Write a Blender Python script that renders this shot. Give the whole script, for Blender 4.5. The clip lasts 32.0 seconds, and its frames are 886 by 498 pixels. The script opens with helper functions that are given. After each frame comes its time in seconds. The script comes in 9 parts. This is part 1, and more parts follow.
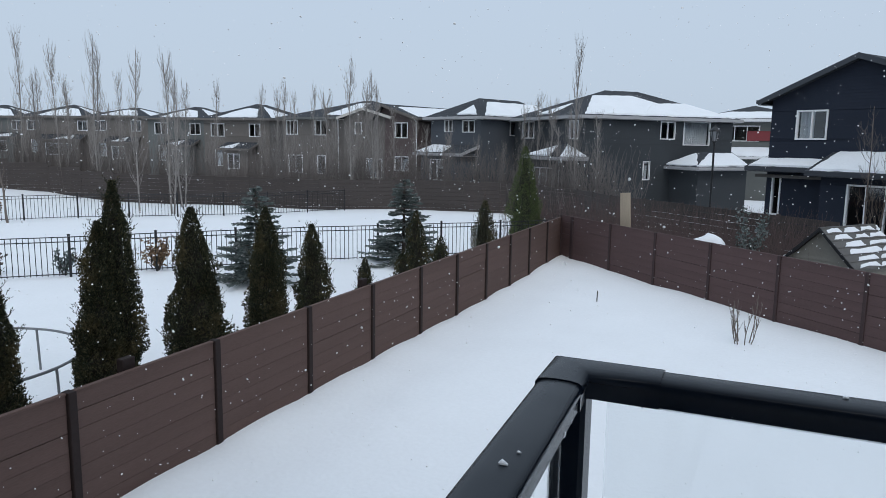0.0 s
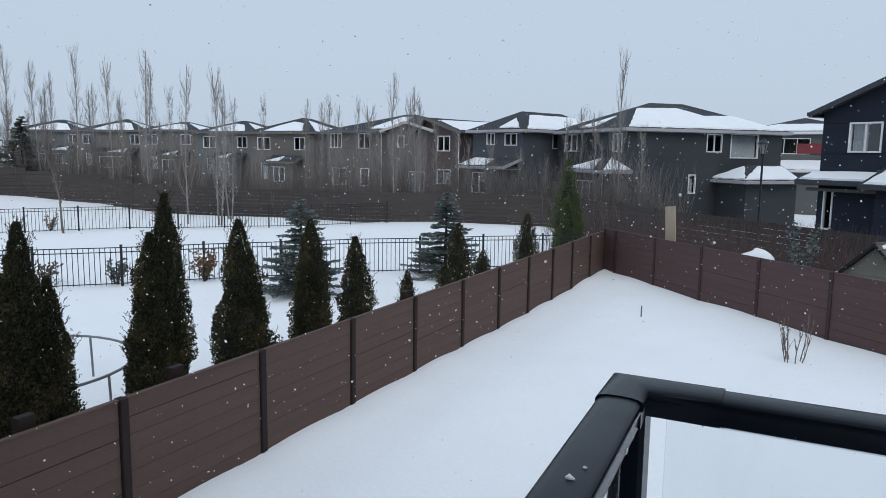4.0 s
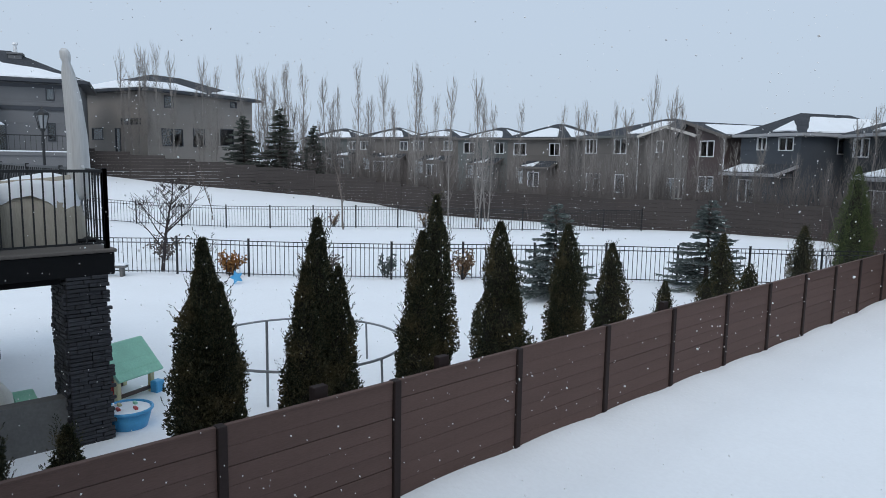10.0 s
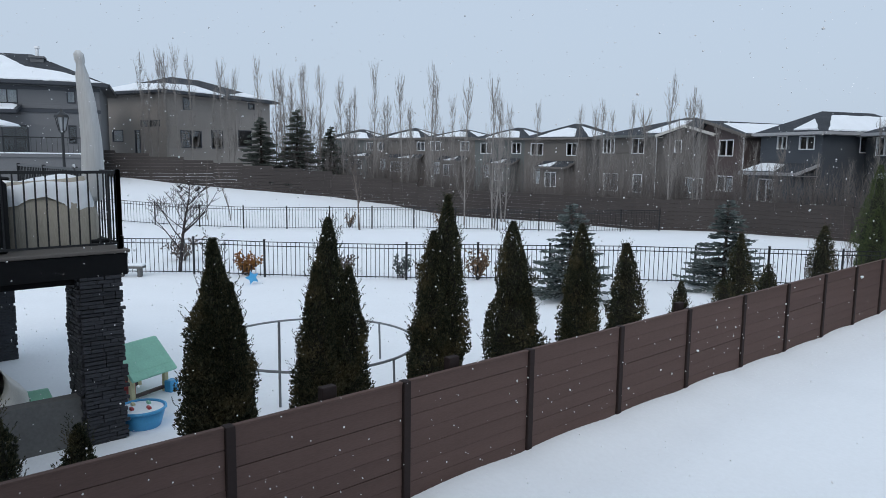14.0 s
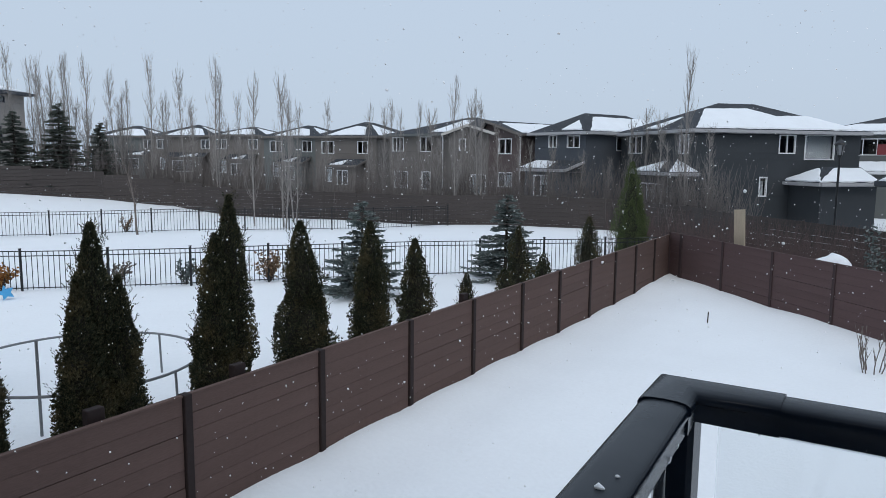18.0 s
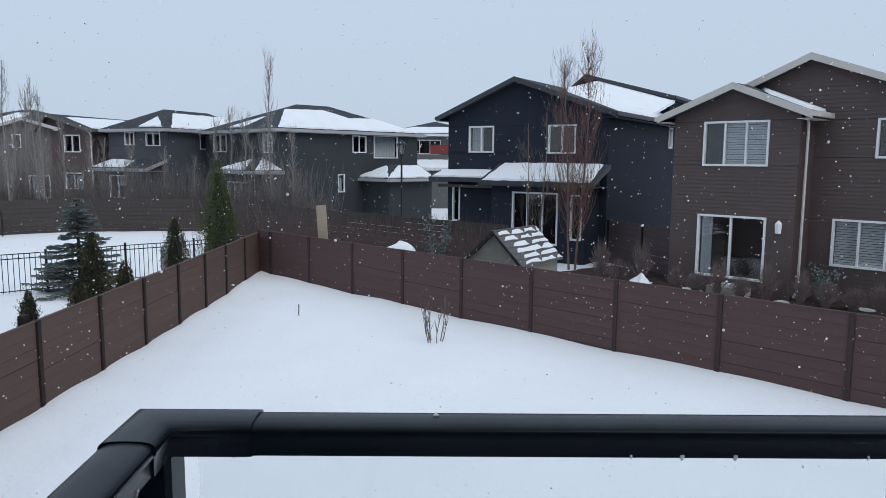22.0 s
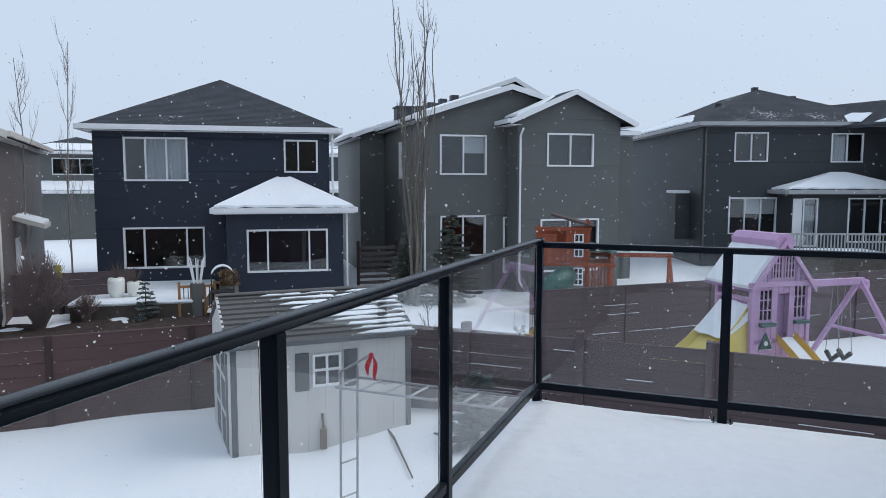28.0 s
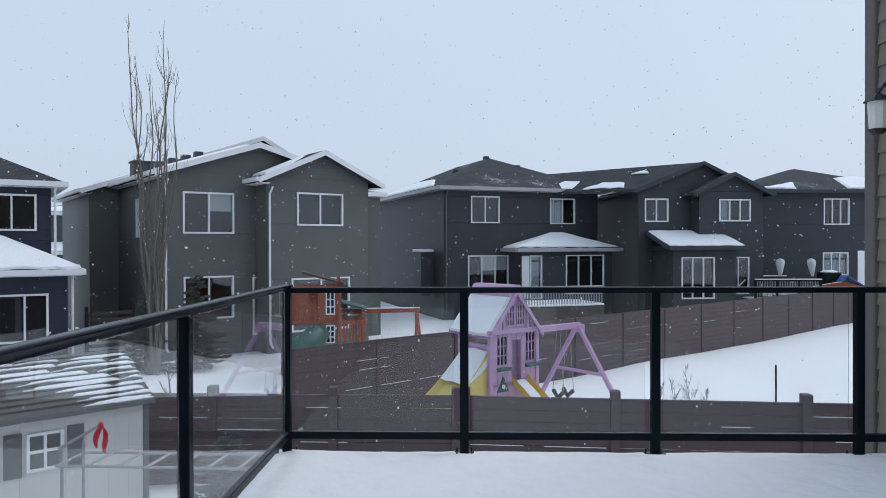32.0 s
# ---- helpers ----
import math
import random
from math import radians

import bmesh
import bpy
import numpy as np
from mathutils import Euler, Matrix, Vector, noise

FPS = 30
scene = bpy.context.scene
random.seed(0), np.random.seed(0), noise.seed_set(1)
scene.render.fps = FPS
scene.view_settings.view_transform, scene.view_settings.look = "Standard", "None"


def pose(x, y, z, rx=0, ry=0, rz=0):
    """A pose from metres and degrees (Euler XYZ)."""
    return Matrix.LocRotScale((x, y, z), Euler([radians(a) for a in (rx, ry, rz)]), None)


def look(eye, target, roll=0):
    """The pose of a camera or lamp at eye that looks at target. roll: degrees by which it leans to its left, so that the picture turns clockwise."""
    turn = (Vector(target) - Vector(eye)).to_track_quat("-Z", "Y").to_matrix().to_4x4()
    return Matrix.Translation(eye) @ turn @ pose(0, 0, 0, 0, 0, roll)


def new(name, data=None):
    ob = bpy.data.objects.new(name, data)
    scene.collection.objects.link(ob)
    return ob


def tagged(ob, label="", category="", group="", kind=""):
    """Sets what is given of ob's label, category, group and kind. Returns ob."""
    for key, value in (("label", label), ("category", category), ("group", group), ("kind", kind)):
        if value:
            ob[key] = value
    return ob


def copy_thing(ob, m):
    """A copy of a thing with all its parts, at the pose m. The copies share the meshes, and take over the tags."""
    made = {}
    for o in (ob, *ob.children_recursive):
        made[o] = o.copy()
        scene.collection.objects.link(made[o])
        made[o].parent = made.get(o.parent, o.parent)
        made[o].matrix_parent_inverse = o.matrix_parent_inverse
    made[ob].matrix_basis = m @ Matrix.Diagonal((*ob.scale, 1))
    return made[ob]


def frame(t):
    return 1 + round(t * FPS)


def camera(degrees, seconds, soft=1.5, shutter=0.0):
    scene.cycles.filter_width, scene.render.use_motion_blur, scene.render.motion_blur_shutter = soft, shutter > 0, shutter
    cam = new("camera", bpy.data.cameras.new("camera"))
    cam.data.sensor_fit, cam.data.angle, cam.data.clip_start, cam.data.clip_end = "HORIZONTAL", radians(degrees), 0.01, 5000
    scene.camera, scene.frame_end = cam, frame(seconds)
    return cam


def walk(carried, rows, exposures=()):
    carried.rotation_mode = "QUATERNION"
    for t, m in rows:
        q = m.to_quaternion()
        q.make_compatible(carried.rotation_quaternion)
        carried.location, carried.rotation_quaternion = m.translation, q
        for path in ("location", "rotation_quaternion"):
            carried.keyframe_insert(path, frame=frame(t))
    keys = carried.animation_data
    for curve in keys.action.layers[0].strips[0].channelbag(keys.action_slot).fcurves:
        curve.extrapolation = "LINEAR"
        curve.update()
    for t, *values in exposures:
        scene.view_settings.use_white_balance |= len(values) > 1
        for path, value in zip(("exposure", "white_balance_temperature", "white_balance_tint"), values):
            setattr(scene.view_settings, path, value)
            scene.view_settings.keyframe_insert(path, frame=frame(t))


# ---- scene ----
cam = camera(63.82, 32.0, soft=0.8)
PATH = [
    (0.0, pose(-0.018, 0.061, 4.087, 81.54, -0.85, 23.47)),
    (0.5, pose(-0.014, 0.054, 4.092, 81.65, -0.85, 23.86)),
    (1.0, pose(-0.013, 0.042, 4.094, 81.83, -0.81, 24.26)),
    (1.5, pose(-0.011, 0.031, 4.098, 82.04, -0.79, 24.62)),
    (2.0, pose(-0.010, 0.029, 4.096, 82.21, -0.79, 24.98)),
    (2.5, pose(-0.011, 0.037, 4.095, 82.31, -0.77, 25.32)),
    (4.5, pose(-0.045, 0.018, 4.096, 82.59, -0.85, 27.83)),
    (5.0, pose(-0.058, 0.003, 4.092, 82.65, -0.88, 29.24)),
    (5.5, pose(-0.071, -0.012, 4.087, 82.70, -0.92, 30.77)),
    (6.0, pose(-0.082, -0.031, 4.082, 82.72, -0.95, 32.26)),
    (6.5, pose(-0.091, -0.046, 4.084, 82.69, -0.95, 33.86)),
    (7.0, pose(-0.106, -0.059, 4.084, 82.68, -0.96, 35.63)),
    (7.5, pose(-0.116, -0.069, 4.085, 82.68, -0.98, 37.61)),
    (8.0, pose(-0.102, -0.094, 4.087, 82.67, -0.99, 39.72)),
    (8.5, pose(-0.102, -0.104, 4.089, 82.65, -0.99, 41.78)),
    (9.0, pose(-0.111, -0.115, 4.089, 82.65, -0.98, 43.71)),
    (9.5, pose(-0.119, -0.126, 4.082, 82.65, -0.98, 45.37)),
    (10.0, pose(-0.118, -0.137, 4.085, 82.65, -0.97, 46.77)),
    (10.5, pose(-0.122, -0.142, 4.088, 82.64, -0.97, 47.92)),
    (11.0, pose(-0.118, -0.139, 4.085, 82.65, -0.95, 48.87)),
    (11.5, pose(-0.117, -0.130, 4.080, 82.65, -0.91, 49.52)),
    (12.0, pose(-0.116, -0.112, 4.078, 82.64, -0.88, 49.80)),
    (12.5, pose(-0.106, -0.095, 4.079, 82.64, -0.83, 49.69)),
    (13.0, pose(-0.099, -0.073, 4.083, 82.65, -0.81, 49.34)),
    (13.5, pose(-0.091, -0.056, 4.081, 82.66, -0.78, 48.87)),
    (15.5, pose(-0.074, 0.026, 4.062, 82.68, -0.60, 44.13)),
    (16.0, pose(-0.061, 0.038, 4.062, 82.67, -0.57, 42.00)),
    (16.5, pose(-0.053, 0.043, 4.064, 82.69, -0.54, 39.68)),
    (17.0, pose(-0.044, 0.057, 4.071, 82.68, -0.53, 37.27)),
    (17.5, pose(-0.033, 0.075, 4.072, 82.70, -0.55, 34.67)),
    (18.0, pose(-0.025, 0.098, 4.070, 82.72, -0.56, 31.74)),
    (18.5, pose(-0.011, 0.116, 4.070, 82.73, -0.54, 28.43)),
    (19.0, pose(0.003, 0.136, 4.066, 82.75, -0.53, 24.89)),
    (19.5, pose(0.026, 0.147, 4.077, 82.79, -0.54, 21.01)),
    (20.0, pose(0.047, 0.159, 4.083, 82.80, -0.55, 16.80)),
    (20.5, pose(0.055, 0.171, 4.083, 82.81, -0.54, 12.63)),
    (21.0, pose(0.068, 0.170, 4.088, 82.82, -0.55, 8.66)),
    (21.5, pose(0.088, 0.181, 4.093, 82.82, -0.54, 4.46)),
    (22.0, pose(0.101, 0.189, 4.092, 82.88, -0.47, -0.32)),
    (22.5, pose(0.114, 0.212, 4.089, 82.95, -0.38, -5.27)),
    (23.0, pose(0.117, 0.181, 4.101, 83.07, -0.36, -9.97)),
    (23.5, pose(0.124, 0.155, 4.117, 83.23, -0.37, -14.94)),
    (24.0, pose(0.145, 0.144, 4.121, 83.47, -0.36, -20.08)),
    (24.5, pose(0.165, 0.127, 4.127, 83.67, -0.37, -25.47)),
    (25.0, pose(0.188, 0.108, 4.130, 83.89, -0.37, -31.21)),
    (25.5, pose(0.217, 0.101, 4.132, 84.05, -0.41, -37.35)),
    (26.0, pose(0.242, 0.076, 4.136, 84.27, -0.32, -43.62)),
    (26.5, pose(0.276, 0.048, 4.134, 84.49, -0.30, -49.93)),
    (28.5, pose(0.263, -0.104, 4.138, 84.67, 0.04, -73.83)),
    (29.0, pose(0.269, -0.124, 4.139, 84.68, 0.08, -78.25)),
    (29.5, pose(0.252, -0.126, 4.136, 84.93, 0.10, -81.75)),
    (30.0, pose(0.229, -0.107, 4.130, 85.73, 0.06, -84.25)),
    (30.5, pose(0.220, -0.102, 4.125, 87.12, 0.06, -85.91)),
    (31.0, pose(0.228, -0.104, 4.118, 88.47, 0.07, -87.03)),
    (31.5, pose(0.228, -0.108, 4.086, 89.32, 0.09, -87.79)),
    (32.0, pose(0.229, -0.105, 4.037, 89.62, 0.14, -88.33)),
]
walk(cam, PATH, [(0.0, -0.11, 6470, 10.5), (19.0, -0.10, 6465, 11), (22.0, -0.07, 6440, 12), (25.5, 0.05, 6430, 13), (28.5, 0.07, 6465, 12.5), (32.0, 0.03, 6495, 12.5)])

# ---- world, sun ----
scene.view_settings.exposure = 0.0
world = bpy.data.worlds.new("overcast_sky")
scene.world = world
world.use_nodes = True
wn, wl = world.node_tree.nodes, world.node_tree.links
wn.clear()
w_out = wn.new("ShaderNodeOutputWorld")
w_bg = wn.new("ShaderNodeBackground")
w_sky = wn.new("ShaderNodeTexSky")
w_sky.sky_type = "NISHITA"
w_sky.sun_disc = False
w_sky.sun_elevation = radians(38)
w_sky.sun_rotation = radians(150)
w_sky.air_density, w_sky.dust_density, w_sky.ozone_density = 1.0, 4.0, 2.0
w_mul = wn.new("ShaderNodeMix")
w_mul.data_type, w_mul.blend_type = "RGBA", "MULTIPLY"
w_mul.inputs["Factor"].default_value = 1.0
w_mul.inputs["B"].default_value = (0.09, 0.09, 0.09, 1)
w_mix = wn.new("ShaderNodeMix")
w_mix.data_type = "RGBA"
w_mix.inputs["Factor"].default_value = 0.90
w_ramp = wn.new("ShaderNodeValToRGB")
w_geo = wn.new("ShaderNodeTexCoord")
w_sep = wn.new("ShaderNodeSeparateXYZ")
w_ramp.color_ramp.elements[0].position, w_ramp.color_ramp.elements[0].color = 0.0, (0.588, 0.705, 0.845, 1)
w_ramp.color_ramp.elements[1].position, w_ramp.color_ramp.elements[1].color = 0.5, (0.628, 0.755, 0.905, 1)
wl.new(w_geo.outputs["Generated"], w_sep.inputs[0])
wl.new(w_sep.outputs["Z"], w_ramp.inputs[0])
wl.new(w_sky.outputs[0], w_mul.inputs["A"])
wl.new(w_mul.outputs["Result"], w_mix.inputs["A"])
wl.new(w_ramp.outputs[0], w_mix.inputs["B"])
wl.new(w_mix.outputs["Result"], w_bg.inputs[0])
w_bg.inputs[1].default_value = 1.0
wl.new(w_bg.outputs[0], w_out.inputs[0])

sun = new("sun", bpy.data.lights.new("sun", "SUN"))
sun.data.energy, sun.data.angle, sun.data.color = 0.9, radians(40), (1.0, 0.97, 0.93)
sun.matrix_world = look((20, -30, 40), (0, 0, 0))


# ---- materials ----
def mat(name, color, rough=0.8, metal=0.0, var=0.15, scale=3.0, fine=40.0, bump=0.2, bdist=0.01, spec=0.5, stretch=(1, 1, 1), per_object=0.0):
    """A painted or natural surface: two scales of tone variation and a fine relief."""
    m = bpy.data.materials.new(name)
    m.use_nodes = True
    nt = m.node_tree
    b = nt.nodes["Principled BSDF"]
    b.inputs["Roughness"].default_value, b.inputs["Metallic"].default_value = rough, metal
    b.inputs["Specular IOR Level"].default_value = spec
    tc = nt.nodes.new("ShaderNodeTexCoord")
    mp = nt.nodes.new("ShaderNodeMapping")
    mp.inputs["Scale"].default_value = stretch
    nt.links.new(tc.outputs["Object"], mp.inputs[0])
    n1, n2 = nt.nodes.new("ShaderNodeTexNoise"), nt.nodes.new("ShaderNodeTexNoise")
    n1.inputs["Scale"].default_value, n2.inputs["Scale"].default_value = scale, fine
    n1.inputs["Detail"].default_value, n2.inputs["Detail"].default_value = 4, 3
    for n in (n1, n2):
        nt.links.new(mp.outputs[0], n.inputs["Vector"])
    add = nt.nodes.new("ShaderNodeMath")
    add.operation = "ADD"
    nt.links.new(n1.outputs["Fac"], add.inputs[0])
    nt.links.new(n2.outputs["Fac"], add.inputs[1])
    last = add
    if per_object:
        oi = nt.nodes.new("ShaderNodeObjectInfo")
        ma = nt.nodes.new("ShaderNodeMath")
        ma.operation = "MULTIPLY_ADD"
        ma.inputs[1].default_value = per_object
        nt.links.new(oi.outputs["Random"], ma.inputs[0])
        nt.links.new(add.outputs[0], ma.inputs[2])
        last = ma
    mr = nt.nodes.new("ShaderNodeMapRange")
    mr.inputs["From Min"].default_value, mr.inputs["From Max"].default_value = 0.6, 1.4 + per_object
    mr.inputs["To Min"].default_value, mr.inputs["To Max"].default_value = 1 - var, 1 + var
    nt.links.new(last.outputs[0], mr.inputs["Value"])
    mx = nt.nodes.new("ShaderNodeVectorMath")
    mx.operation = "SCALE"
    mx.inputs[0].default_value = color
    nt.links.new(mr.outputs[0], mx.inputs["Scale"])
    nt.links.new(mx.outputs[0], b.inputs["Base Color"])
    if bump:
        bp = nt.nodes.new("ShaderNodeBump")
        bp.inputs["Strength"].default_value, bp.inputs["Distance"].default_value = bump, bdist
        nt.links.new(n2.outputs["Fac"], bp.inputs["Height"])
        nt.links.new(bp.outputs[0], b.inputs["Normal"])
    return m


def glass_mat(name, color=(0.9, 0.93, 0.95), rough=0.0, ior=1.45):
    m = bpy.data.materials.new(name)
    m.use_nodes = True
    b = m.node_tree.nodes["Principled BSDF"]
    b.inputs["Base Color"].default_value = (*color, 1)
    b.inputs["Roughness"].default_value, b.inputs["IOR"].default_value = rough, ior
    b.inputs["Transmission Weight"].default_value = 1.0
    return m


SNOW = mat("snow", (0.86, 0.885, 0.91), 0.9, var=0.03, scale=0.6, fine=14, bump=0.35, bdist=0.03, spec=0.2)
SNOW_ROOF = mat("roof_snow", (0.84, 0.87, 0.90), 0.9, var=0.05, scale=1.2, fine=12, bump=0.4, bdist=0.03, spec=0.2)
WHITE = mat("white_trim", (0.80, 0.81, 0.82), 0.5, var=0.05, scale=2, fine=30, bump=0.05)
FASCIA_TAN = mat("tan_fascia", (0.56, 0.53, 0.49), 0.6, var=0.06, scale=2, fine=30, bump=0.05)
GUTTER_GREY = mat("pale_grey_gutter", (0.40, 0.40, 0.41), 0.5, var=0.06, scale=2, fine=30, bump=0.05)
FASCIA_DARK = mat("dark_fascia", (0.035, 0.04, 0.05), 0.5, var=0.1, scale=2, fine=30, bump=0.05)
SHINGLE = mat("dark_shingles", (0.06, 0.066, 0.076), 0.95, var=0.35, scale=0.9, fine=22, bump=0.5, bdist=0.03, stretch=(1, 1, 2.5), spec=0.25)


def shingle_courses(m):
    """Adds lapped courses and a thin dusting of snow in patches to a roof material."""
    nt = m.node_tree
    b = nt.nodes["Principled BSDF"]
    base = b.inputs["Base Color"].links[0].from_socket
    tc = nt.nodes.new("ShaderNodeTexCoord")
    wv = nt.nodes.new("ShaderNodeTexWave")
    wv.wave_type, wv.bands_direction, wv.wave_profile = "BANDS", "Z", "SAW"
    wv.inputs["Scale"].default_value, wv.inputs["Distortion"].default_value = 5.6, 0.6
    wv.inputs["Detail Scale"].default_value = 3.0
    nt.links.new(tc.outputs["Object"], wv.inputs["Vector"])
    dk = nt.nodes.new("ShaderNodeMapRange")
    dk.inputs["To Min"].default_value, dk.inputs["To Max"].default_value = 0.4, 1.3
    nt.links.new(wv.outputs["Fac"], dk.inputs["Value"])
    sc = nt.nodes.new("ShaderNodeVectorMath")
    sc.operation = "SCALE"
    nt.links.new(base, sc.inputs[0])
    nt.links.new(dk.outputs[0], sc.inputs["Scale"])
    big, small = nt.nodes.new("ShaderNodeTexNoise"), nt.nodes.new("ShaderNodeTexNoise")
    big.inputs["Scale"].default_value, small.inputs["Scale"].default_value = 0.35, 9.0
    for n in (big, small):
        nt.links.new(tc.outputs["Object"], n.inputs["Vector"])
    ad = nt.nodes.new("ShaderNodeMath")
    ad.operation = "MULTIPLY_ADD"
    ad.inputs[1].default_value = 1.6
    nt.links.new(big.outputs["Fac"], ad.inputs[0])
    nt.links.new(small.outputs["Fac"], ad.inputs[2])
    th = nt.nodes.new("ShaderNodeMapRange")
    th.inputs["From Min"].default_value, th.inputs["From Max"].default_value = 1.60, 1.82
    nt.links.new(ad.outputs[0], th.inputs["Value"])
    mx = nt.nodes.new("ShaderNodeMix")
    mx.data_type = "RGBA"
    nt.links.new(th.outputs[0], mx.inputs["Factor"])
    nt.links.new(sc.outputs[0], mx.inputs["A"])
    mx.inputs["B"].default_value = (0.62, 0.65, 0.68, 1)
    nt.links.new(mx.outputs["Result"], b.inputs["Base Color"])


shingle_courses(SHINGLE)
SIDING_BROWN = mat("brown_siding", (0.102, 0.077, 0.073), 0.5, var=0.12, scale=0.8, fine=30, bump=0.1, spec=0.25)
SIDING_NAVY = mat("navy_siding", (0.028, 0.035, 0.053), 0.5, var=0.12, scale=0.8, fine=30, bump=0.1, spec=0.25)
SIDING_BLUE = mat("blue_siding", (0.027, 0.033, 0.048), 0.8, var=0.12, scale=0.8, fine=30, bump=0.1, spec=0.12)
SIDING_GREY = mat("grey_siding", (0.128, 0.136, 0.132), 0.5, var=0.1, scale=0.8, fine=30, bump=0.1, spec=0.25)
SIDING_CHAR = mat("charcoal_siding", (0.048, 0.054, 0.06), 0.5, var=0.1, scale=0.8, fine=30, bump=0.1, spec=0.25)
SIDING_SLATE = mat("slate_siding", (0.085, 0.095, 0.11), 0.7, var=0.1, scale=0.8, fine=30, bump=0.1, spec=0.25)
SIDING_TAUPE = mat("taupe_siding", (0.148, 0.134, 0.123), 0.7, var=0.12, scale=0.8, fine=30, bump=0.1, spec=0.25)
STUCCO = mat("grey_stucco", (0.155, 0.158, 0.165), 0.9, var=0.12, scale=0.5, fine=25, bump=0.3)
STUCCO_TAN = mat("tan_stucco", (0.27, 0.245, 0.225), 0.9, var=0.12, scale=0.5, fine=25, bump=0.3)
SIDING_CREAM = mat("tan_brown_siding", (0.21, 0.185, 0.155), 0.7, var=0.1, scale=1.5, fine=30, bump=0.1)
# dark tone that gives the rooms behind the panes their shade
ROOM = mat("dark_room_fill", (0.10, 0.095, 0.09), 0.9, var=0.08, bump=0)
GLASS = glass_mat("window_glass", (0.78, 0.82, 0.85), ior=1.6)
DECK_GLASS = glass_mat("deck_glass", (0.94, 0.957, 0.96), ior=1.36)


def filmed(m, tone, share):
    """Mixes a small share of a pale matt tone into a glass."""
    nt = m.node_tree
    film, mx = nt.nodes.new("ShaderNodeBsdfDiffuse"), nt.nodes.new("ShaderNodeMixShader")
    film.inputs["Color"].default_value = (*tone, 1)
    mx.inputs[0].default_value = share
    nt.links.new(nt.nodes["Principled BSDF"].outputs[0], mx.inputs[1])
    nt.links.new(film.outputs[0], mx.inputs[2])
    nt.links.new(mx.outputs[0], nt.nodes["Material Output"].inputs["Surface"])


filmed(DECK_GLASS, (0.80, 0.84, 0.86), 0.008)
BLIND = mat("blinds", (0.80, 0.81, 0.81), 0.7, var=0.05, bump=0)
CURTAIN = mat("curtain", (0.55, 0.58, 0.60), 0.9, var=0.15, scale=1, fine=8, bump=0.1, stretch=(6, 6, 0.3))
FENCE = mat("brown_fence_stain", (0.110, 0.070, 0.060), 0.75, var=0.22, scale=0.7, fine=16, bump=0.25, stretch=(1, 1, 6), per_object=0.25, spec=0.25)
FENCE_POST = mat("fence_post_stain", (0.026, 0.017, 0.016), 0.75, var=0.2, scale=1, fine=20, bump=0.2, spec=0.25)
FENCE_RED = mat("reddish_fence_stain", (0.100, 0.063, 0.061), 0.75, var=0.2, scale=0.7, fine=16, bump=0.25, stretch=(1, 1, 6), per_object=0.2, spec=0.25)
FENCE_POST_RED = mat("reddish_post_stain", (0.055, 0.036, 0.036), 0.75, var=0.2, scale=1, fine=20, bump=0.2, spec=0.25)
FENCE_FAR = mat("far_fence_stain", (0.062, 0.053, 0.050), 0.8, var=0.25, scale=0.5, fine=8, bump=0.2, stretch=(1, 1, 5), per_object=0.3, spec=0.25)
FENCE_BLACK = mat("dark_fence_stain", (0.108, 0.080, 0.086), 0.75, var=0.2, scale=0.7, fine=16, bump=0.25, stretch=(1, 1, 6), per_object=0.2, spec=0.25)
IRON = mat("black_iron", (0.012, 0.013, 0.015), 0.45, var=0.2, fine=60, bump=0.05)
RAIL_BLACK = mat("black_powder_coat", (0.004, 0.007, 0.013), 0.26, var=0.2, scale=4, fine=120, bump=0.06, bdist=0.002, spec=0.11)


def sheen_tops(m, tone):
    """Paints a sky sheen into the colour of the faces that look up."""
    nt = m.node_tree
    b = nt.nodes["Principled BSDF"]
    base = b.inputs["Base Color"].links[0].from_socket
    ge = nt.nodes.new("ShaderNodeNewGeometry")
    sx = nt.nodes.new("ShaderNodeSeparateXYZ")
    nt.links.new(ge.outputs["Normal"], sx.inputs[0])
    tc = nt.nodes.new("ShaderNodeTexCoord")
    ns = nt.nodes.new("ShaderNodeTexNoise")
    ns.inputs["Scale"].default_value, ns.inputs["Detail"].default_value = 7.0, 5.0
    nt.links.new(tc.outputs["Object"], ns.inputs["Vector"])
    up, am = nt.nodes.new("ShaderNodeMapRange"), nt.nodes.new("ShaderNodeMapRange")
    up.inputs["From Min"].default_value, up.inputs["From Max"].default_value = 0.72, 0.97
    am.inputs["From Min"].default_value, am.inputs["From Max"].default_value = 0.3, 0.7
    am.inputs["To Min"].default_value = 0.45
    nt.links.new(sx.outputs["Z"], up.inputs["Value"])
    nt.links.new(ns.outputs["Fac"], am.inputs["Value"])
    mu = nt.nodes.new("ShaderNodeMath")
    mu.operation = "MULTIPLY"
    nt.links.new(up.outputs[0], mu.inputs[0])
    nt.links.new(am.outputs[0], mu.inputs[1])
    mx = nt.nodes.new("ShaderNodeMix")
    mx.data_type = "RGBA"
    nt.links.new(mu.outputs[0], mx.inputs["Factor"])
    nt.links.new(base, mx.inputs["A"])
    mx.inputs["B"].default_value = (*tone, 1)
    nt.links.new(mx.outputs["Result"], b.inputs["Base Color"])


# the rail tops' pale sheen is painted into the base colour
sheen_tops(RAIL_BLACK, (0.036, 0.041, 0.048))
FROST = mat("snow_dust", (0.80, 0.83, 0.86), 0.95, var=0.06, scale=8, fine=60, bump=0.5, bdist=0.01)


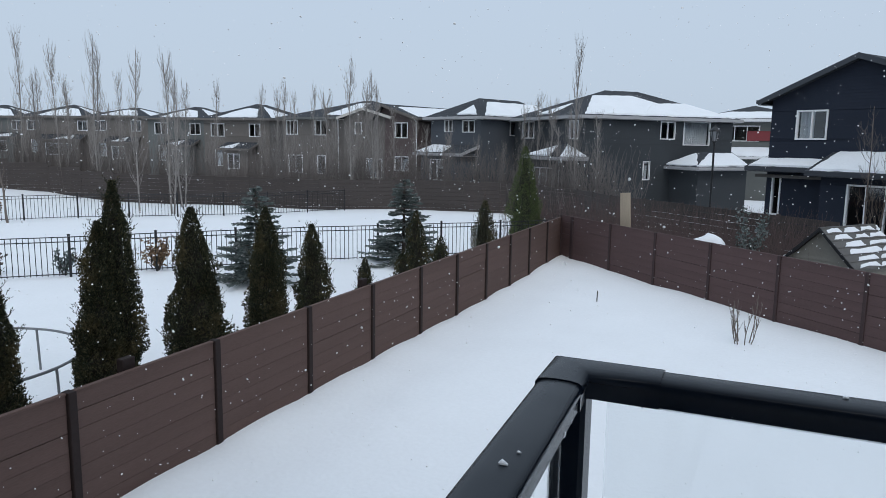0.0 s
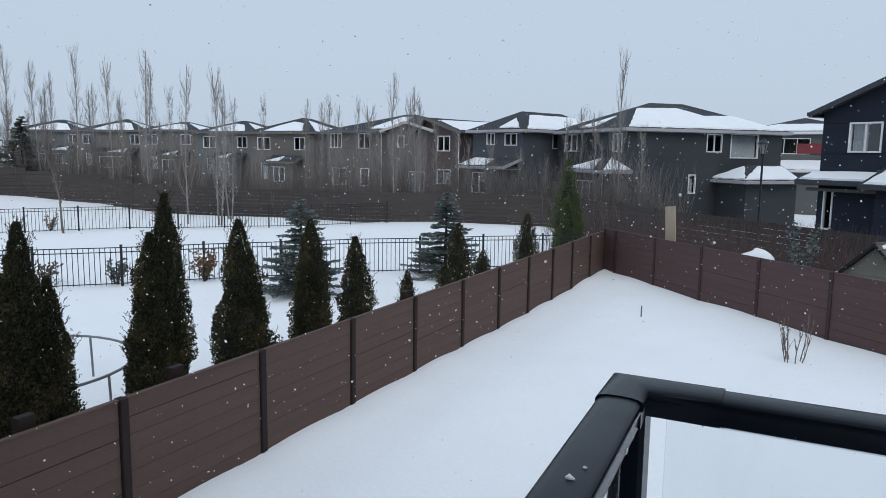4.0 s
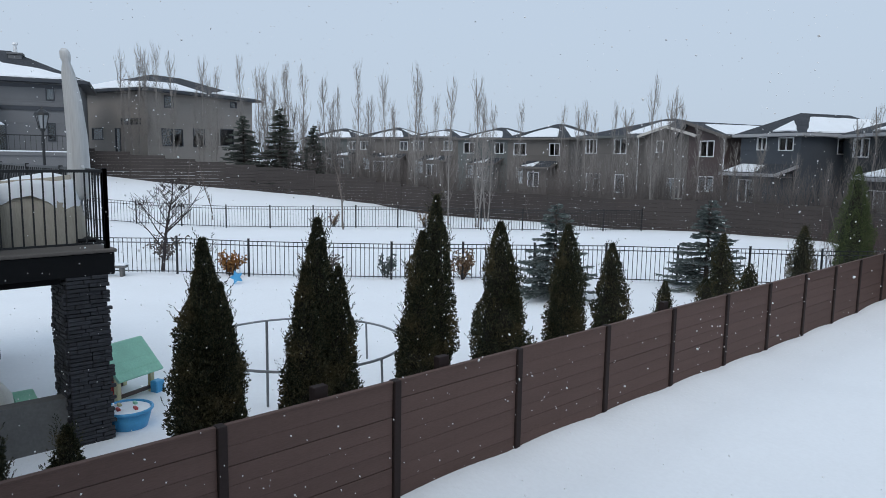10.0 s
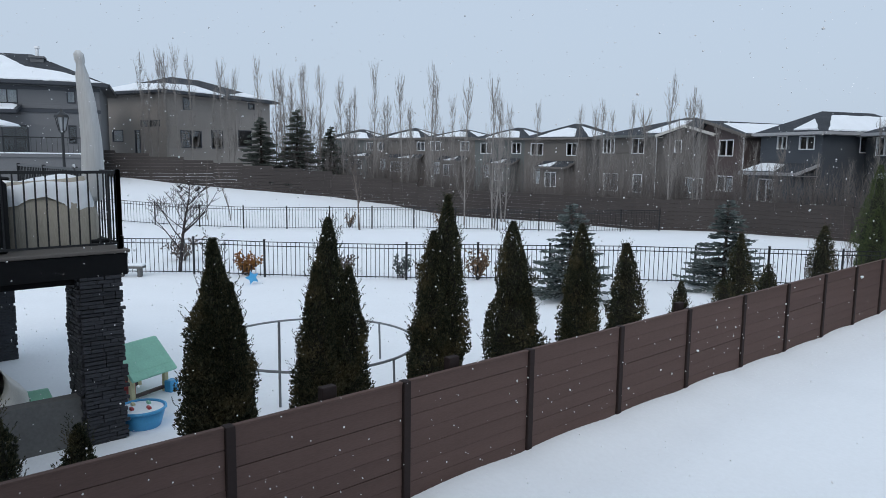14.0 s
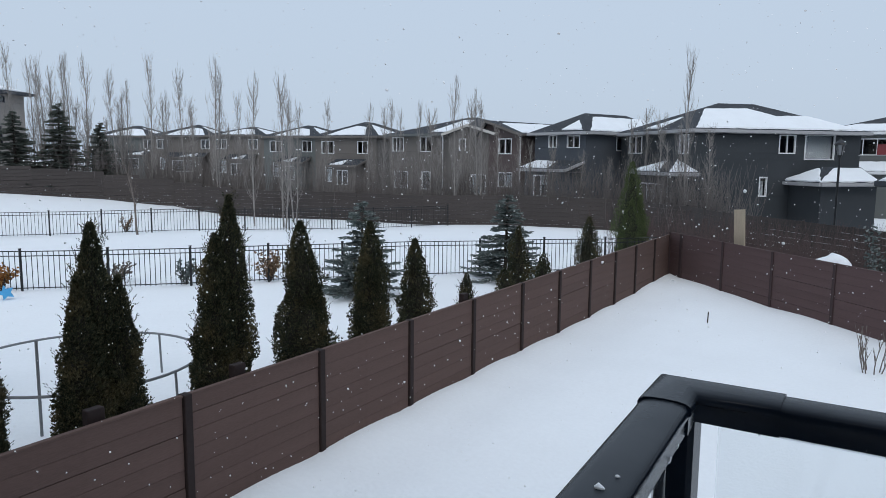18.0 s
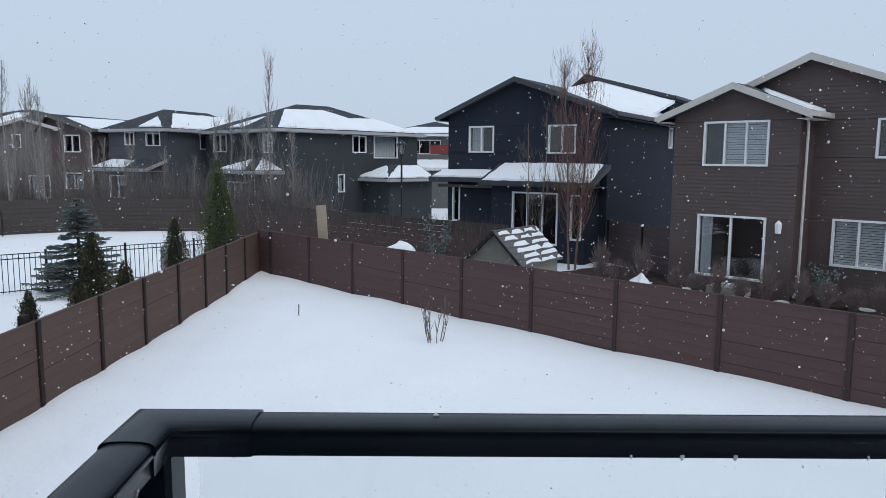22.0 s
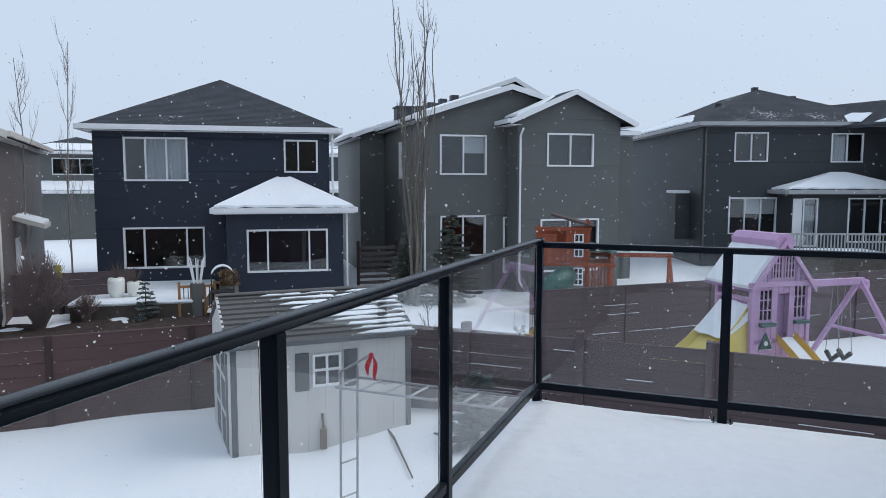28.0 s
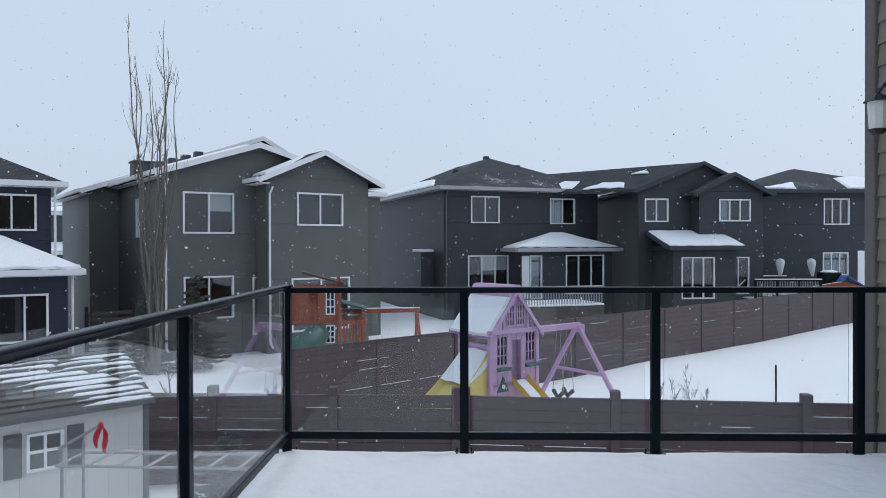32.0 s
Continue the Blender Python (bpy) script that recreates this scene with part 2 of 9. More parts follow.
# ---- mesh helpers ----
def mesh_from(name, verts, faces, material=None, smooth=False):
    me = bpy.data.meshes.new(name)
    me.from_pydata([tuple(v) for v in verts], [], faces)
    if material:
        me.materials.append(material)
    if smooth:
        me.polygons.foreach_set("use_smooth", [True] * len(me.polygons))
    me.update()
    return me


class Geo:
    """Collects boxes, tubes and polygons of one mesh."""

    def __init__(self):
        self.v, self.f = [], []

    def poly(self, pts):
        i = len(self.v)
        self.v += [Vector(p) for p in pts]
        self.f.append(tuple(range(i, i + len(pts))))
        return self

    def box(self, a, b, m=None):
        """A box between two corners, moved by m."""
        (x0, y0, z0), (x1, y1, z1) = a, b
        p = [(x0, y0, z0), (x1, y0, z0), (x1, y1, z0), (x0, y1, z0), (x0, y0, z1), (x1, y0, z1), (x1, y1, z1), (x0, y1, z1)]
        p = [m @ Vector(q) if m else Vector(q) for q in p]
        i = len(self.v)
        self.v += p
        self.f += [tuple(i + k for k in q) for q in ((3, 2, 1, 0), (4, 5, 6, 7), (0, 1, 5, 4), (1, 2, 6, 5), (2, 3, 7, 6), (3, 0, 4, 7))]
        return self

    def rbox(self, a, b, r=0.01, m=None):
        """A box with its twelve edges chamfered by r."""
        bm = bmesh.new()
        bmesh.ops.create_cube(bm, size=1)
        for v in bm.verts:
            v.co = Vector([a[k] + (v.co[k] + 0.5) * (b[k] - a[k]) for k in range(3)])
        bmesh.ops.bevel(bm, geom=bm.edges[:], offset=r, segments=1, affect="EDGES", profile=0.5)
        return self.take(bm, m)

    def take(self, bm, m=None):
        i = len(self.v)
        bm.verts.index_update()
        self.v += [m @ v.co if m else v.co.copy() for v in bm.verts]
        self.f += [tuple(i + v.index for v in f.verts) for f in bm.faces]
        bm.free()
        return self

    def tube(self, pts, radii, sides=8, cap=True):
        """A round bar along pts; radii: one, or one a point."""
        pts = [Vector(p) for p in pts]
        radii = radii if isinstance(radii, (list, tuple)) else [radii] * len(pts)
        i0 = len(self.v)
        for k, p in enumerate(pts):
            d = (pts[min(k + 1, len(pts) - 1)] - pts[max(k - 1, 0)]).normalized()
            a = d.orthogonal().normalized() if k == 0 else (ref - d * ref.dot(d)).normalized()
            ref = a
            b = d.cross(a)
            for s in range(sides):
                w = 2 * math.pi * s / sides
                self.v.append(p + (a * math.cos(w) + b * math.sin(w)) * radii[k])
        for k in range(len(pts) - 1):
            for s in range(sides):
                q = i0 + k * sides
                self.f.append((q + s, q + (s + 1) % sides, q + sides + (s + 1) % sides, q + sides + s))
        if cap:
            self.f.append(tuple(i0 + s for s in range(sides))[::-1])
            self.f.append(tuple(i0 + (len(pts) - 1) * sides + s for s in range(sides)))
        return self

    def prism(self, outline, y0, y1, m=None):
        """A closed outline in (x, z), pushed from y0 to y1."""
        n, i = len(outline), len(self.v)
        for y in (y0, y1):
            for x, z in outline:
                p = Vector((x, y, z))
                self.v.append(m @ p if m else p)
        self.f.append(tuple(i + k for k in range(n)))
        self.f.append(tuple(i + n + k for k in range(n))[::-1])
        for k in range(n):
            self.f.append((i + k, i + n + k, i + n + (k + 1) % n, i + (k + 1) % n))
        return self


def part(name, geo, material, parent=None, label="", smooth=False, kind=""):
    """Links a Geo as one mesh object, under a thing or a part."""
    me = geo if isinstance(geo, bpy.types.Mesh) else mesh_from(name, geo.v, geo.f, material, smooth)
    ob = new(name, me)
    if parent:
        ob.parent = parent
    return tagged(ob, label, kind=kind)


def thing(name, m, label, category, group="", kind=""):
    """An Empty at the base of a thing."""
    ob = new(name)
    ob.empty_display_size = 0.2
    ob.matrix_world = m
    return tagged(ob, label, category, group, kind)


# ---- ground ----
def smooth01(a, b, v):
    s = min(1, max(0, (v - a) / (b - a)))
    return s * s * (3 - 2 * s)


def ground_z(x, y):
    """Height of the snow."""
    h = 2.7 * smooth01(36, 58, -x) * smooth01(-40, -10, y) * (1 - smooth01(33, 47, y))
    h += 0.10 * (noise.noise((x * 0.11, y * 0.11, 0.3))) + 0.045 * noise.noise((x * 0.45, y * 0.45, 1.7))
    if -6.3 <= x <= 13.5 and x + y < 19.6:
        # drifts along the fences
        dl, df = x + 6.3, (19.1 - x - y) / 1.4142
        h += 0.09 * math.exp(-dl / 0.35) * (0.6 + 0.9 * abs(math.sin((y - 0.7) * math.pi / 2.08)))
        h += 0.035 * math.exp(-df / 0.5) * (0.7 + 0.6 * abs(math.sin((x - 0.7) * math.pi / 1.605)))
        h += 0.05 * math.exp(-((x + 5.6) ** 2 + (y - 23.6) ** 2) / 3.5)
    if -6.3 <= x < -3:
        h -= 0.055 * math.exp(-((x + 5.35) / 0.32) ** 2) * smooth01(0, 6, y) * (1 - smooth01(20, 24, y)) * (0.75 + 0.5 * noise.noise((0.3, y * 0.5, 4.2)))
    h += 0.33 * math.exp(-((x - 10.7) ** 2 + (y - 4.2) ** 2) / 2.0) + 0.14 * math.exp(-((x - 8.3) ** 2 + (y - 6.3) ** 2) / 1.2)
    k = smooth01(3.5, 5.5, x) * (1 - smooth01(9.5, 11.5, x)) * smooth01(-1.0, 1.0, y) * (1 - smooth01(7.5, 9.5, y))
    h += k * (0.06 * noise.noise((x * 0.9, y * 0.9, 6.1)) + 0.025 * noise.noise((x * 2.6, y * 2.6, 2.2)))
    return h


def axis_lines(lo, hi, step, far, grow=1.35):
    a = list(np.arange(lo, hi + 1e-6, step))
    d, v = step, hi
    while v < far:
        d *= grow
        v += d
        a.append(v)
    d, v, low = step, lo, []
    while v > -far:
        d *= grow
        v -= d
        low.append(v)
    return low[::-1] + a


gx, gy = axis_lines(-8.0, 15.0, 0.2, 900), axis_lines(-4.0, 27.0, 0.2, 900)
gx = sorted(set([round(v, 3) for v in gx] + [round(v, 2) for v in np.arange(-70, -8, 1.2)]))
gv = [(x, y, ground_z(x, y)) for y in gy for x in gx]
nx = len(gx)
gf = [(j * nx + i, j * nx + i + 1, (j + 1) * nx + i + 1, (j + 1) * nx + i) for j in range(len(gy) - 1) for i in range(nx - 1)]
ground = new("ground", mesh_from("ground", gv, gf, SNOW, True))
tagged(ground, "white snow-covered lawn with soft drifts along the fences", "snow", kind="structure")


# ---- fences ----
def board_fence(name, a, b, top, n, boards, material, post_material, label, post=0.1, z0=-0.15, gap=0.012, cap=True, marks=None, stub=0.02):
    """A wooden fence from a to b: posts and horizontal boards, each a piece of its own. n panels, or posts at the distances in marks."""
    a, b = Vector((*a, 0)), Vector((*b, 0))
    L = (b - a).length
    marks = marks or [L * i / n for i in range(n + 1)]
    turn = math.degrees(math.atan2(b.y - a.y, b.x - a.x))
    f = thing(name, pose(a.x, a.y, 0, 0, 0, turn), label, "fence", kind="structure")
    hb = (top - z0) / boards
    pm = mesh_from("post", *(lambda g: (g.v, g.f))(Geo().rbox((-post / 2, -post / 2 - 0.01, z0 - 0.3), (post / 2, post / 2 + 0.01, top + stub), 0.008)), post_material)
    rnd = random.Random(len(name) + int(L))
    shapes = {}
    for s in marks:
        o = part("post", pm, None, f)
        o.location = (s, 0, 0)
    for s, e in zip(marks, marks[1:]):
        w = round(e - s, 2)
        if w not in shapes:
            shapes[w] = mesh_from("board", *(lambda g: (g.v, g.f))(Geo().rbox((post / 2, -0.02, 0), (w - post / 2, 0.02, hb), 0.003)), material)
        for k in range(boards):
            o = part("board", shapes[w], None, f)
            o.location = (s, rnd.uniform(-0.004, 0.004), z0 + k * hb)
            o.scale = (1, 1, 1 - (gap + rnd.uniform(0, 0.008) * (rnd.random() < 0.3)) / hb)
        if cap:
            part("cap_rail", Geo().rbox((s + post / 2, -0.03, top - 0.008), (e - post / 2, 0.03, top + 0.018), 0.004), material, f)
    return f


WEST_POSTS = (-5.83, -3.67, -1.51, 0.65, 2.81, 4.975, 7.145, 9.27, 11.32, 13.40, 15.41, 17.44, 19.45, 21.37, 23.45, 25.6)
board_fence("fence_west", (-6.3, WEST_POSTS[0]), (-6.3, WEST_POSTS[-1]), 1.49, 0, 8, FENCE, FENCE_POST, "brown-stained horizontal board fence with dark posts standing in snow", gap=0.0015, marks=[y - WEST_POSTS[0] for y in WEST_POSTS])
board_fence("fence_north", (-5.70, 24.80), (11.95, 7.15), 1.57, 11, 8, FENCE_RED, FENCE_POST_RED, "reddish-brown board fence along the back of the snowy yard", post=0.09, gap=0.001)
board_fence("fence_corner", (-6.25, 25.35), (-5.75, 24.85), 1.57, 1, 8, FENCE_RED, FENCE_POST_RED, "short reddish-brown fence panel in the yard's corner", post=0.09, gap=0.003)
board_fence("fence_north_far", (15.35, 3.75), (38.5, -21.6), 1.77, 14, 11, FENCE_BLACK, FENCE_BLACK, "dark brown board fence behind the neighbouring yard", gap=0.006)
board_fence("fence_east", (11.93, 7.10), (11.79, 0.02), 1.56, 0, 9, FENCE_BLACK, FENCE_BLACK, "dark brown board fence between two snowy yards", post=0.15, gap=0.005, marks=[0.0, 3.05, 5.06, 7.08], stub=0.15)
board_fence("fence_east_side", (11.79, 0.02), (11.13, -8.07), 1.56, 0, 9, FENCE_BLACK, FENCE_BLACK, "dark brown board fence between two snowy yards", post=0.15, gap=0.005, marks=[0.15, 2.53, 5.42, 8.11], stub=0.15)

# added to darken the gap, where bright snow showed between the houses
board_fence("fence_between", (6.95, 28.7), (8.5, 24.4), 1.75, 2, 9, FENCE_BLACK, FENCE_POST, "dark board fence added to hide the snow between two houses", gap=0.004)


def snow_lines(name, a, b, top, n, seed):
    """Thin lines of snow caught on the board edges of a fence."""
    rnd = random.Random(seed)
    a, b = Vector(a), Vector(b)
    L = (b - a).length
    o = thing(name, pose(a.x, a.y, 0, 0, 0, math.degrees(math.atan2(b.y - a.y, b.x - a.x))), "thin lines of snow caught between dark fence boards", "snow", kind="structure")
    hb = (top + 0.15) / 9
    for _ in range(n):
        s0, l = rnd.uniform(0.1, L - 1.2), rnd.uniform(0.4, 1.1)
        z = -0.15 + hb * rnd.randrange(3, 9)
        part("snow_line", Geo().rbox((s0, 0.014, z - 0.006), (s0 + l, 0.034, z + 0.004), 0.002), SNOW_ROOF, o)


snow_lines("fence_snow", (11.8, 0.42), (11.93, 7.10), 1.56, 7, 3)
snow_lines("fence_snow_side", (11.13, -8.07), (11.8, 0.42), 1.56, 12, 4)
snow_lines("fence_snow_far", (34.5, -17.2), (15.35, 3.75), 1.77, 16, 5)


def iron_fence(name, pts, n, pitch, height, label, single):
    """A black picket fence: posts, two top rails, a bottom rail and thin pickets along pts."""
    f = thing(name, pose(*pts[0], 0), label, "fence", kind="structure")
    o0 = Vector((*pts[0], 0))
    lens = [(Vector(q) - Vector(p)).length for p, q in zip(pts, pts[1:])]
    total = sum(lens)

    def at(s):
        for p, q, l in zip(pts, pts[1:], lens):
            if s <= l + 1e-6:
                return Vector(p).lerp(Vector(q), s / l)
            s -= l
        return Vector(pts[-1])

    pm = mesh_from("picket", *(lambda g: (g.v, g.f))(Geo().box((-0.008, -0.008, 0.04), (0.008, 0.008, height - 0.03))), IRON)
    sm = mesh_from("post", *(lambda g: (g.v, g.f))(Geo().rbox((-0.03, -0.03, -0.3), (0.03, 0.03, height + 0.05), 0.006).box((-0.035, -0.035, height + 0.05), (0.035, 0.035, height + 0.07))), IRON)
    step = total / n
    joined = Geo()
    for i in range(n + 1):
        p = at(i * step)
        o = part("post", sm, None, f)
        o.location = (p.x - o0.x, p.y - o0.y, ground_z(p.x, p.y))
        if i == n:
            break
        q = at((i + 1) * step)
        za, zb = ground_z(p.x, p.y), ground_z(q.x, q.y)
        for h in (0.09, height - 0.16, height - 0.02):
            g = Geo().tube([(p.x - o0.x, p.y - o0.y, za + h), (q.x - o0.x, q.y - o0.y, zb + h)], 0.017, 4)
            part("rail", g, IRON, f)
        k = int(step / pitch)
        for j in range(1, k):
            c = p.lerp(q, j / k)
            z = za + (zb - za) * j / k
            if single:
                o = part("picket", pm, None, f)
                o.location = (c.x - o0.x, c.y - o0.y, z)
            else:
                joined.box((c.x - o0.x - 0.008, c.y - o0.y - 0.008, z + 0.04), (c.x - o0.x + 0.008, c.y - o0.y + 0.008, z + height - 0.03))
    if not single:
        part("pickets", joined, IRON, f, kind="stuff")
    return f


iron_fence("iron_fence_near", [(-31.6, 0.8), (-19.1, 14.3), (-6.9, 27.0)], 15, 0.145, 1.22, "black iron picket fence across the snowy lawn", True)
iron_fence("iron_fence_far", [(-46.5, 4.5), (-39.4, 14.6), (-31.5, 25.4), (-24.5, 33.2), (-22.3, 36.7)], 17, 0.15, 1.22, "black iron picket fence along the far side of the path", False)


def far_fence():
    """The dark fence behind the open ground, one panel after another up the slope."""
    pol = [(-64, 3), (-57, 13), (-50.6, 20.3), (-48.3, 23.7), (-45.2, 29.3), (-42.2, 32.6), (-29, 36.3), (-24, 36.7), (-20, 38.7), (-13.3, 40.2), (-8.5, 37.5), (-6.0, 33.5), (2.6, 25.5)]
    f = thing("fence_far", pose(0, 0, 0), "dark weathered board fence behind the far houses' yards", "fence", kind="structure")
    for p, q in zip(pol, pol[1:]):
        p, q = Vector((*p, 0)), Vector((*q, 0))
        n = max(1, round((q - p).length / 2.4))
        for i in range(n):
            a, b = p.lerp(q, i / n), p.lerp(q, (i + 1) / n)
            z = 0.5 * (ground_z(*a.xy) + ground_z(*b.xy))
            turn = Matrix.Translation((a.x, a.y, z)) @ Matrix.Rotation(math.atan2(b.y - a.y, b.x - a.x), 4, "Z")
            w = (b - a).length
            g = Geo()
            for k in range(9):
                g.box((0.0, -0.015 - 0.012 * (k % 2), -0.3 + k * 0.235), (w, 0.015, -0.3 + k * 0.235 + 0.222), turn)
            part("panel", g, FENCE_FAR, f)
            part("post", Geo().box((-0.05, -0.03, -0.4), (0.05, 0.06, 1.84), turn), FENCE_FAR, f)


far_fence()


# ---- houses ----
def wall_geo(x0, x1, z0, z1, holes, exposure=0.122, thick=0.16, top=None):
    """A wall along x facing -y: lapped courses outside, a plain face inside, openings with reveals. top: height over x for a gable, or None."""
    g = Geo()
    tz = top or (lambda x: z1)
    peak = z1
    zs = set(np.round(np.arange(z0, z1, exposure), 4)) | {z1} | {h[1] for h in holes} | {h[3] for h in holes}
    if top:
        xs_t = np.linspace(x0, x1, 81)
        peak = max(tz(x) for x in xs_t)
        zs |= set(np.round(np.arange(z1, peak, exposure), 4)) | {peak}
    zs = sorted(zs)

    def span(z):
        if z <= z1 + 1e-6 or not top:
            return x0, x1
        ins = [x for x in xs_t if tz(x) >= z - 1e-6]
        return (min(ins), max(ins)) if ins else None

    for za, zb in zip(zs, zs[1:]):
        if zb - za < 1e-4:
            continue
        sa, sb = span(za), span(zb)
        if not sa:
            continue
        if not sb:
            sb = (sum(sa) / 2, sum(sa) / 2)
        cuts = sorted((h[0], h[2]) for h in holes if h[1] <= za + 1e-5 and h[3] >= zb - 1e-5)
        edges, cur = [], sa[0]
        for c0, c1 in cuts:
            edges.append((cur, c0))
            cur = c1
        edges.append((cur, sa[1]))
        for k, (ea, eb) in enumerate(edges):
            if eb - ea < 1e-4:
                continue
            ta = sb[0] if k == 0 else ea
            tb = sb[1] if k == len(edges) - 1 else eb
            g.poly([(ea, -0.014, za), (eb, -0.014, za), (tb, 0, zb), (ta, 0, zb)])
            g.poly([(ea, 0, za), (eb, 0, za), (eb, -0.014, za), (ea, -0.014, za)])
            g.poly([(eb, thick, za), (ea, thick, za), (ta, thick, zb), (tb, thick, zb)])
    for hx0, hz0, hx1, hz1 in holes:
        g.poly([(hx0, -0.014, hz0), (hx0, thick, hz0), (hx0, thick, hz1), (hx0, -0.014, hz1)])
        g.poly([(hx1, thick, hz0), (hx1, -0.014, hz0), (hx1, -0.014, hz1), (hx1, thick, hz1)])
        g.poly([(hx0, -0.014, hz0), (hx1, -0.014, hz0), (hx1, thick, hz0), (hx0, thick, hz0)])
        g.poly([(hx0, thick, hz1), (hx1, thick, hz1), (hx1, -0.014, hz1), (hx0, -0.014, hz1)])
    return g


def add_window(parent, m, x0, z0, x1, z1, splits=(), fill="", trim=WHITE, frame_w=0.046, name="window"):
    """A window in an opening: frame, mullions, a pane in each light, what hangs behind it. m: the wall's pose in the house."""
    fr = Geo()
    y0, y1 = -0.05, 0.09
    fr.rbox((x0 - 0.02, y0, z0 - 0.02), (x0 + frame_w, y1, z1 + 0.02), 0.006)
    fr.rbox((x1 - frame_w, y0, z0 - 0.02), (x1 + 0.02, y1, z1 + 0.02), 0.006)
    fr.rbox((x0 + frame_w, y0 + 0.002, z1 - frame_w), (x1 - frame_w, y1, z1 + 0.02), 0.006)
    fr.rbox((x0 + frame_w, y0 - 0.012, z0 - 0.02), (x1 - frame_w, y1, z0 + frame_w), 0.006)
    w = part(name, Geo().box((x0 + 0.01, 0.10, z0 + 0.01), (x1 - 0.01, 0.125, z0 + 0.03)), trim, parent)
    w.matrix_local = m
    part("frame", fr, trim, w)
    xs = [x0 + frame_w] + [x0 + (x1 - x0) * s for s in splits] + [x1 - frame_w]
    for s in splits:
        c = x0 + (x1 - x0) * s
        part("mullion", Geo().rbox((c - 0.028, y0 + 0.012, z0 + frame_w), (c + 0.028, y1 - 0.01, z1 - frame_w), 0.005), trim, w)
    for k, (a, b) in enumerate(zip(xs, xs[1:])):
        o = part("pane", Geo().box((a + 0.01, 0.03, z0 + frame_w - 0.02), (b - 0.01, 0.036, z1 - frame_w + 0.02)), GLASS, w)
        o.visible_shadow = False
        kind = fill[k] if k < len(fill) else (fill[-1] if fill else " ")
        if kind == "b":
            g = Geo()
            z = z0 + frame_w
            while z < z1 - frame_w:
                g.box((a, 0.14, z), (b, 0.165, z + 0.012), None)
                g.poly([(a, 0.165, z), (b, 0.165, z), (b, 0.14, z + 0.062), (a, 0.14, z + 0.062)])
                z += 0.075
            part("blind", g, BLIND, w)
        elif kind in "cn":
            g = Geo()
            b = b if kind == "c" else a + (b - a) * 0.34
            n = max(4, int((b - a) / 0.07))
            for j in range(n):
                p, q = a + (b - a) * j / n, a + (b - a) * (j + 1) / n
                g.poly([(p, 0.2 + 0.03 * (j % 2), z0), (q, 0.2 + 0.03 * ((j + 1) % 2), z0), (q, 0.2 + 0.03 * ((j + 1) % 2), z1), (p, 0.2 + 0.03 * (j % 2), z1)])
            part("curtain", g, CURTAIN, w)
        elif kind == "s":
            h = z1 - (z1 - z0) * 0.45
            part("shade", Geo().box((a, 0.15, h), (b, 0.17, z1)), BLIND, w)
    return w


def roof_slab(pts, t=0.16):
    """A roof plane: a polygon with thickness downwards."""
    g = Geo()
    pts = [Vector(p) for p in pts]
    low = [p - Vector((0, 0, t)) for p in pts]
    g.poly(pts)
    g.poly(low[::-1])
    for k in range(len(pts)):
        j = (k + 1) % len(pts)
        g.poly([pts[k], low[k], low[j], pts[j]])
    return g


def patch_on(plane, poly_st, lift=0.03, thick=0.05, seed=1, rough=0.045):
    """A snow patch on a roof plane. plane: origin, s vector, t vector; poly_st: its outline in (s, t); the rim is uneven."""
    o, s, t = (Vector(v) for v in plane)
    nrm = s.cross(t).normalized()
    if nrm.z < 0:
        nrm = -nrm
    rnd = random.Random(seed)
    fine = []
    for k in range(len(poly_st)):
        a, b = Vector(poly_st[k]), Vector(poly_st[(k + 1) % len(poly_st)])
        n = max(2, int(((s * (b.x - a.x) + t * (b.y - a.y)).length) / 0.35))
        for j in range(n):
            p = a.lerp(b, j / n)
            q = o + s * p.x + t * p.y
            k2 = rough * (0.25 if j == 0 else 1)
            fine.append(q + (s.normalized() * rnd.uniform(-k2, k2) + t.normalized() * rnd.uniform(-k2, k2)))
    c = sum(fine, Vector()) / len(fine)
    g = Geo()
    n = len(fine)
    g.v = [p + nrm * lift * 0.3 for p in fine] + [p.lerp(c, 0.06) + nrm * (lift + thick) for p in fine]
    g.f = [(k, (k + 1) % n, n + (k + 1) % n, n + k) for k in range(n)] + [tuple(range(n, 2 * n))]
    return g


def downspout(parent, x, y, z0, z1, material, kick=0.25):
    part("downspout", Geo().tube([(x, y - 0.35, z1 + 0.02), (x, y - 0.08, z1 - 0.22), (x, y - 0.07, z0 + 0.35), (x, y - 0.1, z0 + 0.25), (x, y - 0.1 - kick, z0 + 0.1)], 0.042, 6), material, parent, "pale downspout")


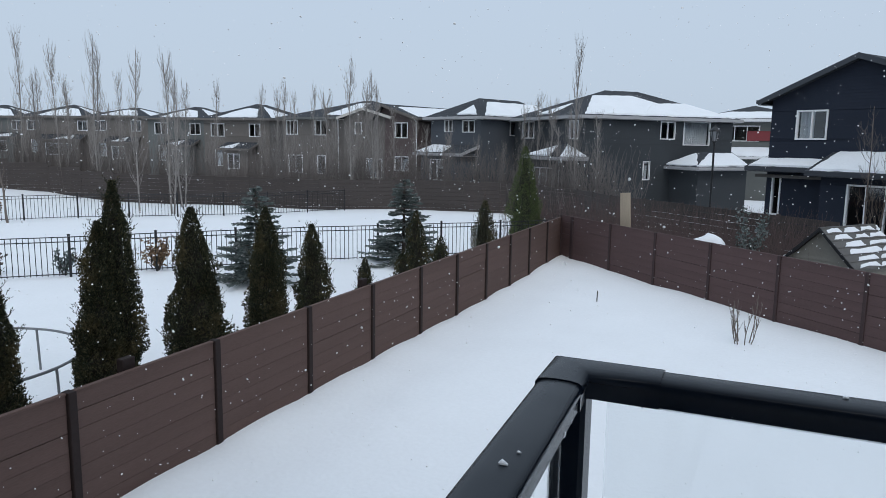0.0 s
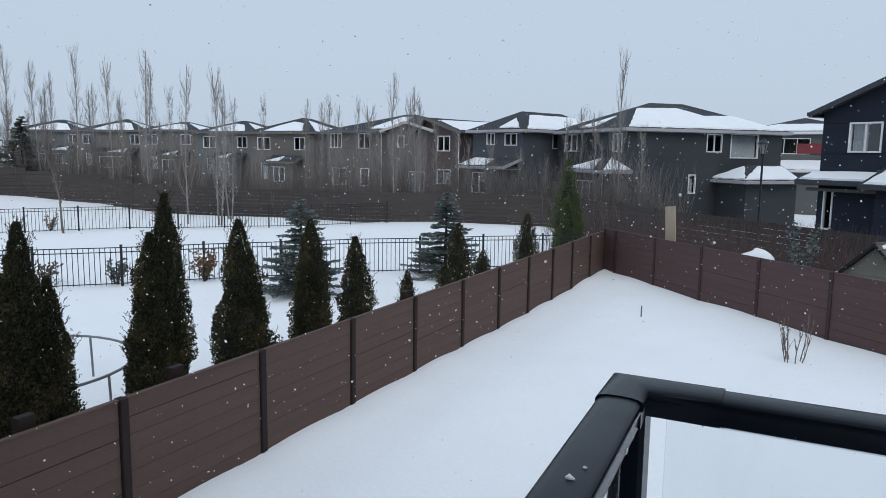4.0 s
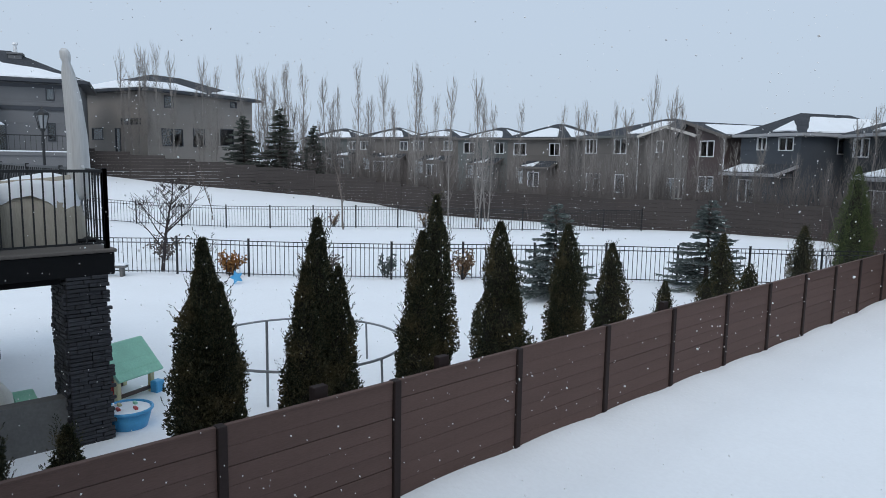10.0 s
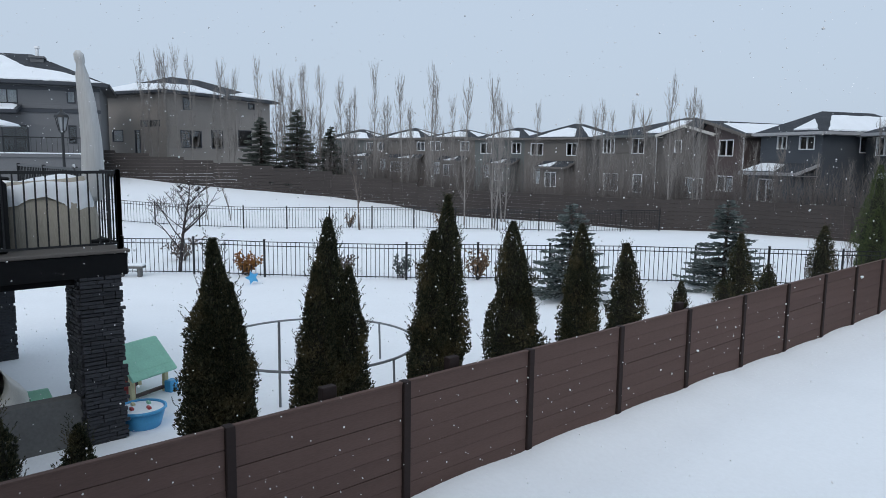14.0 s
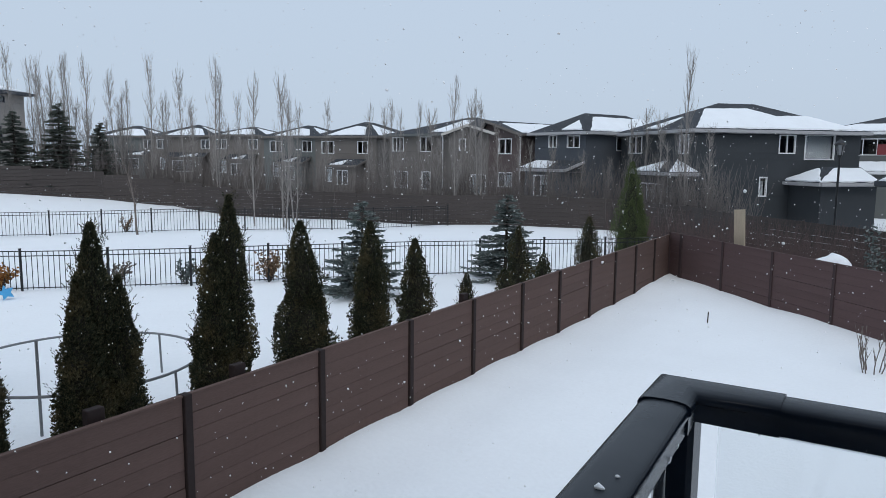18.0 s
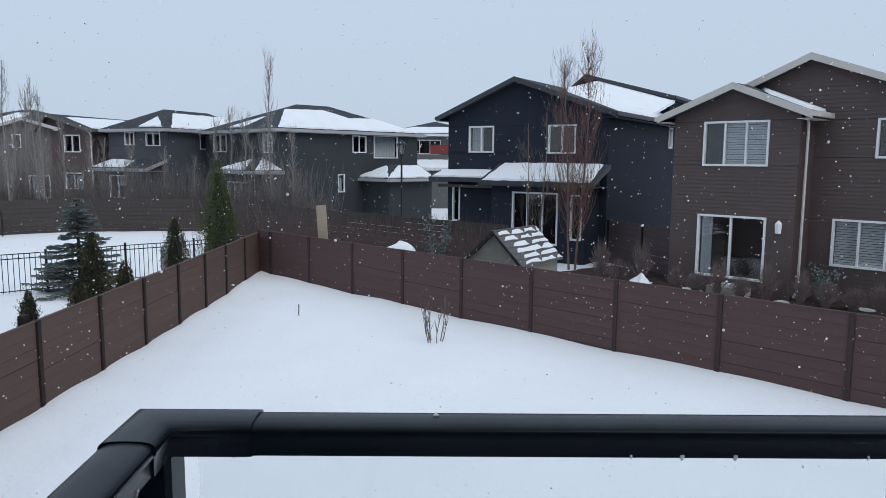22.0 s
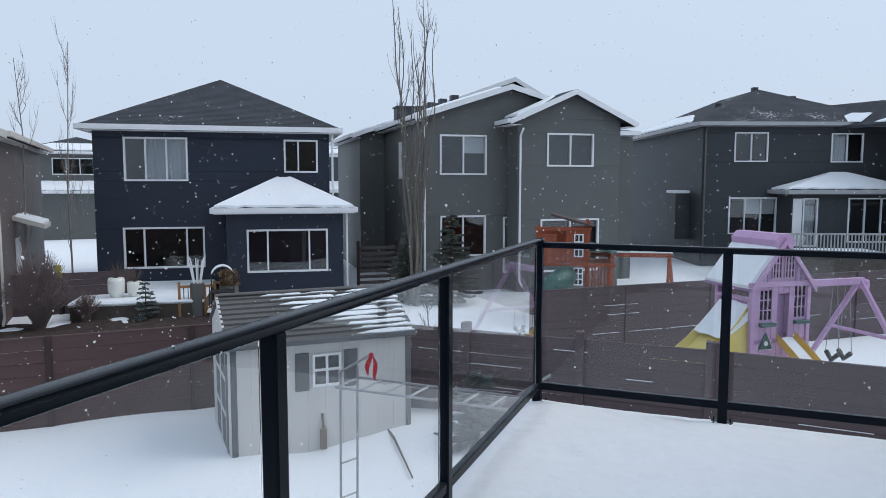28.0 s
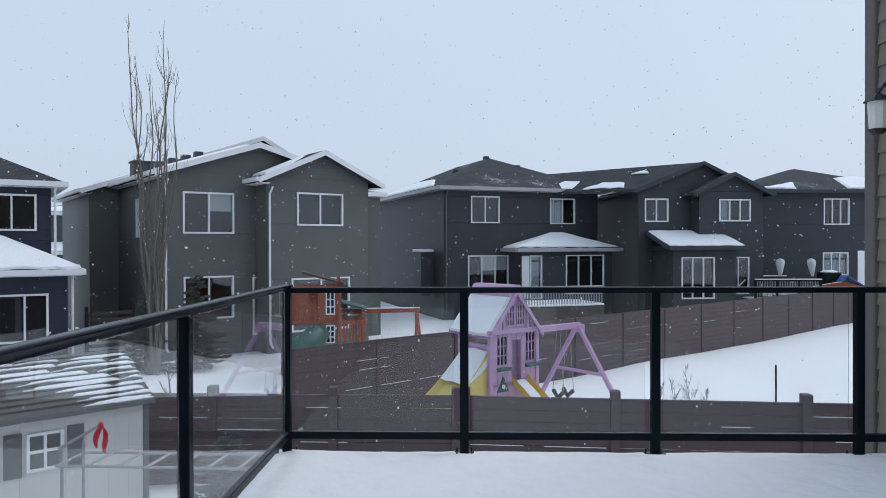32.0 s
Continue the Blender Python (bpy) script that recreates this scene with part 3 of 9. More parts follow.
def volume(h, x0, x1, y0, y1, zt, siding, roof, ridge, over=0.4, z0=-0.3, wins=(), side_l=(), side_r=(), back=True, fascia=WHITE, trim=WHITE,
           snow=(), ridge_x=None, hip_len=None, shingle=SHINGLE, walls="flrb", t=0.16):
    """One block of a house with its walls, roof, fascia, gutters and windows. roof: 'gable' (ridge away from the viewer), 'cross' (ridge along x), 'hip', 'lean' (falls to the viewer)."""
    xm = ridge_x if ridge_x is not None else (x0 + x1) / 2
    ym = (y0 + y1) / 2
    slope_l, slope_r = (ridge - zt) / (xm - x0 + over), (ridge - zt) / (x1 + over - xm)

    def gable_top(x):
        return min(ridge - abs(x - xm) * (slope_l if x < xm else slope_r), 99) - 0.10
    top = gable_top if roof == "gable" else None
    eave_l = gable_top(x0) if top else zt
    eave_r = gable_top(x1) if top else zt
    zf = min(eave_l, eave_r)

    def put(geo, m, wlist, name="wall"):
        o = part(name, geo, siding, h)
        o.matrix_local = m
        for wd in wlist:
            add_window(h, m, wd[0], wd[1], wd[2], wd[3], *(wd[4:]), trim=trim)

    if "f" in walls:
        put(wall_geo(x0, x1, z0, zf, [wd[:4] for wd in wins], top=top), pose(0, y0, 0), wins)
    if "l" in walls:   # seen from outside: x runs from the back to the front
        put(wall_geo(0, y1 - y0, z0, eave_l, [wd[:4] for wd in side_l]), pose(x0, y1, 0, 0, 0, -90), side_l)
    if "r" in walls:
        put(wall_geo(0, y1 - y0, z0, eave_r, [wd[:4] for wd in side_r]), pose(x1, y0, 0, 0, 0, 90), side_r)
    if "b" in walls:
        put(wall_geo(x0, x1, z0, zf, []), pose(x1 + x0, y1, 0, 0, 0, 180), ())
    xa, xb, ya, yb = x0 - over, x1 + over, y0 - over, y1 + (over if "b" in walls else 0)
    rf = None
    planes = {}
    if roof == "gable":
        planes["l"] = [(xa, ya, zt), (xm, ya, ridge), (xm, yb, ridge), (xa, yb, zt)]
        planes["r"] = [(xm, ya, ridge), (xb, ya, zt), (xb, yb, zt), (xm, yb, ridge)]
    elif roof == "cross":
        planes["f"] = [(xa, ya, zt), (xb, ya, zt), (xb, ym, ridge), (xa, ym, ridge)]
        planes["b"] = [(xb, yb, zt), (xa, yb, zt), (xa, ym, ridge), (xb, ym, ridge)]
    elif roof == "lean":
        planes["f"] = [(xa, ya, zt), (xb, ya, zt), (xb, y1, ridge), (xa, y1, ridge)]
    elif roof == "hip":
        w, l = (xb - xa) / 2, (yb - ya) / 2
        if hip_len is not None:
            d = hip_len
        else:
            d = min(w, l)
        if "b" not in walls:
            p, q = (xm, ya + d, ridge), (xm, yb, ridge)
            planes["f"] = [(xa, ya, zt), (xb, ya, zt), p]
            planes["l"] = [(xa, yb, zt), (xa, ya, zt), p, q]
            planes["r"] = [(xb, ya, zt), (xb, yb, zt), q, p]
        elif l >= w:
            p, q = (xm, ya + d, ridge), (xm, yb - d, ridge)
            planes["f"] = [(xa, ya, zt), (xb, ya, zt), p]
            planes["b"] = [(xb, yb, zt), (xa, yb, zt), q]
            planes["l"] = [(xa, yb, zt), (xa, ya, zt), p, q]
            planes["r"] = [(xb, ya, zt), (xb, yb, zt), q, p]
        else:
            p, q = (xa + d, ym, ridge), (xb - d, ym, ridge)
            planes["f"] = [(xa, ya, zt), (xb, ya, zt), q, p]
            planes["b"] = [(xb, yb, zt), (xa, yb, zt), p, q]
            planes["l"] = [(xa, yb, zt), (xa, ya, zt), p]
            planes["r"] = [(xb, ya, zt), (xb, yb, zt), q]
    for k, pl in planes.items():
        o = part("roof", roof_slab(pl, t), shingle, h)
        rf = rf or o
    # fascia boards and gutters
    def board(p, q, name="fascia", hgt=0.2, d=0.03):
        p, q = Vector(p), Vector(q)
        dirv = (q - p).normalized()
        side = dirv.cross(Vector((0, 0, 1))).normalized() * d
        g = Geo()
        a = [p - Vector((0, 0, hgt)), q - Vector((0, 0, hgt)), q + Vector((0, 0, 0.012)), p + Vector((0, 0, 0.012))]
        b = [v + side for v in a]
        g.v = a + b
        g.f = [(0, 1, 2, 3), (7, 6, 5, 4), (0, 4, 5, 1), (1, 5, 6, 2), (2, 6, 7, 3), (3, 7, 4, 0)]
        part(name, g, fascia, h)
    if roof == "gable":
        board((xa, ya, zt), (xm, ya, ridge))
        board((xm, ya, ridge), (xb, ya, zt))
        board((xa, yb, zt), (xa, ya, zt), "gutter", 0.14, 0.1)
        board((xb, ya, zt), (xb, yb, zt), "gutter", 0.14, 0.1)
        part("soffit", Geo().box((xa + 0.02, ya + 0.02, zt - 0.2), (x0 - 0.01, yb, zt - 0.18)), fascia, h)
        part("soffit", Geo().box((x1 + 0.01, ya + 0.02, zt - 0.2), (xb - 0.02, yb, zt - 0.18)), fascia, h)
    elif roof == "cross":
        board((xa, ya, zt), (xb, ya, zt), "gutter", 0.16, 0.1)
        board((xa, ym, ridge), (xa, ya, zt))
        board((xb, ya, zt), (xb, ym, ridge))
    else:
        board((xa, ya, zt), (xb, ya, zt), "gutter", 0.17, 0.1)
        if roof == "lean":
            board((xa, y1, ridge), (xa, ya, zt))
            board((xb, ya, zt), (xb, y1, ridge))
        else:
            board((xa, yb, zt), (xa, ya, zt), "gutter", 0.17, 0.1)
            board((xb, ya, zt), (xb, yb, zt), "gutter", 0.17, 0.1)
        part("soffit", Geo().box((xa + 0.02, ya + 0.02, zt - 0.2), (xb - 0.02, yb - 0.02, zt - 0.18)), fascia, h)
    for i, (k, outline) in enumerate(snow):
        pl = [Vector(p) for p in planes[k]]
        # outline in (along the eave 0..1, up the slope 0..1) of the plane's box
        e0, e1 = pl[0], pl[1]
        if k == "l":
            e0, e1 = (Vector((xa, yb, zt)), Vector((xa, ya, zt)))
        if k == "r":
            e0, e1 = (Vector((xb, ya, zt)), Vector((xb, yb, zt)))
        up = {"l": Vector((xm - xa, 0, ridge - zt)), "r": Vector((xm - xb, 0, ridge - zt)),
              "f": Vector((0, (pl[2].y if roof != "hip" else pl[-1].y) - ya, ridge - zt)), "b": Vector((0, (pl[2].y - yb), ridge - zt))}[k]
        part("roof_snow", patch_on((e0, e1 - e0, up), outline, seed=i + 3), SNOW_ROOF, h, "patch of snow")
    # floors, ceiling and wall added inside, so that no light leaks through the storeys
    if y1 - y0 > 5:
        part("light_block_ceiling", Geo().box((x0 + 0.17, y0 + 0.17, zf - 0.16), (x1 - 0.17, y1 - 0.17, zf - 0.06)), ROOM, h)
        part("light_block_wall", Geo().box((x0 + 0.17, y0 + 2.6, z0), (x1 - 0.17, y0 + 2.7, zt - 0.3)), ROOM, h)
    part("floor", Geo().box((x0 + 0.17, y0 + 0.17, 2.86), (x1 - 0.17, y1 - 0.17, 2.98)), ROOM, h)
    return planes


def house(name, p, yaw, label, z=0.0):
    return thing(name, pose(p[0], p[1], z, 0, 0, yaw), label, "house")


T3, T2, W3 = (1 / 3, 2 / 3), (0.5,), (0.25, 0.75)

# brown house behind the back fence
hb = house("house", (11.1, 21.98), -45, "two-storey brown lap-sided house with pale gable trim", 0.059)
volume(hb, -3.5, 4.44, 0, 11, 5.49, SIDING_BROWN, "gable", 7.25, ridge_x=0.25, fascia=FASCIA_TAN,
       wins=[(2.04, 4.2, 3.72, 5.3, T3, "   "), (1.06, 1.0, 3.17, 2.38, T3, "bbb")], snow=[("r", [(0.15, 0.35), (0.9, 0.3), (0.9, 0.85), (0.3, 0.9)])])
volume(hb, -3.5, 0.37, -1.2, 0.02, 5.48, SIDING_BROWN, "gable", 6.42, ridge_x=-1.5, over=0.42, fascia=FASCIA_TAN, walls="flr",
       wins=[(-2.49, 3.94, -0.51, 5.28, T3, " bb"), (-2.55, 0.45, -0.45, 2.38, T2, "n ")], snow=[("r", [(0.1, 0.05), (0.95, 0.05), (0.95, 0.9), (0.2, 0.6)])])
part("door_step", Geo().rbox((-1.95, -1.75, -0.2), (-0.75, -1.22, 0.22), 0.02), FASCIA_TAN, hb, "pale step below the patio door")
part("step_snow", Geo().rbox((-1.8, -1.72, 0.2), (-0.85, -1.26, 0.3), 0.04), SNOW_ROOF, hb)
downspout(hb, 0.5, -0.9, 0.0, 5.4, FASCIA_TAN)
downspout(hb, 4.5, -0.05, 0.0, 5.4, FASCIA_TAN)
part("door_canopy", roof_slab([(4.42, 2.6, 3.05), (5.35, 2.6, 2.75), (5.35, 4.4, 2.75), (4.42, 4.4, 3.05)], 0.14), FASCIA_TAN, hb, "small canopy over the side door")
part("canopy_snow", patch_on(((5.35, 2.6, 2.75), (0, 1.8, 0), (-0.93, 0, 0.3)), [(0.02, 0.05), (0.98, 0.05), (0.98, 0.9), (0.02, 0.9)], seed=8, rough=0.04), SNOW_ROOF, hb)
part("side_door", Geo().rbox((4.44, 3.0, 0.2), (4.5, 3.95, 2.3), 0.01), WHITE, hb)
for vx, vy, vz in ((1.6, 3.0, 6.75), (2.6, 4.4, 6.3), (1.2, 6.0, 6.95), (3.2, 7.5, 6.05)):
    part("roof_vent", Geo().rbox((vx - 0.14, vy - 0.14, vz - 0.2), (vx + 0.14, vy + 0.14, vz + 0.22), 0.03), FASCIA_DARK, hb)

# navy hip-roofed house
hn = house("house", (21.73, 17.12), -55, "two-storey navy house with dark hip roof and snowy bay roof", 0.105)
volume(hn, -4.31, 3.93, 0, 9.5, 6.06, SIDING_NAVY, "hip", 8.32,
       wins=[(-3.29, 4.11, -1.16, 5.64, T3, " cc"), (2.28, 4.43, 3.49, 5.62, (0.42,), "  "), (-3.4, 0.95, -0.65, 2.41, (0.25, 0.78), "   ")])
volume(hn, 0.23, 4.25, -1.8, 0.02, 3.16, SIDING_NAVY, "hip", 4.3, walls="flr", hip_len=1.9,
       wins=[(0.93, 0.91, 3.69, 2.39, (0.25, 0.77), "   ")], snow=[("f", [(0, 0.02), (1, 0.02), (0.55, 0.93), (0.45, 0.93)]), ("l", [(0.02, 0.02), (1, 0.02), (0.1, 0.95)]), ("r", [(0, 0.02), (0.98, 0.02), (0.9, 0.95)])])
downspout(hn, 4.4, -1.6, 0.0, 3.1, WHITE)
downspout(hn, 4.05, 0.0, 0.0, 5.9, WHITE)

# grey house with two gables
hg = house("house", (25.03, 10.48), -52, "two-storey grey lap-sided house with twin gables and white trim", 0.133)
volume(hg, 0, 7.7, 0, 9, 6.5, SIDING_GREY, "gable", 7.75, ridge_x=3.42,
       wins=[(0.68, 4.33, 2.52, 5.81, T2, " s"), (0.7, 1.2, 2.5, 2.74, T2, "  "), (3.26, 0.5, 3.65, 2.67, (), "c")], side_l=[(5.2, 4.2, 5.7, 5.7, (), " ")],
       snow=[("l", [(0.0, 0.1), (1, 0.1), (1, 0.9), (0.05, 0.9)])])
volume(hg, 3.4, 7.73, -1.0, 0.02, 6.35, SIDING_GREY, "gable", 7.52, ridge_x=5.6, walls="flr", over=0.45,
       wins=[(4.63, 4.65, 6.56, 5.88, T2, "  "), (4.4, 0.6, 6.85, 2.61, T2, "  ")], snow=[("l", [(0.1, 0.1), (1, 0.1), (1, 0.5), (0.3, 0.85)])])
volume(hg, -1.15, 11.5, 7, 14, 6.25, SIDING_GREY, "gable", 9.1, ridge_x=6.4, snow=[("l", [(0.1, 0.1), (1, 0.1), (1, 0.85), (0.1, 0.9)])])
volume(hg, 7.72, 9.7, 1.3, 7.0, 6.2, SIDING_GREY, "lean", 6.9, walls="fr", over=0.2)
downspout(hg, 0.05, -0.026, 0.0, 6.2, WHITE)
downspout(hg, 3.5, -1.0, 0.0, 6.0, WHITE)
for vx, vy, vz in ((1.2, 2.5, 7.1), (2.0, 4.5, 7.35), (2.6, 6.0, 7.55), (1.8, 9.5, 7.4), (3.4, 10.5, 8.0)):
    part("roof_vent", Geo().rbox((vx - 0.16, vy - 0.16, vz - 0.3), (vx + 0.16, vy + 0.16, vz + 0.16), 0.03), FASCIA_DARK, hg)

part("roof_vent_box", Geo().rbox((-0.1, 3.8, 6.55), (0.65, 4.5, 7.18), 0.02).rbox((-0.15, 3.75, 7.18), (0.70, 4.55, 7.26), 0.02), FASCIA_DARK, hg, "square dark roof vent")
for k in range(5):
    part("roof_rack", Geo().rbox((0.6 + k * 0.55, 5.4, 7.0 + k * 0.18), (0.95 + k * 0.55, 5.75, 7.28 + k * 0.18), 0.02), FASCIA_DARK, hg)

# charcoal hip house
hc = house("house", (38.18, 0.95), -68, "two-storey charcoal house with hip roof and snow-covered bay", 0.207)
volume(hc, 0, 9.5, 0, 15, 6.92, SIDING_CHAR, "hip", 9.15, fascia=GUTTER_GREY,
       wins=[(1.58, 5.0, 3.23, 6.43, T2, "  "), (6.41, 4.98, 7.98, 6.39, T2, "c "), (1.4, 1.4, 3.77, 3.2, T3, " ss")],
       snow=[("l", [(0.1, 0.05), (0.9, 0.05), (0.6, 0.4), (0.3, 0.5)])])
volume(hc, 3.8, 9.46, -1.5, 0.02, 3.6, SIDING_CHAR, "hip", 4.5, walls="flr", hip_len=1.7, fascia=GUTTER_GREY,
       wins=[(4.36, 0.9, 5.05, 3.2, (), "c"), (6.54, 1.1, 8.93, 3.21, T3, "   ")], snow=[("f", [(0.02, 0.05), (0.98, 0.05), (0.55, 0.95), (0.45, 0.95)]), ("l", [(0.02, 0.02), (1, 0.02), (0.1, 0.95)])])
downspout(hc, 0.1, -0.026, 0.0, 6.7, SIDING_TAUPE)
for vx, vy, vz in ((4.75, 5.2, 9.2), (6.4, 4.2, 8.6), (2.6, 5.0, 8.3)):
    part("roof_vent", Geo().rbox((vx - 0.16, vy - 0.16, vz - 0.35), (vx + 0.16, vy + 0.16, vz + 0.12), 0.03), FASCIA_DARK, hc)
part("side_bay", Geo().rbox((-0.75, 1.6, 1.0), (0.0, 3.0, 3.4), 0.01), SIDING_CHAR, hc, "small siding-clad bump-out")
part("side_bay_snow", Geo().rbox((-0.8, 1.55, 3.4), (0.0, 3.05, 3.55), 0.04), SNOW_ROOF, hc)
part("side_bay", Geo().rbox((3.85, -1.56, 0.9), (4.3, -1.5, 3.2), 0.02), WHITE, hc, "white patio door")

# charcoal gabled house
hd = house("house", (38.09, -9.32), -82, "two-storey charcoal house with gabled bay and snowy lean-to roof", 0.212)
volume(hd, 0, 6.4, 0, 16, 6.67, SIDING_CHAR, "gable", 8.19, ridge_x=3.5, fascia=SIDING_CHAR, over=0.3,
       wins=[(0.37, 5.0, 1.63, 6.2, T2, "  ")], snow=[("l", [(0.12, 0.05), (0.8, 0.05), (0.85, 0.75), (0.3, 0.6)])])
volume(hd, 2.87, 6.39, -1.0, 0.02, 6.45, SIDING_CHAR, "gable", 7.51, walls="flr", fascia=SIDING_CHAR,
       wins=[(3.98, 5.0, 5.67, 6.12, T3, "c  "), (4.42, 1.2, 5.59, 3.11, T2, "  ")])
volume(hd, 0.8, 4.06, -2.5, 0.0, 3.7, SIDING_CHAR, "lean", 4.5, walls="flr", fascia=SIDING_CHAR,
       wins=[(1.24, 1.1, 2.93, 3.14, T3, "   ")], snow=[("f", [(0.02, 0.03), (0.98, 0.03), (0.98, 0.97), (0.02, 0.97)])])

part("roof", roof_slab([(3.4, 0.1, 8.17), (-4.5, 7.2, 8.05), (-4.9, 4.1, 6.76), (-0.3, -0.28, 6.70)][::-1], 0.14), SHINGLE, hd, "rear roof plane")
for o_, q_ in (((0.12, 0.05), (0.5, 0.30)), ((0.62, 0.08), (0.95, 0.45)), ((0.2, 0.62), (0.36, 0.78))):
    part("roof_snow", patch_on(((-0.3, -0.28, 6.72), (-4.6, 4.38, 0.06), (3.5, 0.5, 1.45)), [(o_[0], o_[1]), (q_[0], o_[1]), (q_[0] - 0.06, q_[1]), (o_[0] + 0.1, q_[1] - 0.05)], seed=31, rough=0.1, thick=0.03), SNOW_ROOF, hd, "patch of snow")

# last house of that row
he = house("house", (40.87, -16.88), -86, "two-storey dark charcoal house with snow patches on its hip roof", 0.239)
volume(he, -0.2, 9, 0, 10, 6.8, SIDING_CHAR, "hip", 8.5, fascia=SIDING_CHAR,
       wins=[(3.61, 4.87, 5.06, 6.32, T3, "   "), (3.55, 2.0, 5.0, 3.27, T3, "ccc")], snow=[("f", [(0.55, 0.05), (0.95, 0.05), (0.75, 0.6), (0.6, 0.5)]), ("f", [(0.05, 0.05), (0.25, 0.03), (0.3, 0.3)])])

# blue-grey gabled house
hl = house("house", (3.87, 30.92), -33, "two-storey dark blue house with gable and snowy porch roof", 0.035)
volume(hl, -3.98, 3.59, 0, 14, 6.0, SIDING_BLUE, "gable", 7.58, ridge_x=-0.48, fascia=FASCIA_DARK,
       wins=[(-2.87, 4.42, -1.63, 5.55, T2, "c "), (0.99, 4.38, 2.2, 5.54, T2, "  "), (-3.71, 1.31, -3.34, 2.89, (), " ")],
       side_r=[(8.7, 4.75, 9.3, 5.75, (), " ")], snow=[("r", [(0.07, 0.05), (0.86, 0.05), (0.86, 0.95), (0.3, 0.90), (0.15, 0.66)])])
volume(hl, -3.98, 2.5, 12.7, 19, 7.66, SIDING_BLUE, "gable", 9.1, ridge_x=-2.39, fascia=FASCIA_DARK, over=0.3)
# slab added over the wedge of wall, shaped to fit the camera's view
part("roof_fill", roof_slab([(-0.35, 4.5, 7.50), (3.55, 4.5, 5.98), (2.78, 12.62, 7.42), (-1.7, 12.62, 8.72)], 0.14), SNOW_ROOF, hl, "snow-covered slab shaped to fit the camera's view between two roof levels")
volume(hl, -0.86, 3.29, -1.5, 0.02, 3.22, SIDING_BLUE, "lean", 3.94, walls="flr", fascia=FASCIA_DARK,
       wins=[(0.13, 0.7, 2.13, 2.78, T3, "   "), (2.7, 0.96, 3.15, 2.73, (), " ")], snow=[("f", [(0.02, 0.03), (0.98, 0.03), (0.95, 0.97), (0.03, 0.97)])])
volume(hl, -4.3, -0.88, -0.8, 0.02, 3.3, SIDING_BLUE, "lean", 3.6, walls="", fascia=FASCIA_DARK, over=0.1, snow=[("f", [(0.02, 0.03), (0.98, 0.03), (0.95, 0.97), (0.03, 0.97)])])


# ---- the far row beyond the open ground ----
ha = house("house", (-9.58, 43.11), -45, "two-storey charcoal hip-roofed house with large snow-covered roof plane", 0.022)
volume(ha, -8.85, 0, 0, 11.5, 5.85, SIDING_CHAR, "hip", 7.75, fascia=GUTTER_GREY,
       wins=[(-7.69, 4.49, -5.98, 5.61, T2, "  "), (-1.48, 4.44, -0.47, 5.56, T2, "  "), (-7.0, 0.9, -4.8, 2.7, T2, " ")],
       side_r=[(5.7, 4.52, 6.82, 5.61, T2, "  "), (7.5, 4.17, 9.6, 5.66, (), "c"), (4.5, 1.96, 5.01, 3.11, (), "c")],
       snow=[("r", [(0.03, 0.04), (0.97, 0.04), (0.8, 0.55), (0.6, 0.5), (0.5, 0.8), (0.25, 0.75)]), ("f", [(0.35, 0.1), (0.55, 0.1), (0.5, 0.5)])])
volume(ha, -3.6, 0.3, -1.5, 0.02, 3.35, SIDING_CHAR, "hip", 4.15, walls="flr", hip_len=1.7, fascia=GUTTER_GREY,
       wins=[(-3.22, 0.5, -0.75, 2.66, T3, "   ")], snow=[("f", [(0.02, 0.05), (0.7, 0.05), (0.45, 0.8), (0.35, 0.6)]), ("r", [(0.02, 0.05), (0.98, 0.05), (0.9, 0.9)])])
volume(ha, 0.0, 2.6, 6.6, 10.4, 2.85, SIDING_CHAR, "hip", 3.75, walls="flr", fascia=GUTTER_GREY, hip_len=1.5,
       snow=[("f", [(0.02, 0.05), (0.98, 0.05), (0.5, 0.9)]), ("r", [(0.0, 0.05), (0.98, 0.05), (0.98, 0.9), (0.5, 0.9)])])
downspout(ha, 0.05, -1.5, 0.0, 3.3, WHITE)

h2 = house("house", (-17.75, 46.9), -22, "two-storey slate-blue house with snow patches on its hip roof")
volume(h2, -4.7, 0.29, 0, 9.5, 5.95, SIDING_SLATE, "hip", 7.4, fascia=GUTTER_GREY,
       wins=[(-3.26, 4.91, -2.46, 5.76, T2, "  "), (-1.45, 4.87, -0.28, 5.7, T2, "  ")], side_r=[(3.1, 4.7, 3.9, 5.8, (), " ")],
       snow=[("r", [(0.05, 0.04), (0.95, 0.04), (0.85, 0.8), (0.3, 0.8)]), ("f", [(0.55, 0.1), (0.9, 0.08), (0.6, 0.6)])])
volume(h2, -4.1, -0.2, -1.5, 0.02, 3.4, SIDING_SLATE, "lean", 4.0, walls="flr", fascia=GUTTER_GREY,
       wins=[(-3.15, 1.5, -1.76, 2.96, T2, " s")], snow=[("f", [(0.02, 0.1), (0.6, 0.1), (0.5, 0.8), (0.05, 0.9)])])
h3 = house("house", (-23.67, 48.68), -15, "two-storey dark brown house with a shallow gable and snow")
volume(h3, -3.5, 0.41, 0, 10, 5.9, SIDING_BROWN, "gable", 7.0, ridge_x=-2.8, fascia=SIDING_TAUPE,
       wins=[(-1.71, 4.43, -0.43, 5.57, T2, "  "), (-1.75, 1.94, -0.32, 3.03, T2, " c")], snow=[("r", [(0.05, 0.1), (0.95, 0.05), (0.9, 0.9), (0.1, 0.8)])])
downspout(h3, 0.5, 0, 0, 5.8, WHITE)
h4 = house("house", (-28.31, 50.76), -10, "two-storey taupe-brown house with gabled bay and snowy roof")
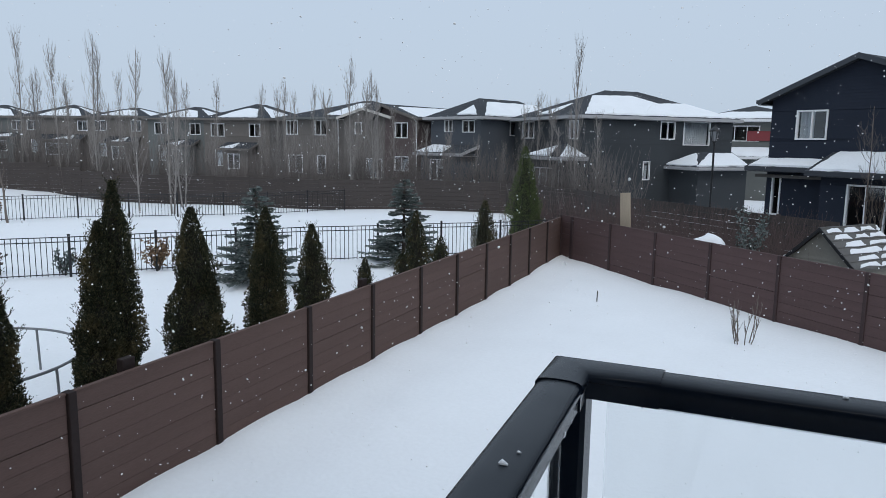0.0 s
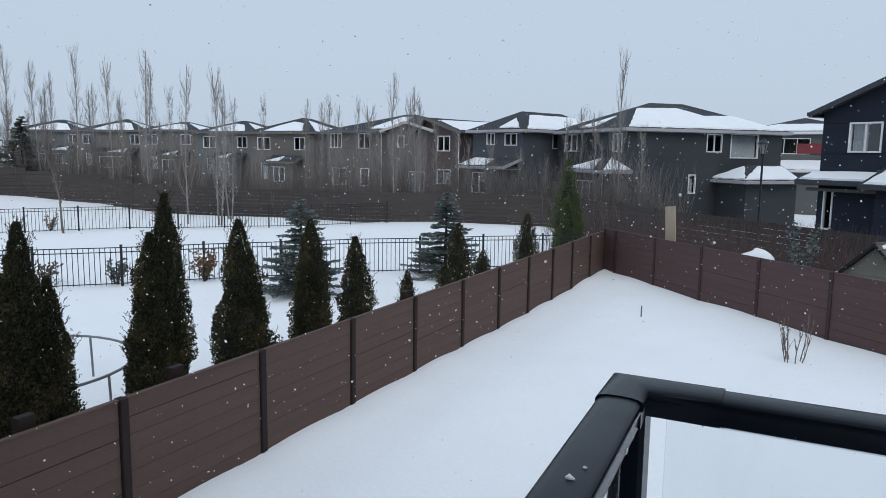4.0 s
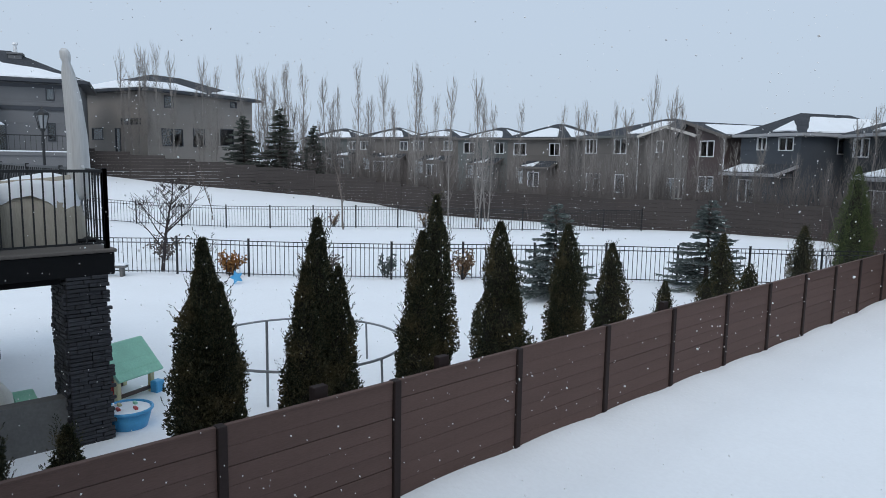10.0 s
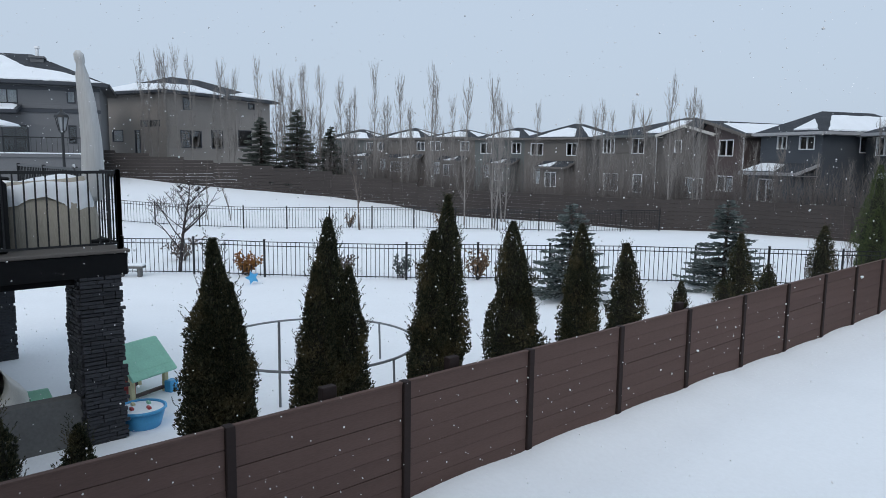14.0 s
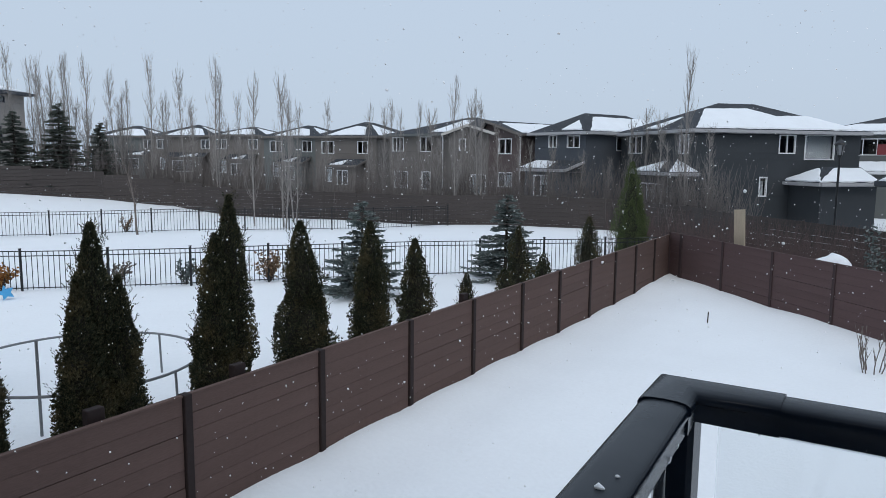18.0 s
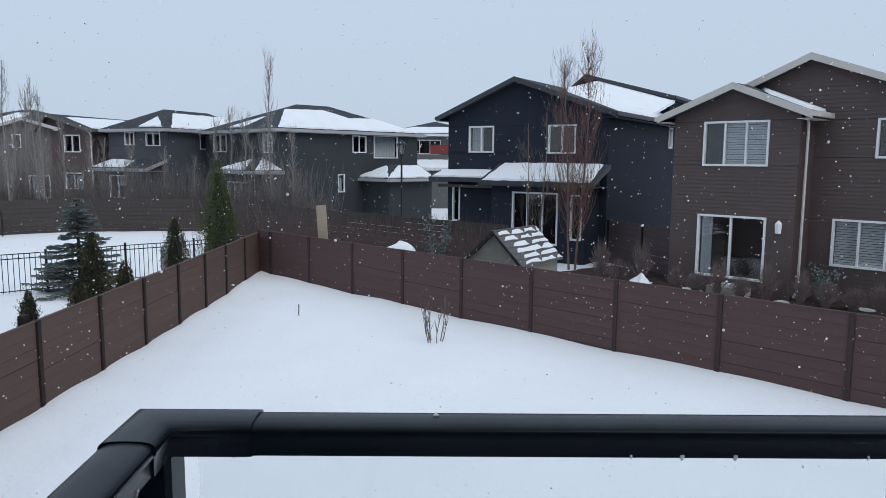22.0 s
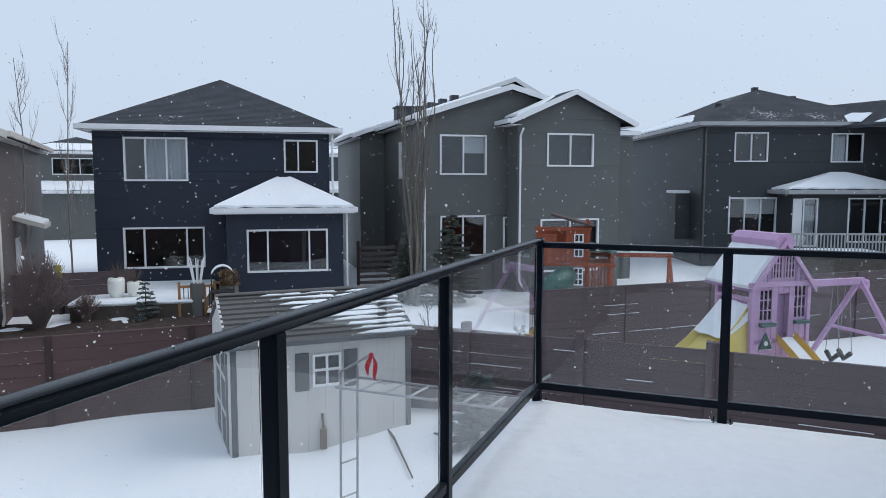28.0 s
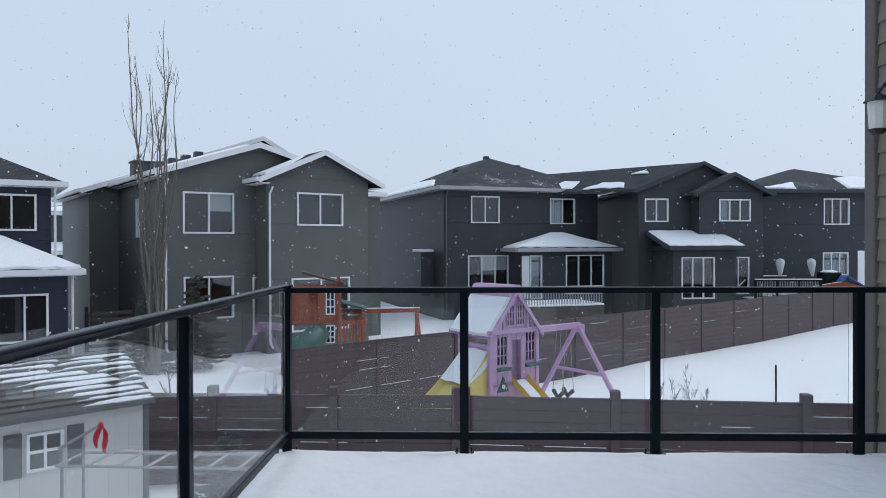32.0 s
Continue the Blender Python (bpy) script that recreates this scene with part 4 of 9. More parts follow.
volume(h4, -9.9, 1.0, 0, 10, 6.1, SIDING_TAUPE, "hip", 7.7, fascia=SIDING_GREY,
       wins=[(-9.5, 4.64, -8.14, 5.87, T3, "   "), (-6.12, 4.61, -4.78, 5.87, T2, "  "), (-9.3, 1.4, -7.6, 2.9, T2, "  "), (-5.9, 1.4, -4.9, 2.9, (), " ")], snow=[("f", [(0.45, 0.1), (0.72, 0.1), (0.6, 0.8), (0.5, 0.8)])])
volume(h4, -2.0, 2.6, -1.0, 0.02, 6.05, SIDING_TAUPE, "gable", 6.75, walls="flr", fascia=FASCIA_TAN,
       wins=[(-0.84, 4.7, -0.17, 5.62, (), " "), (0.3, 1.3, 1.9, 2.8, T2, "c ")])
downspout(h4, -3.4, -0.05, 0, 6.0, WHITE)

FAR = [((-42.13, 55.91), 5, 7.28, 6.13, 7.69, SIDING_TAUPE), ((-52.95, 59.99), 12, 7.15, 6.3, 7.67, SIDING_GREY), ((-64.32, 62.98), 18, 7.47, 6.63, 7.79, SIDING_TAUPE),
       ((-75.70, 65.40), 25, 9.2, 6.67, 8.35, SIDING_TAUPE), ((-89.83, 66.96), 30, 9.9, 6.77, 8.45, SIDING_GREY)]
for i, (p, yaw, w, ev, rd, sd) in enumerate(FAR):
    hx = house("house", p, yaw, "distant two-storey house with snow on its hip roof behind bare trees")
    volume(hx, -w, 0, 0, 9, ev, sd, "hip", rd, fascia=SIDING_TAUPE,
           wins=[(-w + 0.8, ev - 1.7, -w + 2.3, ev - 0.5, T2, "  "), (-2.2, ev - 1.7, -1.0, ev - 0.5, T2, "  "), (-w + 1.2, 1.6 + i * 0.2, -w + 3.0, 3.2 + i * 0.2, T2, "c ")],
           snow=[("f", [(0.25, 0.06), (0.8, 0.06), (0.65, 0.6), (0.5, 0.7), (0.35, 0.4)]), ("r", [(0.05, 0.05), (0.6, 0.05), (0.4, 0.8)])])
    volume(hx, -w + 3.0, -1.5, -1.4, 0.02, 3.3 + i * 0.2, sd, "lean", 3.9 + i * 0.2, walls="flr", fascia=SIDING_TAUPE,
           wins=[(-w + 3.6, 1.4 + i * 0.2, -2.4, 2.8 + i * 0.2, T2, "  ")], snow=[("f", [(0.1 + 0.1 * i, 0.05), (0.5 + 0.1 * i, 0.05), (0.45 + 0.1 * i, 0.8)])])

# houses on the rise
ht = house("house", (-58.15, 21.73), 20, "large two-storey tan stucco house with low hip roof on a rise", 0.0)
volume(ht, -8.25, 0.5, 0, 12.0, 9.05, STUCCO_TAN, "hip", 10.75, fascia=FASCIA_DARK, over=0.6, shingle=SHINGLE, z0=2.0, trim=FASCIA_DARK,
       wins=[(-6.05, 5.05, -4.74, 6.0, (), " "), (-3.27, 3.9, -2.66, 5.98, (), " "), (-2.52, 6.28, -0.3, 6.76, T3, "   ")],
       side_r=[(1.67, 7.7, 2.6, 8.65, (), " "), (1.33, 4.62, 3.53, 6.01, T2, "  "), (4.67, 4.6, 5.96, 6.14, (), " "), (7.85, 4.8, 9.49, 6.26, (), " "), (9.15, 8.2, 9.95, 8.7, (), " ")],
       snow=[("f", [(0.02, 0.05), (0.95, 0.05), (0.7, 0.45), (0.3, 0.6)]), ("r", [(0.02, 0.04), (0.5, 0.04), (0.4, 0.5), (0.1, 0.4)]), ("r", [(0.55, 0.1), (0.95, 0.05), (0.8, 0.4)])])
hu = house("house", (-52.96, 15.14), 70, "large two-storey grey house with snowy hip roof and chimney", 0.0)
volume(hu, -12.0, 0.39, 0, 9, 8.7, STUCCO, "hip", 11.0, fascia=FASCIA_DARK, trim=FASCIA_DARK, over=0.6, z0=2.0,
       wins=[(-5.72, 7.28, -4.51, 8.19, T2, "cc"), (-1.6, 7.41, -1.11, 8.19, (), "c"), (-5.52, 4.0, -4.0, 5.83, T2, "  "), (-1.6, 4.72, -1.13, 5.9, (), " ")],
       snow=[("f", [(0.02, 0.04), (0.98, 0.04), (0.8, 0.35), (0.62, 0.5), (0.5, 0.9), (0.2, 0.8)])])
volume(hu, -12.0, -4.7, -1.8, 0.02, 6.75, STUCCO, "lean", 7.2, walls="", fascia=FASCIA_DARK, z0=2.0, snow=[("f", [(0.02, 0.04), (0.98, 0.04), (0.97, 0.95), (0.03, 0.95)])])
part("chimney", Geo().rbox((-4.06, 3, 8.5), (-3.24, 3.8, 10.6), 0.02).rbox((-4.15, 2.9, 10.6), (-3.15, 3.9, 10.74), 0.02), STUCCO, hu)
part("flue", Geo().tube([(-3.65, 3.4, 10.7), (-3.65, 3.4, 11.3)], 0.12, 8).tube([(-3.65, 3.4, 11.3), (-3.65, 3.4, 11.45)], [0.2, 0.16], 8), WHITE, hu)

part("belt_board", Geo().rbox((-12.0, -0.09, 6.72), (0.42, -0.03, 6.98), 0.01), FASCIA_DARK, hu, "dark belt board")
part("belt_board", Geo().rbox((-12.0, -0.07, 8.2), (0.42, -0.03, 8.42), 0.01), FASCIA_DARK, hu, "dark belt board")
part("terrace", Geo().rbox((-12.0, -2.6, 3.75), (0.4, -0.03, 3.98), 0.02), STUCCO, hu, "raised terrace slab")
part("terrace_snow", Geo().rbox((-12.0, -2.62, 3.98), (0.4, -0.06, 4.06), 0.03), SNOW_ROOF, hu)
part("terrace_wall", Geo().box((-12.0, -2.5, 1.8), (0.3, -2.35, 3.75)), STUCCO, hu)
trl = part("terrace_railing", Geo().rbox((-12.0, -2.56, 5.0), (0.4, -2.5, 5.06), 0.01), IRON, hu, "black terrace railing")
for k in range(42):
    part("baluster", Geo().box((-11.95 + k * 0.3, -2.54, 4.06), (-11.93 + k * 0.3, -2.52, 5.0)), IRON, trl)

# houses glimpsed in the gaps
RED_CLAD = mat("dull_red_cladding", (0.20, 0.035, 0.04), 0.7, var=0.1, scale=2, fine=30, bump=0.05)
for p, yaw, w, sd, lab in [((38.2, 46.46), -41, 6.5, SIDING_GREY, "grey house across the next street seen between two houses"),
                           ((52.09, 30.12), -60, 6.5, SIDING_SLATE, "slate house across the next street seen between two houses"),
                           ((-3.27, 62.15), 0, 7.5, SIDING_GREY, "grey house with a red band beyond the lamp post")]:
    hx = house("house", p, yaw, lab, 0.15 if p[0] > 0 else 0.0)
    volume(hx, -1.5, w, 0, 9, 6.3, sd, "hip", 7.6, fascia=WHITE, wins=[(0.76, 4.6, 3.5, 5.8, T3, "   "), (0.8, 1.2, 3.0, 2.9, T2, "  ")], snow=[("f", [(0.02, 0.05), (0.98, 0.05), (0.7, 0.5), (0.3, 0.5)])])
    if p[0] < 0:
        part("wall_band", Geo().rbox((2.6, -0.09, 4.62), (6.9, -0.03, 5.4), 0.01), RED_CLAD, hx, "dull red cladding band")
    volume(hx, -0.5, 4.6, -1.6, 0.02, 3.4, sd, "lean", 4.1, walls="flr", snow=[("f", [(0.02, 0.03), (0.98, 0.03), (0.97, 0.97), (0.03, 0.97)])])


# ---- the deck ----
deck = thing("deck", pose(0, 0, 0), "raised deck with a snow-covered floor and black fascia", "deck", kind="structure")
DX0, DX1, DY1, DY0, DZ = -0.30, 4.60, 1.06, -2.75, 2.76
part("floor_slab", Geo().rbox((DX0, DY0, DZ - 0.28), (DX1, DY1, DZ), 0.01), SIDING_TAUPE, deck)
for x_, y_ in ((DX0 + 0.25, DY1 - 0.25), (2.15, DY1 - 0.25), (DX1 - 0.25, DY1 - 0.25)):
    part("support_post", Geo().rbox((x_ - 0.07, y_ - 0.07, -0.4), (x_ + 0.07, y_ + 0.07, DZ - 0.27), 0.01), SIDING_TAUPE, deck)
sv, sf = [], []
xs, ys = np.linspace(DX0 + 0.03, DX1 - 0.03, 140), np.linspace(DY0 + 0.02, DY1 - 0.03, 110)
for y in ys:
    for x in xs:
        e = min(x - xs[0], xs[-1] - x, y - ys[0] + 0.2, ys[-1] - y)
        sv.append((x, y, DZ + 0.012 + 0.05 * smooth01(0.0, 0.25, e) + 0.012 * noise.noise((x * 1.3, y * 1.3, 4)) + 0.004 * noise.noise((x * 9, y * 9, 1)) - 0.03 * smooth01(0.25, 0.6, noise.noise((x * 3.1, y * 4.3, 9))) * smooth01(0.1, 0.28, e) * (1 - smooth01(0.4, 0.8, e))))
sf = [(j * 140 + i, j * 140 + i + 1, (j + 1) * 140 + i + 1, (j + 1) * 140 + i) for j in range(109) for i in range(139)]
deck_snow = new("deck_snow", mesh_from("deck_snow", sv, sf, SNOW, True))
tagged(deck_snow, "thin even layer of snow on the deck floor", "snow", kind="stuff")

rail = thing("deck_railing", pose(0, 0, 0), "black aluminium deck railing with clear glass panels and bits of snow", "railing")


def rail_bar(name, a, b, w, h, z, label="", r=0.016):
    """A bevelled bar between two plan points, its top at z."""
    a, b = Vector((*a, 0)), Vector((*b, 0))
    m = Matrix.Translation((a.x, a.y, z)) @ Matrix.Rotation(math.atan2(b.y - a.y, b.x - a.x), 4, "Z")
    bm = bmesh.new()
    bmesh.ops.create_cube(bm, size=1)
    L = (b - a).length
    for v in bm.verts:
        v.co = Vector(((v.co.x + 0.5) * L, v.co.y * w, (v.co.z - 0.5) * h))
    bmesh.ops.bevel(bm, geom=[e for e in bm.edges if abs(e.verts[0].co.x - e.verts[1].co.x) > 0.1], offset=r, segments=3, affect="EDGES", profile=0.5)
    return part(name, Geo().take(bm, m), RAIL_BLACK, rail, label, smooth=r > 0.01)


XL, XR, YF, YB = -0.222, 4.52, 0.971, -2.62
RT = 3.80


def xl(y):
    """The left run, turned two degrees off square to fit the camera's view."""
    return XL + (YF - y) * 0.038


# across the top rail: a rounded top on straight sides
RAIL_SIDE = [(-0.0255, -0.035), (-0.0255, -0.017), (-0.028, -0.015), (-0.028, -0.008), (-0.0262, -0.0045), (-0.0215, -0.002), (-0.013, -0.0005), (0.0, 0.0), (0.013, -0.0005), (0.0215, -0.002), (0.0262, -0.0045), (0.028, -0.008), (0.028, -0.015), (0.0255, -0.017), (0.0255, -0.035)]


def rail_run(name, stations, z, grow=0.0):
    """A moulded rail through stations (x, y, across x, across y)."""
    g, n = Geo(), len(RAIL_SIDE)
    for x, y, ax, ay in stations:
        for o, dz in RAIL_SIDE:
            k = o + math.copysign(grow, o) if o else 0.0
            g.v.append(Vector((x + ax * k, y + ay * k, z + dz + (grow if dz > -0.03 else -grow * 0.5))))
    for k in range(len(stations) - 1):
        g.f += [(k * n + j, k * n + j + 1, (k + 1) * n + j + 1, (k + 1) * n + j) for j in range(n - 1)]
        a, b = [g.v[k * n].copy(), g.v[k * n + n - 1].copy()], [g.v[(k + 1) * n].copy(), g.v[(k + 1) * n + n - 1].copy()]
        g.poly([a[1], a[0], b[0], b[1]])
    for k in (0, len(stations) - 1):
        g.poly([g.v[k * n + j].copy() for j in range(n)])
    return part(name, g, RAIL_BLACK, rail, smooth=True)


rail_run("top_rail", [(XL + 0.115, YF, 0, -1), (XR - 0.03, YF, 0, -1)], RT)
rail_run("top_rail", [(xl(YB), YB, 1, 0), (xl(YF - 0.075), YF - 0.075, 1, 0)], RT)
rail_run("top_rail", [(XR, YB, 1, 0), (XR, YF - 0.03, 1, 0)], RT - 0.02)
rail_run("corner_elbow", [(xl(YF - 0.078), YF - 0.078, 1, 0), (XL, YF, 1, -1), (XL + 0.118, YF, 0, -1)], RT, 0.0022)
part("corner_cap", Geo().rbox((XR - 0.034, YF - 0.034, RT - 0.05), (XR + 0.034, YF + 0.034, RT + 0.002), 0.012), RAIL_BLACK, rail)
rail_bar("bottom_rail", (XL, YF), (XR, YF), 0.04, 0.045, 2.905, r=0.006)
rail_bar("bottom_rail", (xl(YB), YB), (XL, YF), 0.04, 0.045, 2.905, r=0.006)
rail_bar("bottom_rail", (XR, YB), (XR, YF), 0.04, 0.045, 2.905, r=0.006)
POSTS_F, POSTS_S, POSTS_R = (XL, 0.685, 1.745, 2.935, XR), (-1.4, -0.2), (-0.106, -1.25, -2.45)
for px, py in [(x, YF) for x in POSTS_F] + [(xl(y), y) for y in POSTS_S] + [(XR, y) for y in POSTS_R]:
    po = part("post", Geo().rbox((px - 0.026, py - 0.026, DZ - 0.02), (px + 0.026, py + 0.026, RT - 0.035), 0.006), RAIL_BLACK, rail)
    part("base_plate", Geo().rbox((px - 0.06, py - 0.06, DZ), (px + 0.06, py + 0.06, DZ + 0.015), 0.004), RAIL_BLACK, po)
    for sx in (-1, 1):
        for sy in (-1, 1):
            part("bolt", Geo().tube([(px + sx * 0.045, py + sy * 0.045, DZ + 0.012), (px + sx * 0.045, py + sy * 0.045, DZ + 0.034)], 0.005, 6), RAIL_BLACK, po)


def glass_panel(a, b):
    a, b = Vector((*a, 0)), Vector((*b, 0))
    m = Matrix.Translation(a) @ Matrix.Rotation(math.atan2(b.y - a.y, b.x - a.x), 4, "Z")
    L = (b - a).length
    o = part("glass_panel", Geo().box((0.05, -0.003, 2.902), (L - 0.062, 0.003, RT - 0.045), m), DECK_GLASS, rail)
    o.visible_shadow = False


for xs_, ys_ in zip([(x, YF) for x in POSTS_F], [(x, YF) for x in POSTS_F[1:]]):
    glass_panel(xs_, ys_)
sy_ = [YB] + list(POSTS_S) + [YF]
for p, q in zip(sy_, sy_[1:]):
    glass_panel((xl(p), p), (xl(q), q))
sy_ = [YF] + list(POSTS_R)
for p, q in zip(sy_, sy_[1:]):
    glass_panel((XR, p), (XR, q))

# own house wall behind the deck
own = thing("own_house", pose(0, 0, 0), "taupe lap-sided house wall beside the deck", "house", kind="structure")
ow = part("wall_south", wall_geo(-12.1, 4.9, 0, 8.5, [], exposure=0.14), SIDING_CREAM, own)
ow.matrix_local = pose(-7.1, -2.80, 0, 0, 0, 180)
oe = part("wall_east", wall_geo(0, 10, 0, 8.5, [], exposure=0.14), SIDING_CREAM, own)
oe.matrix_local = pose(5.0, -12.82, 0, 0, 0, 90)
part("corner_trim", Geo().rbox((4.925, -2.835, 0), (5.04, -2.765, 8.5), 0.008), SIDING_TAUPE, own, "taupe corner board")

rndr = random.Random(12)
bits = Geo()
for k in range(110):
    u = rndr.random()
    if k % 3:
        c_ = Vector((XL + (XR - XL) * u, YF + rndr.choice((-0.024, 0.024)), RT - 0.034))
    else:
        c_ = Vector((xl(YB + (YF - YB) * u) + rndr.choice((-0.024, 0.024)), YB + (YF - YB) * u, RT - 0.034))
    r_ = rndr.choice((0.001, 0.0013, 0.0018, 0.0025))
    bits.tube([c_ + Vector((0, 0, 0.002)), c_ - Vector((0, 0, r_)), c_ - Vector((0, 0, r_ * 2))], [r_ * 1.3, r_, r_ * 0.3], 6)
for x_, y_, r_ in ((xl(YF - 0.33) + 0.003, YF - 0.33, 0.004), (xl(YF - 0.3) + 0.01, YF - 0.30, 0.002), (0.1, YF + 0.005, 0.003), (0.93, YF - 0.012, 0.005), (1.4, YF, 0.004), (2.2, YF + 0.01, 0.006), (2.9, YF, 0.006), (3.6, YF, 0.007)):
    bits.tube([(x_ - r_, y_, RT + 0.001), (x_ - r_ * 0.3, y_ + r_ * 0.4, RT + r_ * 0.5), (x_ + r_ * 1.1, y_ + r_ * 0.2, RT + 0.001)], [r_ * 0.3, r_ * 0.8, r_ * 0.25], 9)
part("frozen_drip", bits, FROST, rail, "bits of snow and frozen drops on the rail", kind="stuff")


# ---- trees and shrubs ----
def leaf_mat(name, c0, c1, c2, rough=0.8):
    """Foliage: a tone for each tuft."""
    m = bpy.data.materials.new(name)
    m.use_nodes = True
    nt = m.node_tree
    b = nt.nodes["Principled BSDF"]
    b.inputs["Roughness"].default_value = rough
    b.inputs["Specular IOR Level"].default_value = 0.25
    g = nt.nodes.new("ShaderNodeNewGeometry")
    r = nt.nodes.new("ShaderNodeValToRGB")
    r.color_ramp.elements[0].color = (*c0, 1)
    r.color_ramp.elements[1].color = (*c2, 1)
    e = r.color_ramp.elements.new(0.6)
    e.color = (*c1, 1)
    nt.links.new(g.outputs["Random Per Island"], r.inputs[0])
    nt.links.new(r.outputs[0], b.inputs["Base Color"])
    return m


CEDAR = leaf_mat("cedar_foliage", (0.010, 0.016, 0.010), (0.038, 0.044, 0.024), (0.115, 0.105, 0.06))


def browned(m, tone, scale):
    """Mixes patches of withered foliage into a leaf material."""
    nt = m.node_tree
    b = nt.nodes["Principled BSDF"]
    base = b.inputs["Base Color"].links[0].from_socket
    tc, ns, th, mx = nt.nodes.new("ShaderNodeTexCoord"), nt.nodes.new("ShaderNodeTexNoise"), nt.nodes.new("ShaderNodeMapRange"), nt.nodes.new("ShaderNodeMix")
    ns.inputs["Scale"].default_value, ns.inputs["Detail"].default_value = scale, 3.0
    nt.links.new(tc.outputs["Object"], ns.inputs["Vector"])
    th.inputs["From Min"].default_value, th.inputs["From Max"].default_value = 0.50, 0.66
    th.inputs["To Max"].default_value = 0.75
    nt.links.new(ns.outputs["Fac"], th.inputs["Value"])
    mx.data_type, mx.blend_type = "RGBA", "ADD"
    nt.links.new(th.outputs[0], mx.inputs["Factor"])
    nt.links.new(base, mx.inputs["A"])
    mx.inputs["B"].default_value = (*tone, 1)
    nt.links.new(mx.outputs["Result"], b.inputs["Base Color"])


browned(CEDAR, (0.080, 0.056, 0.026), 2.2)
# near-black tone that stands in for the shade inside the foliage
CEDAR_SHADE = mat("cedar_shade", (0.018, 0.017, 0.011), 0.95, var=0.4, scale=6, fine=30, bump=0.6, bdist=0.03)
SPRUCE = leaf_mat("spruce_needles", (0.07, 0.095, 0.09), (0.16, 0.195, 0.19), (0.33, 0.365, 0.36))
BARK = mat("bark", (0.075, 0.062, 0.052), 0.9, var=0.35, scale=4, fine=30, bump=0.5)
BARK_GREY = mat("grey_twigs", (0.15, 0.125, 0.11), 0.9, var=0.3, scale=3, fine=25, bump=0.3)
DRY = leaf_mat("dry_leaves", (0.14, 0.085, 0.05), (0.22, 0.14, 0.085), (0.32, 0.23, 0.15))
ORANGE_DRY = leaf_mat("orange_leaves", (0.20, 0.08, 0.025), (0.32, 0.14, 0.04), (0.40, 0.22, 0.08))


def tuft(g, p, d, size, rnd, n=2, wide=0.28):
    """A small spray of foliage at p along d: n crossing pointed leaves."""
    d = d.normalized()
    a = d.orthogonal().normalized()
    a.rotate(Matrix.Rotation(rnd.uniform(0, 6.3), 3, d))
    for k in range(n):
        s = a.copy()
        s.rotate(Matrix.Rotation(k * math.pi / n, 3, d))
        i = len(g.v)
        g.v += [p, p + d * size * 0.55 + s * size * wide, p + d * size, p + d * size * 0.55 - s * size * wide]
        g.f.append((i, i + 1, i + 2, i + 3))


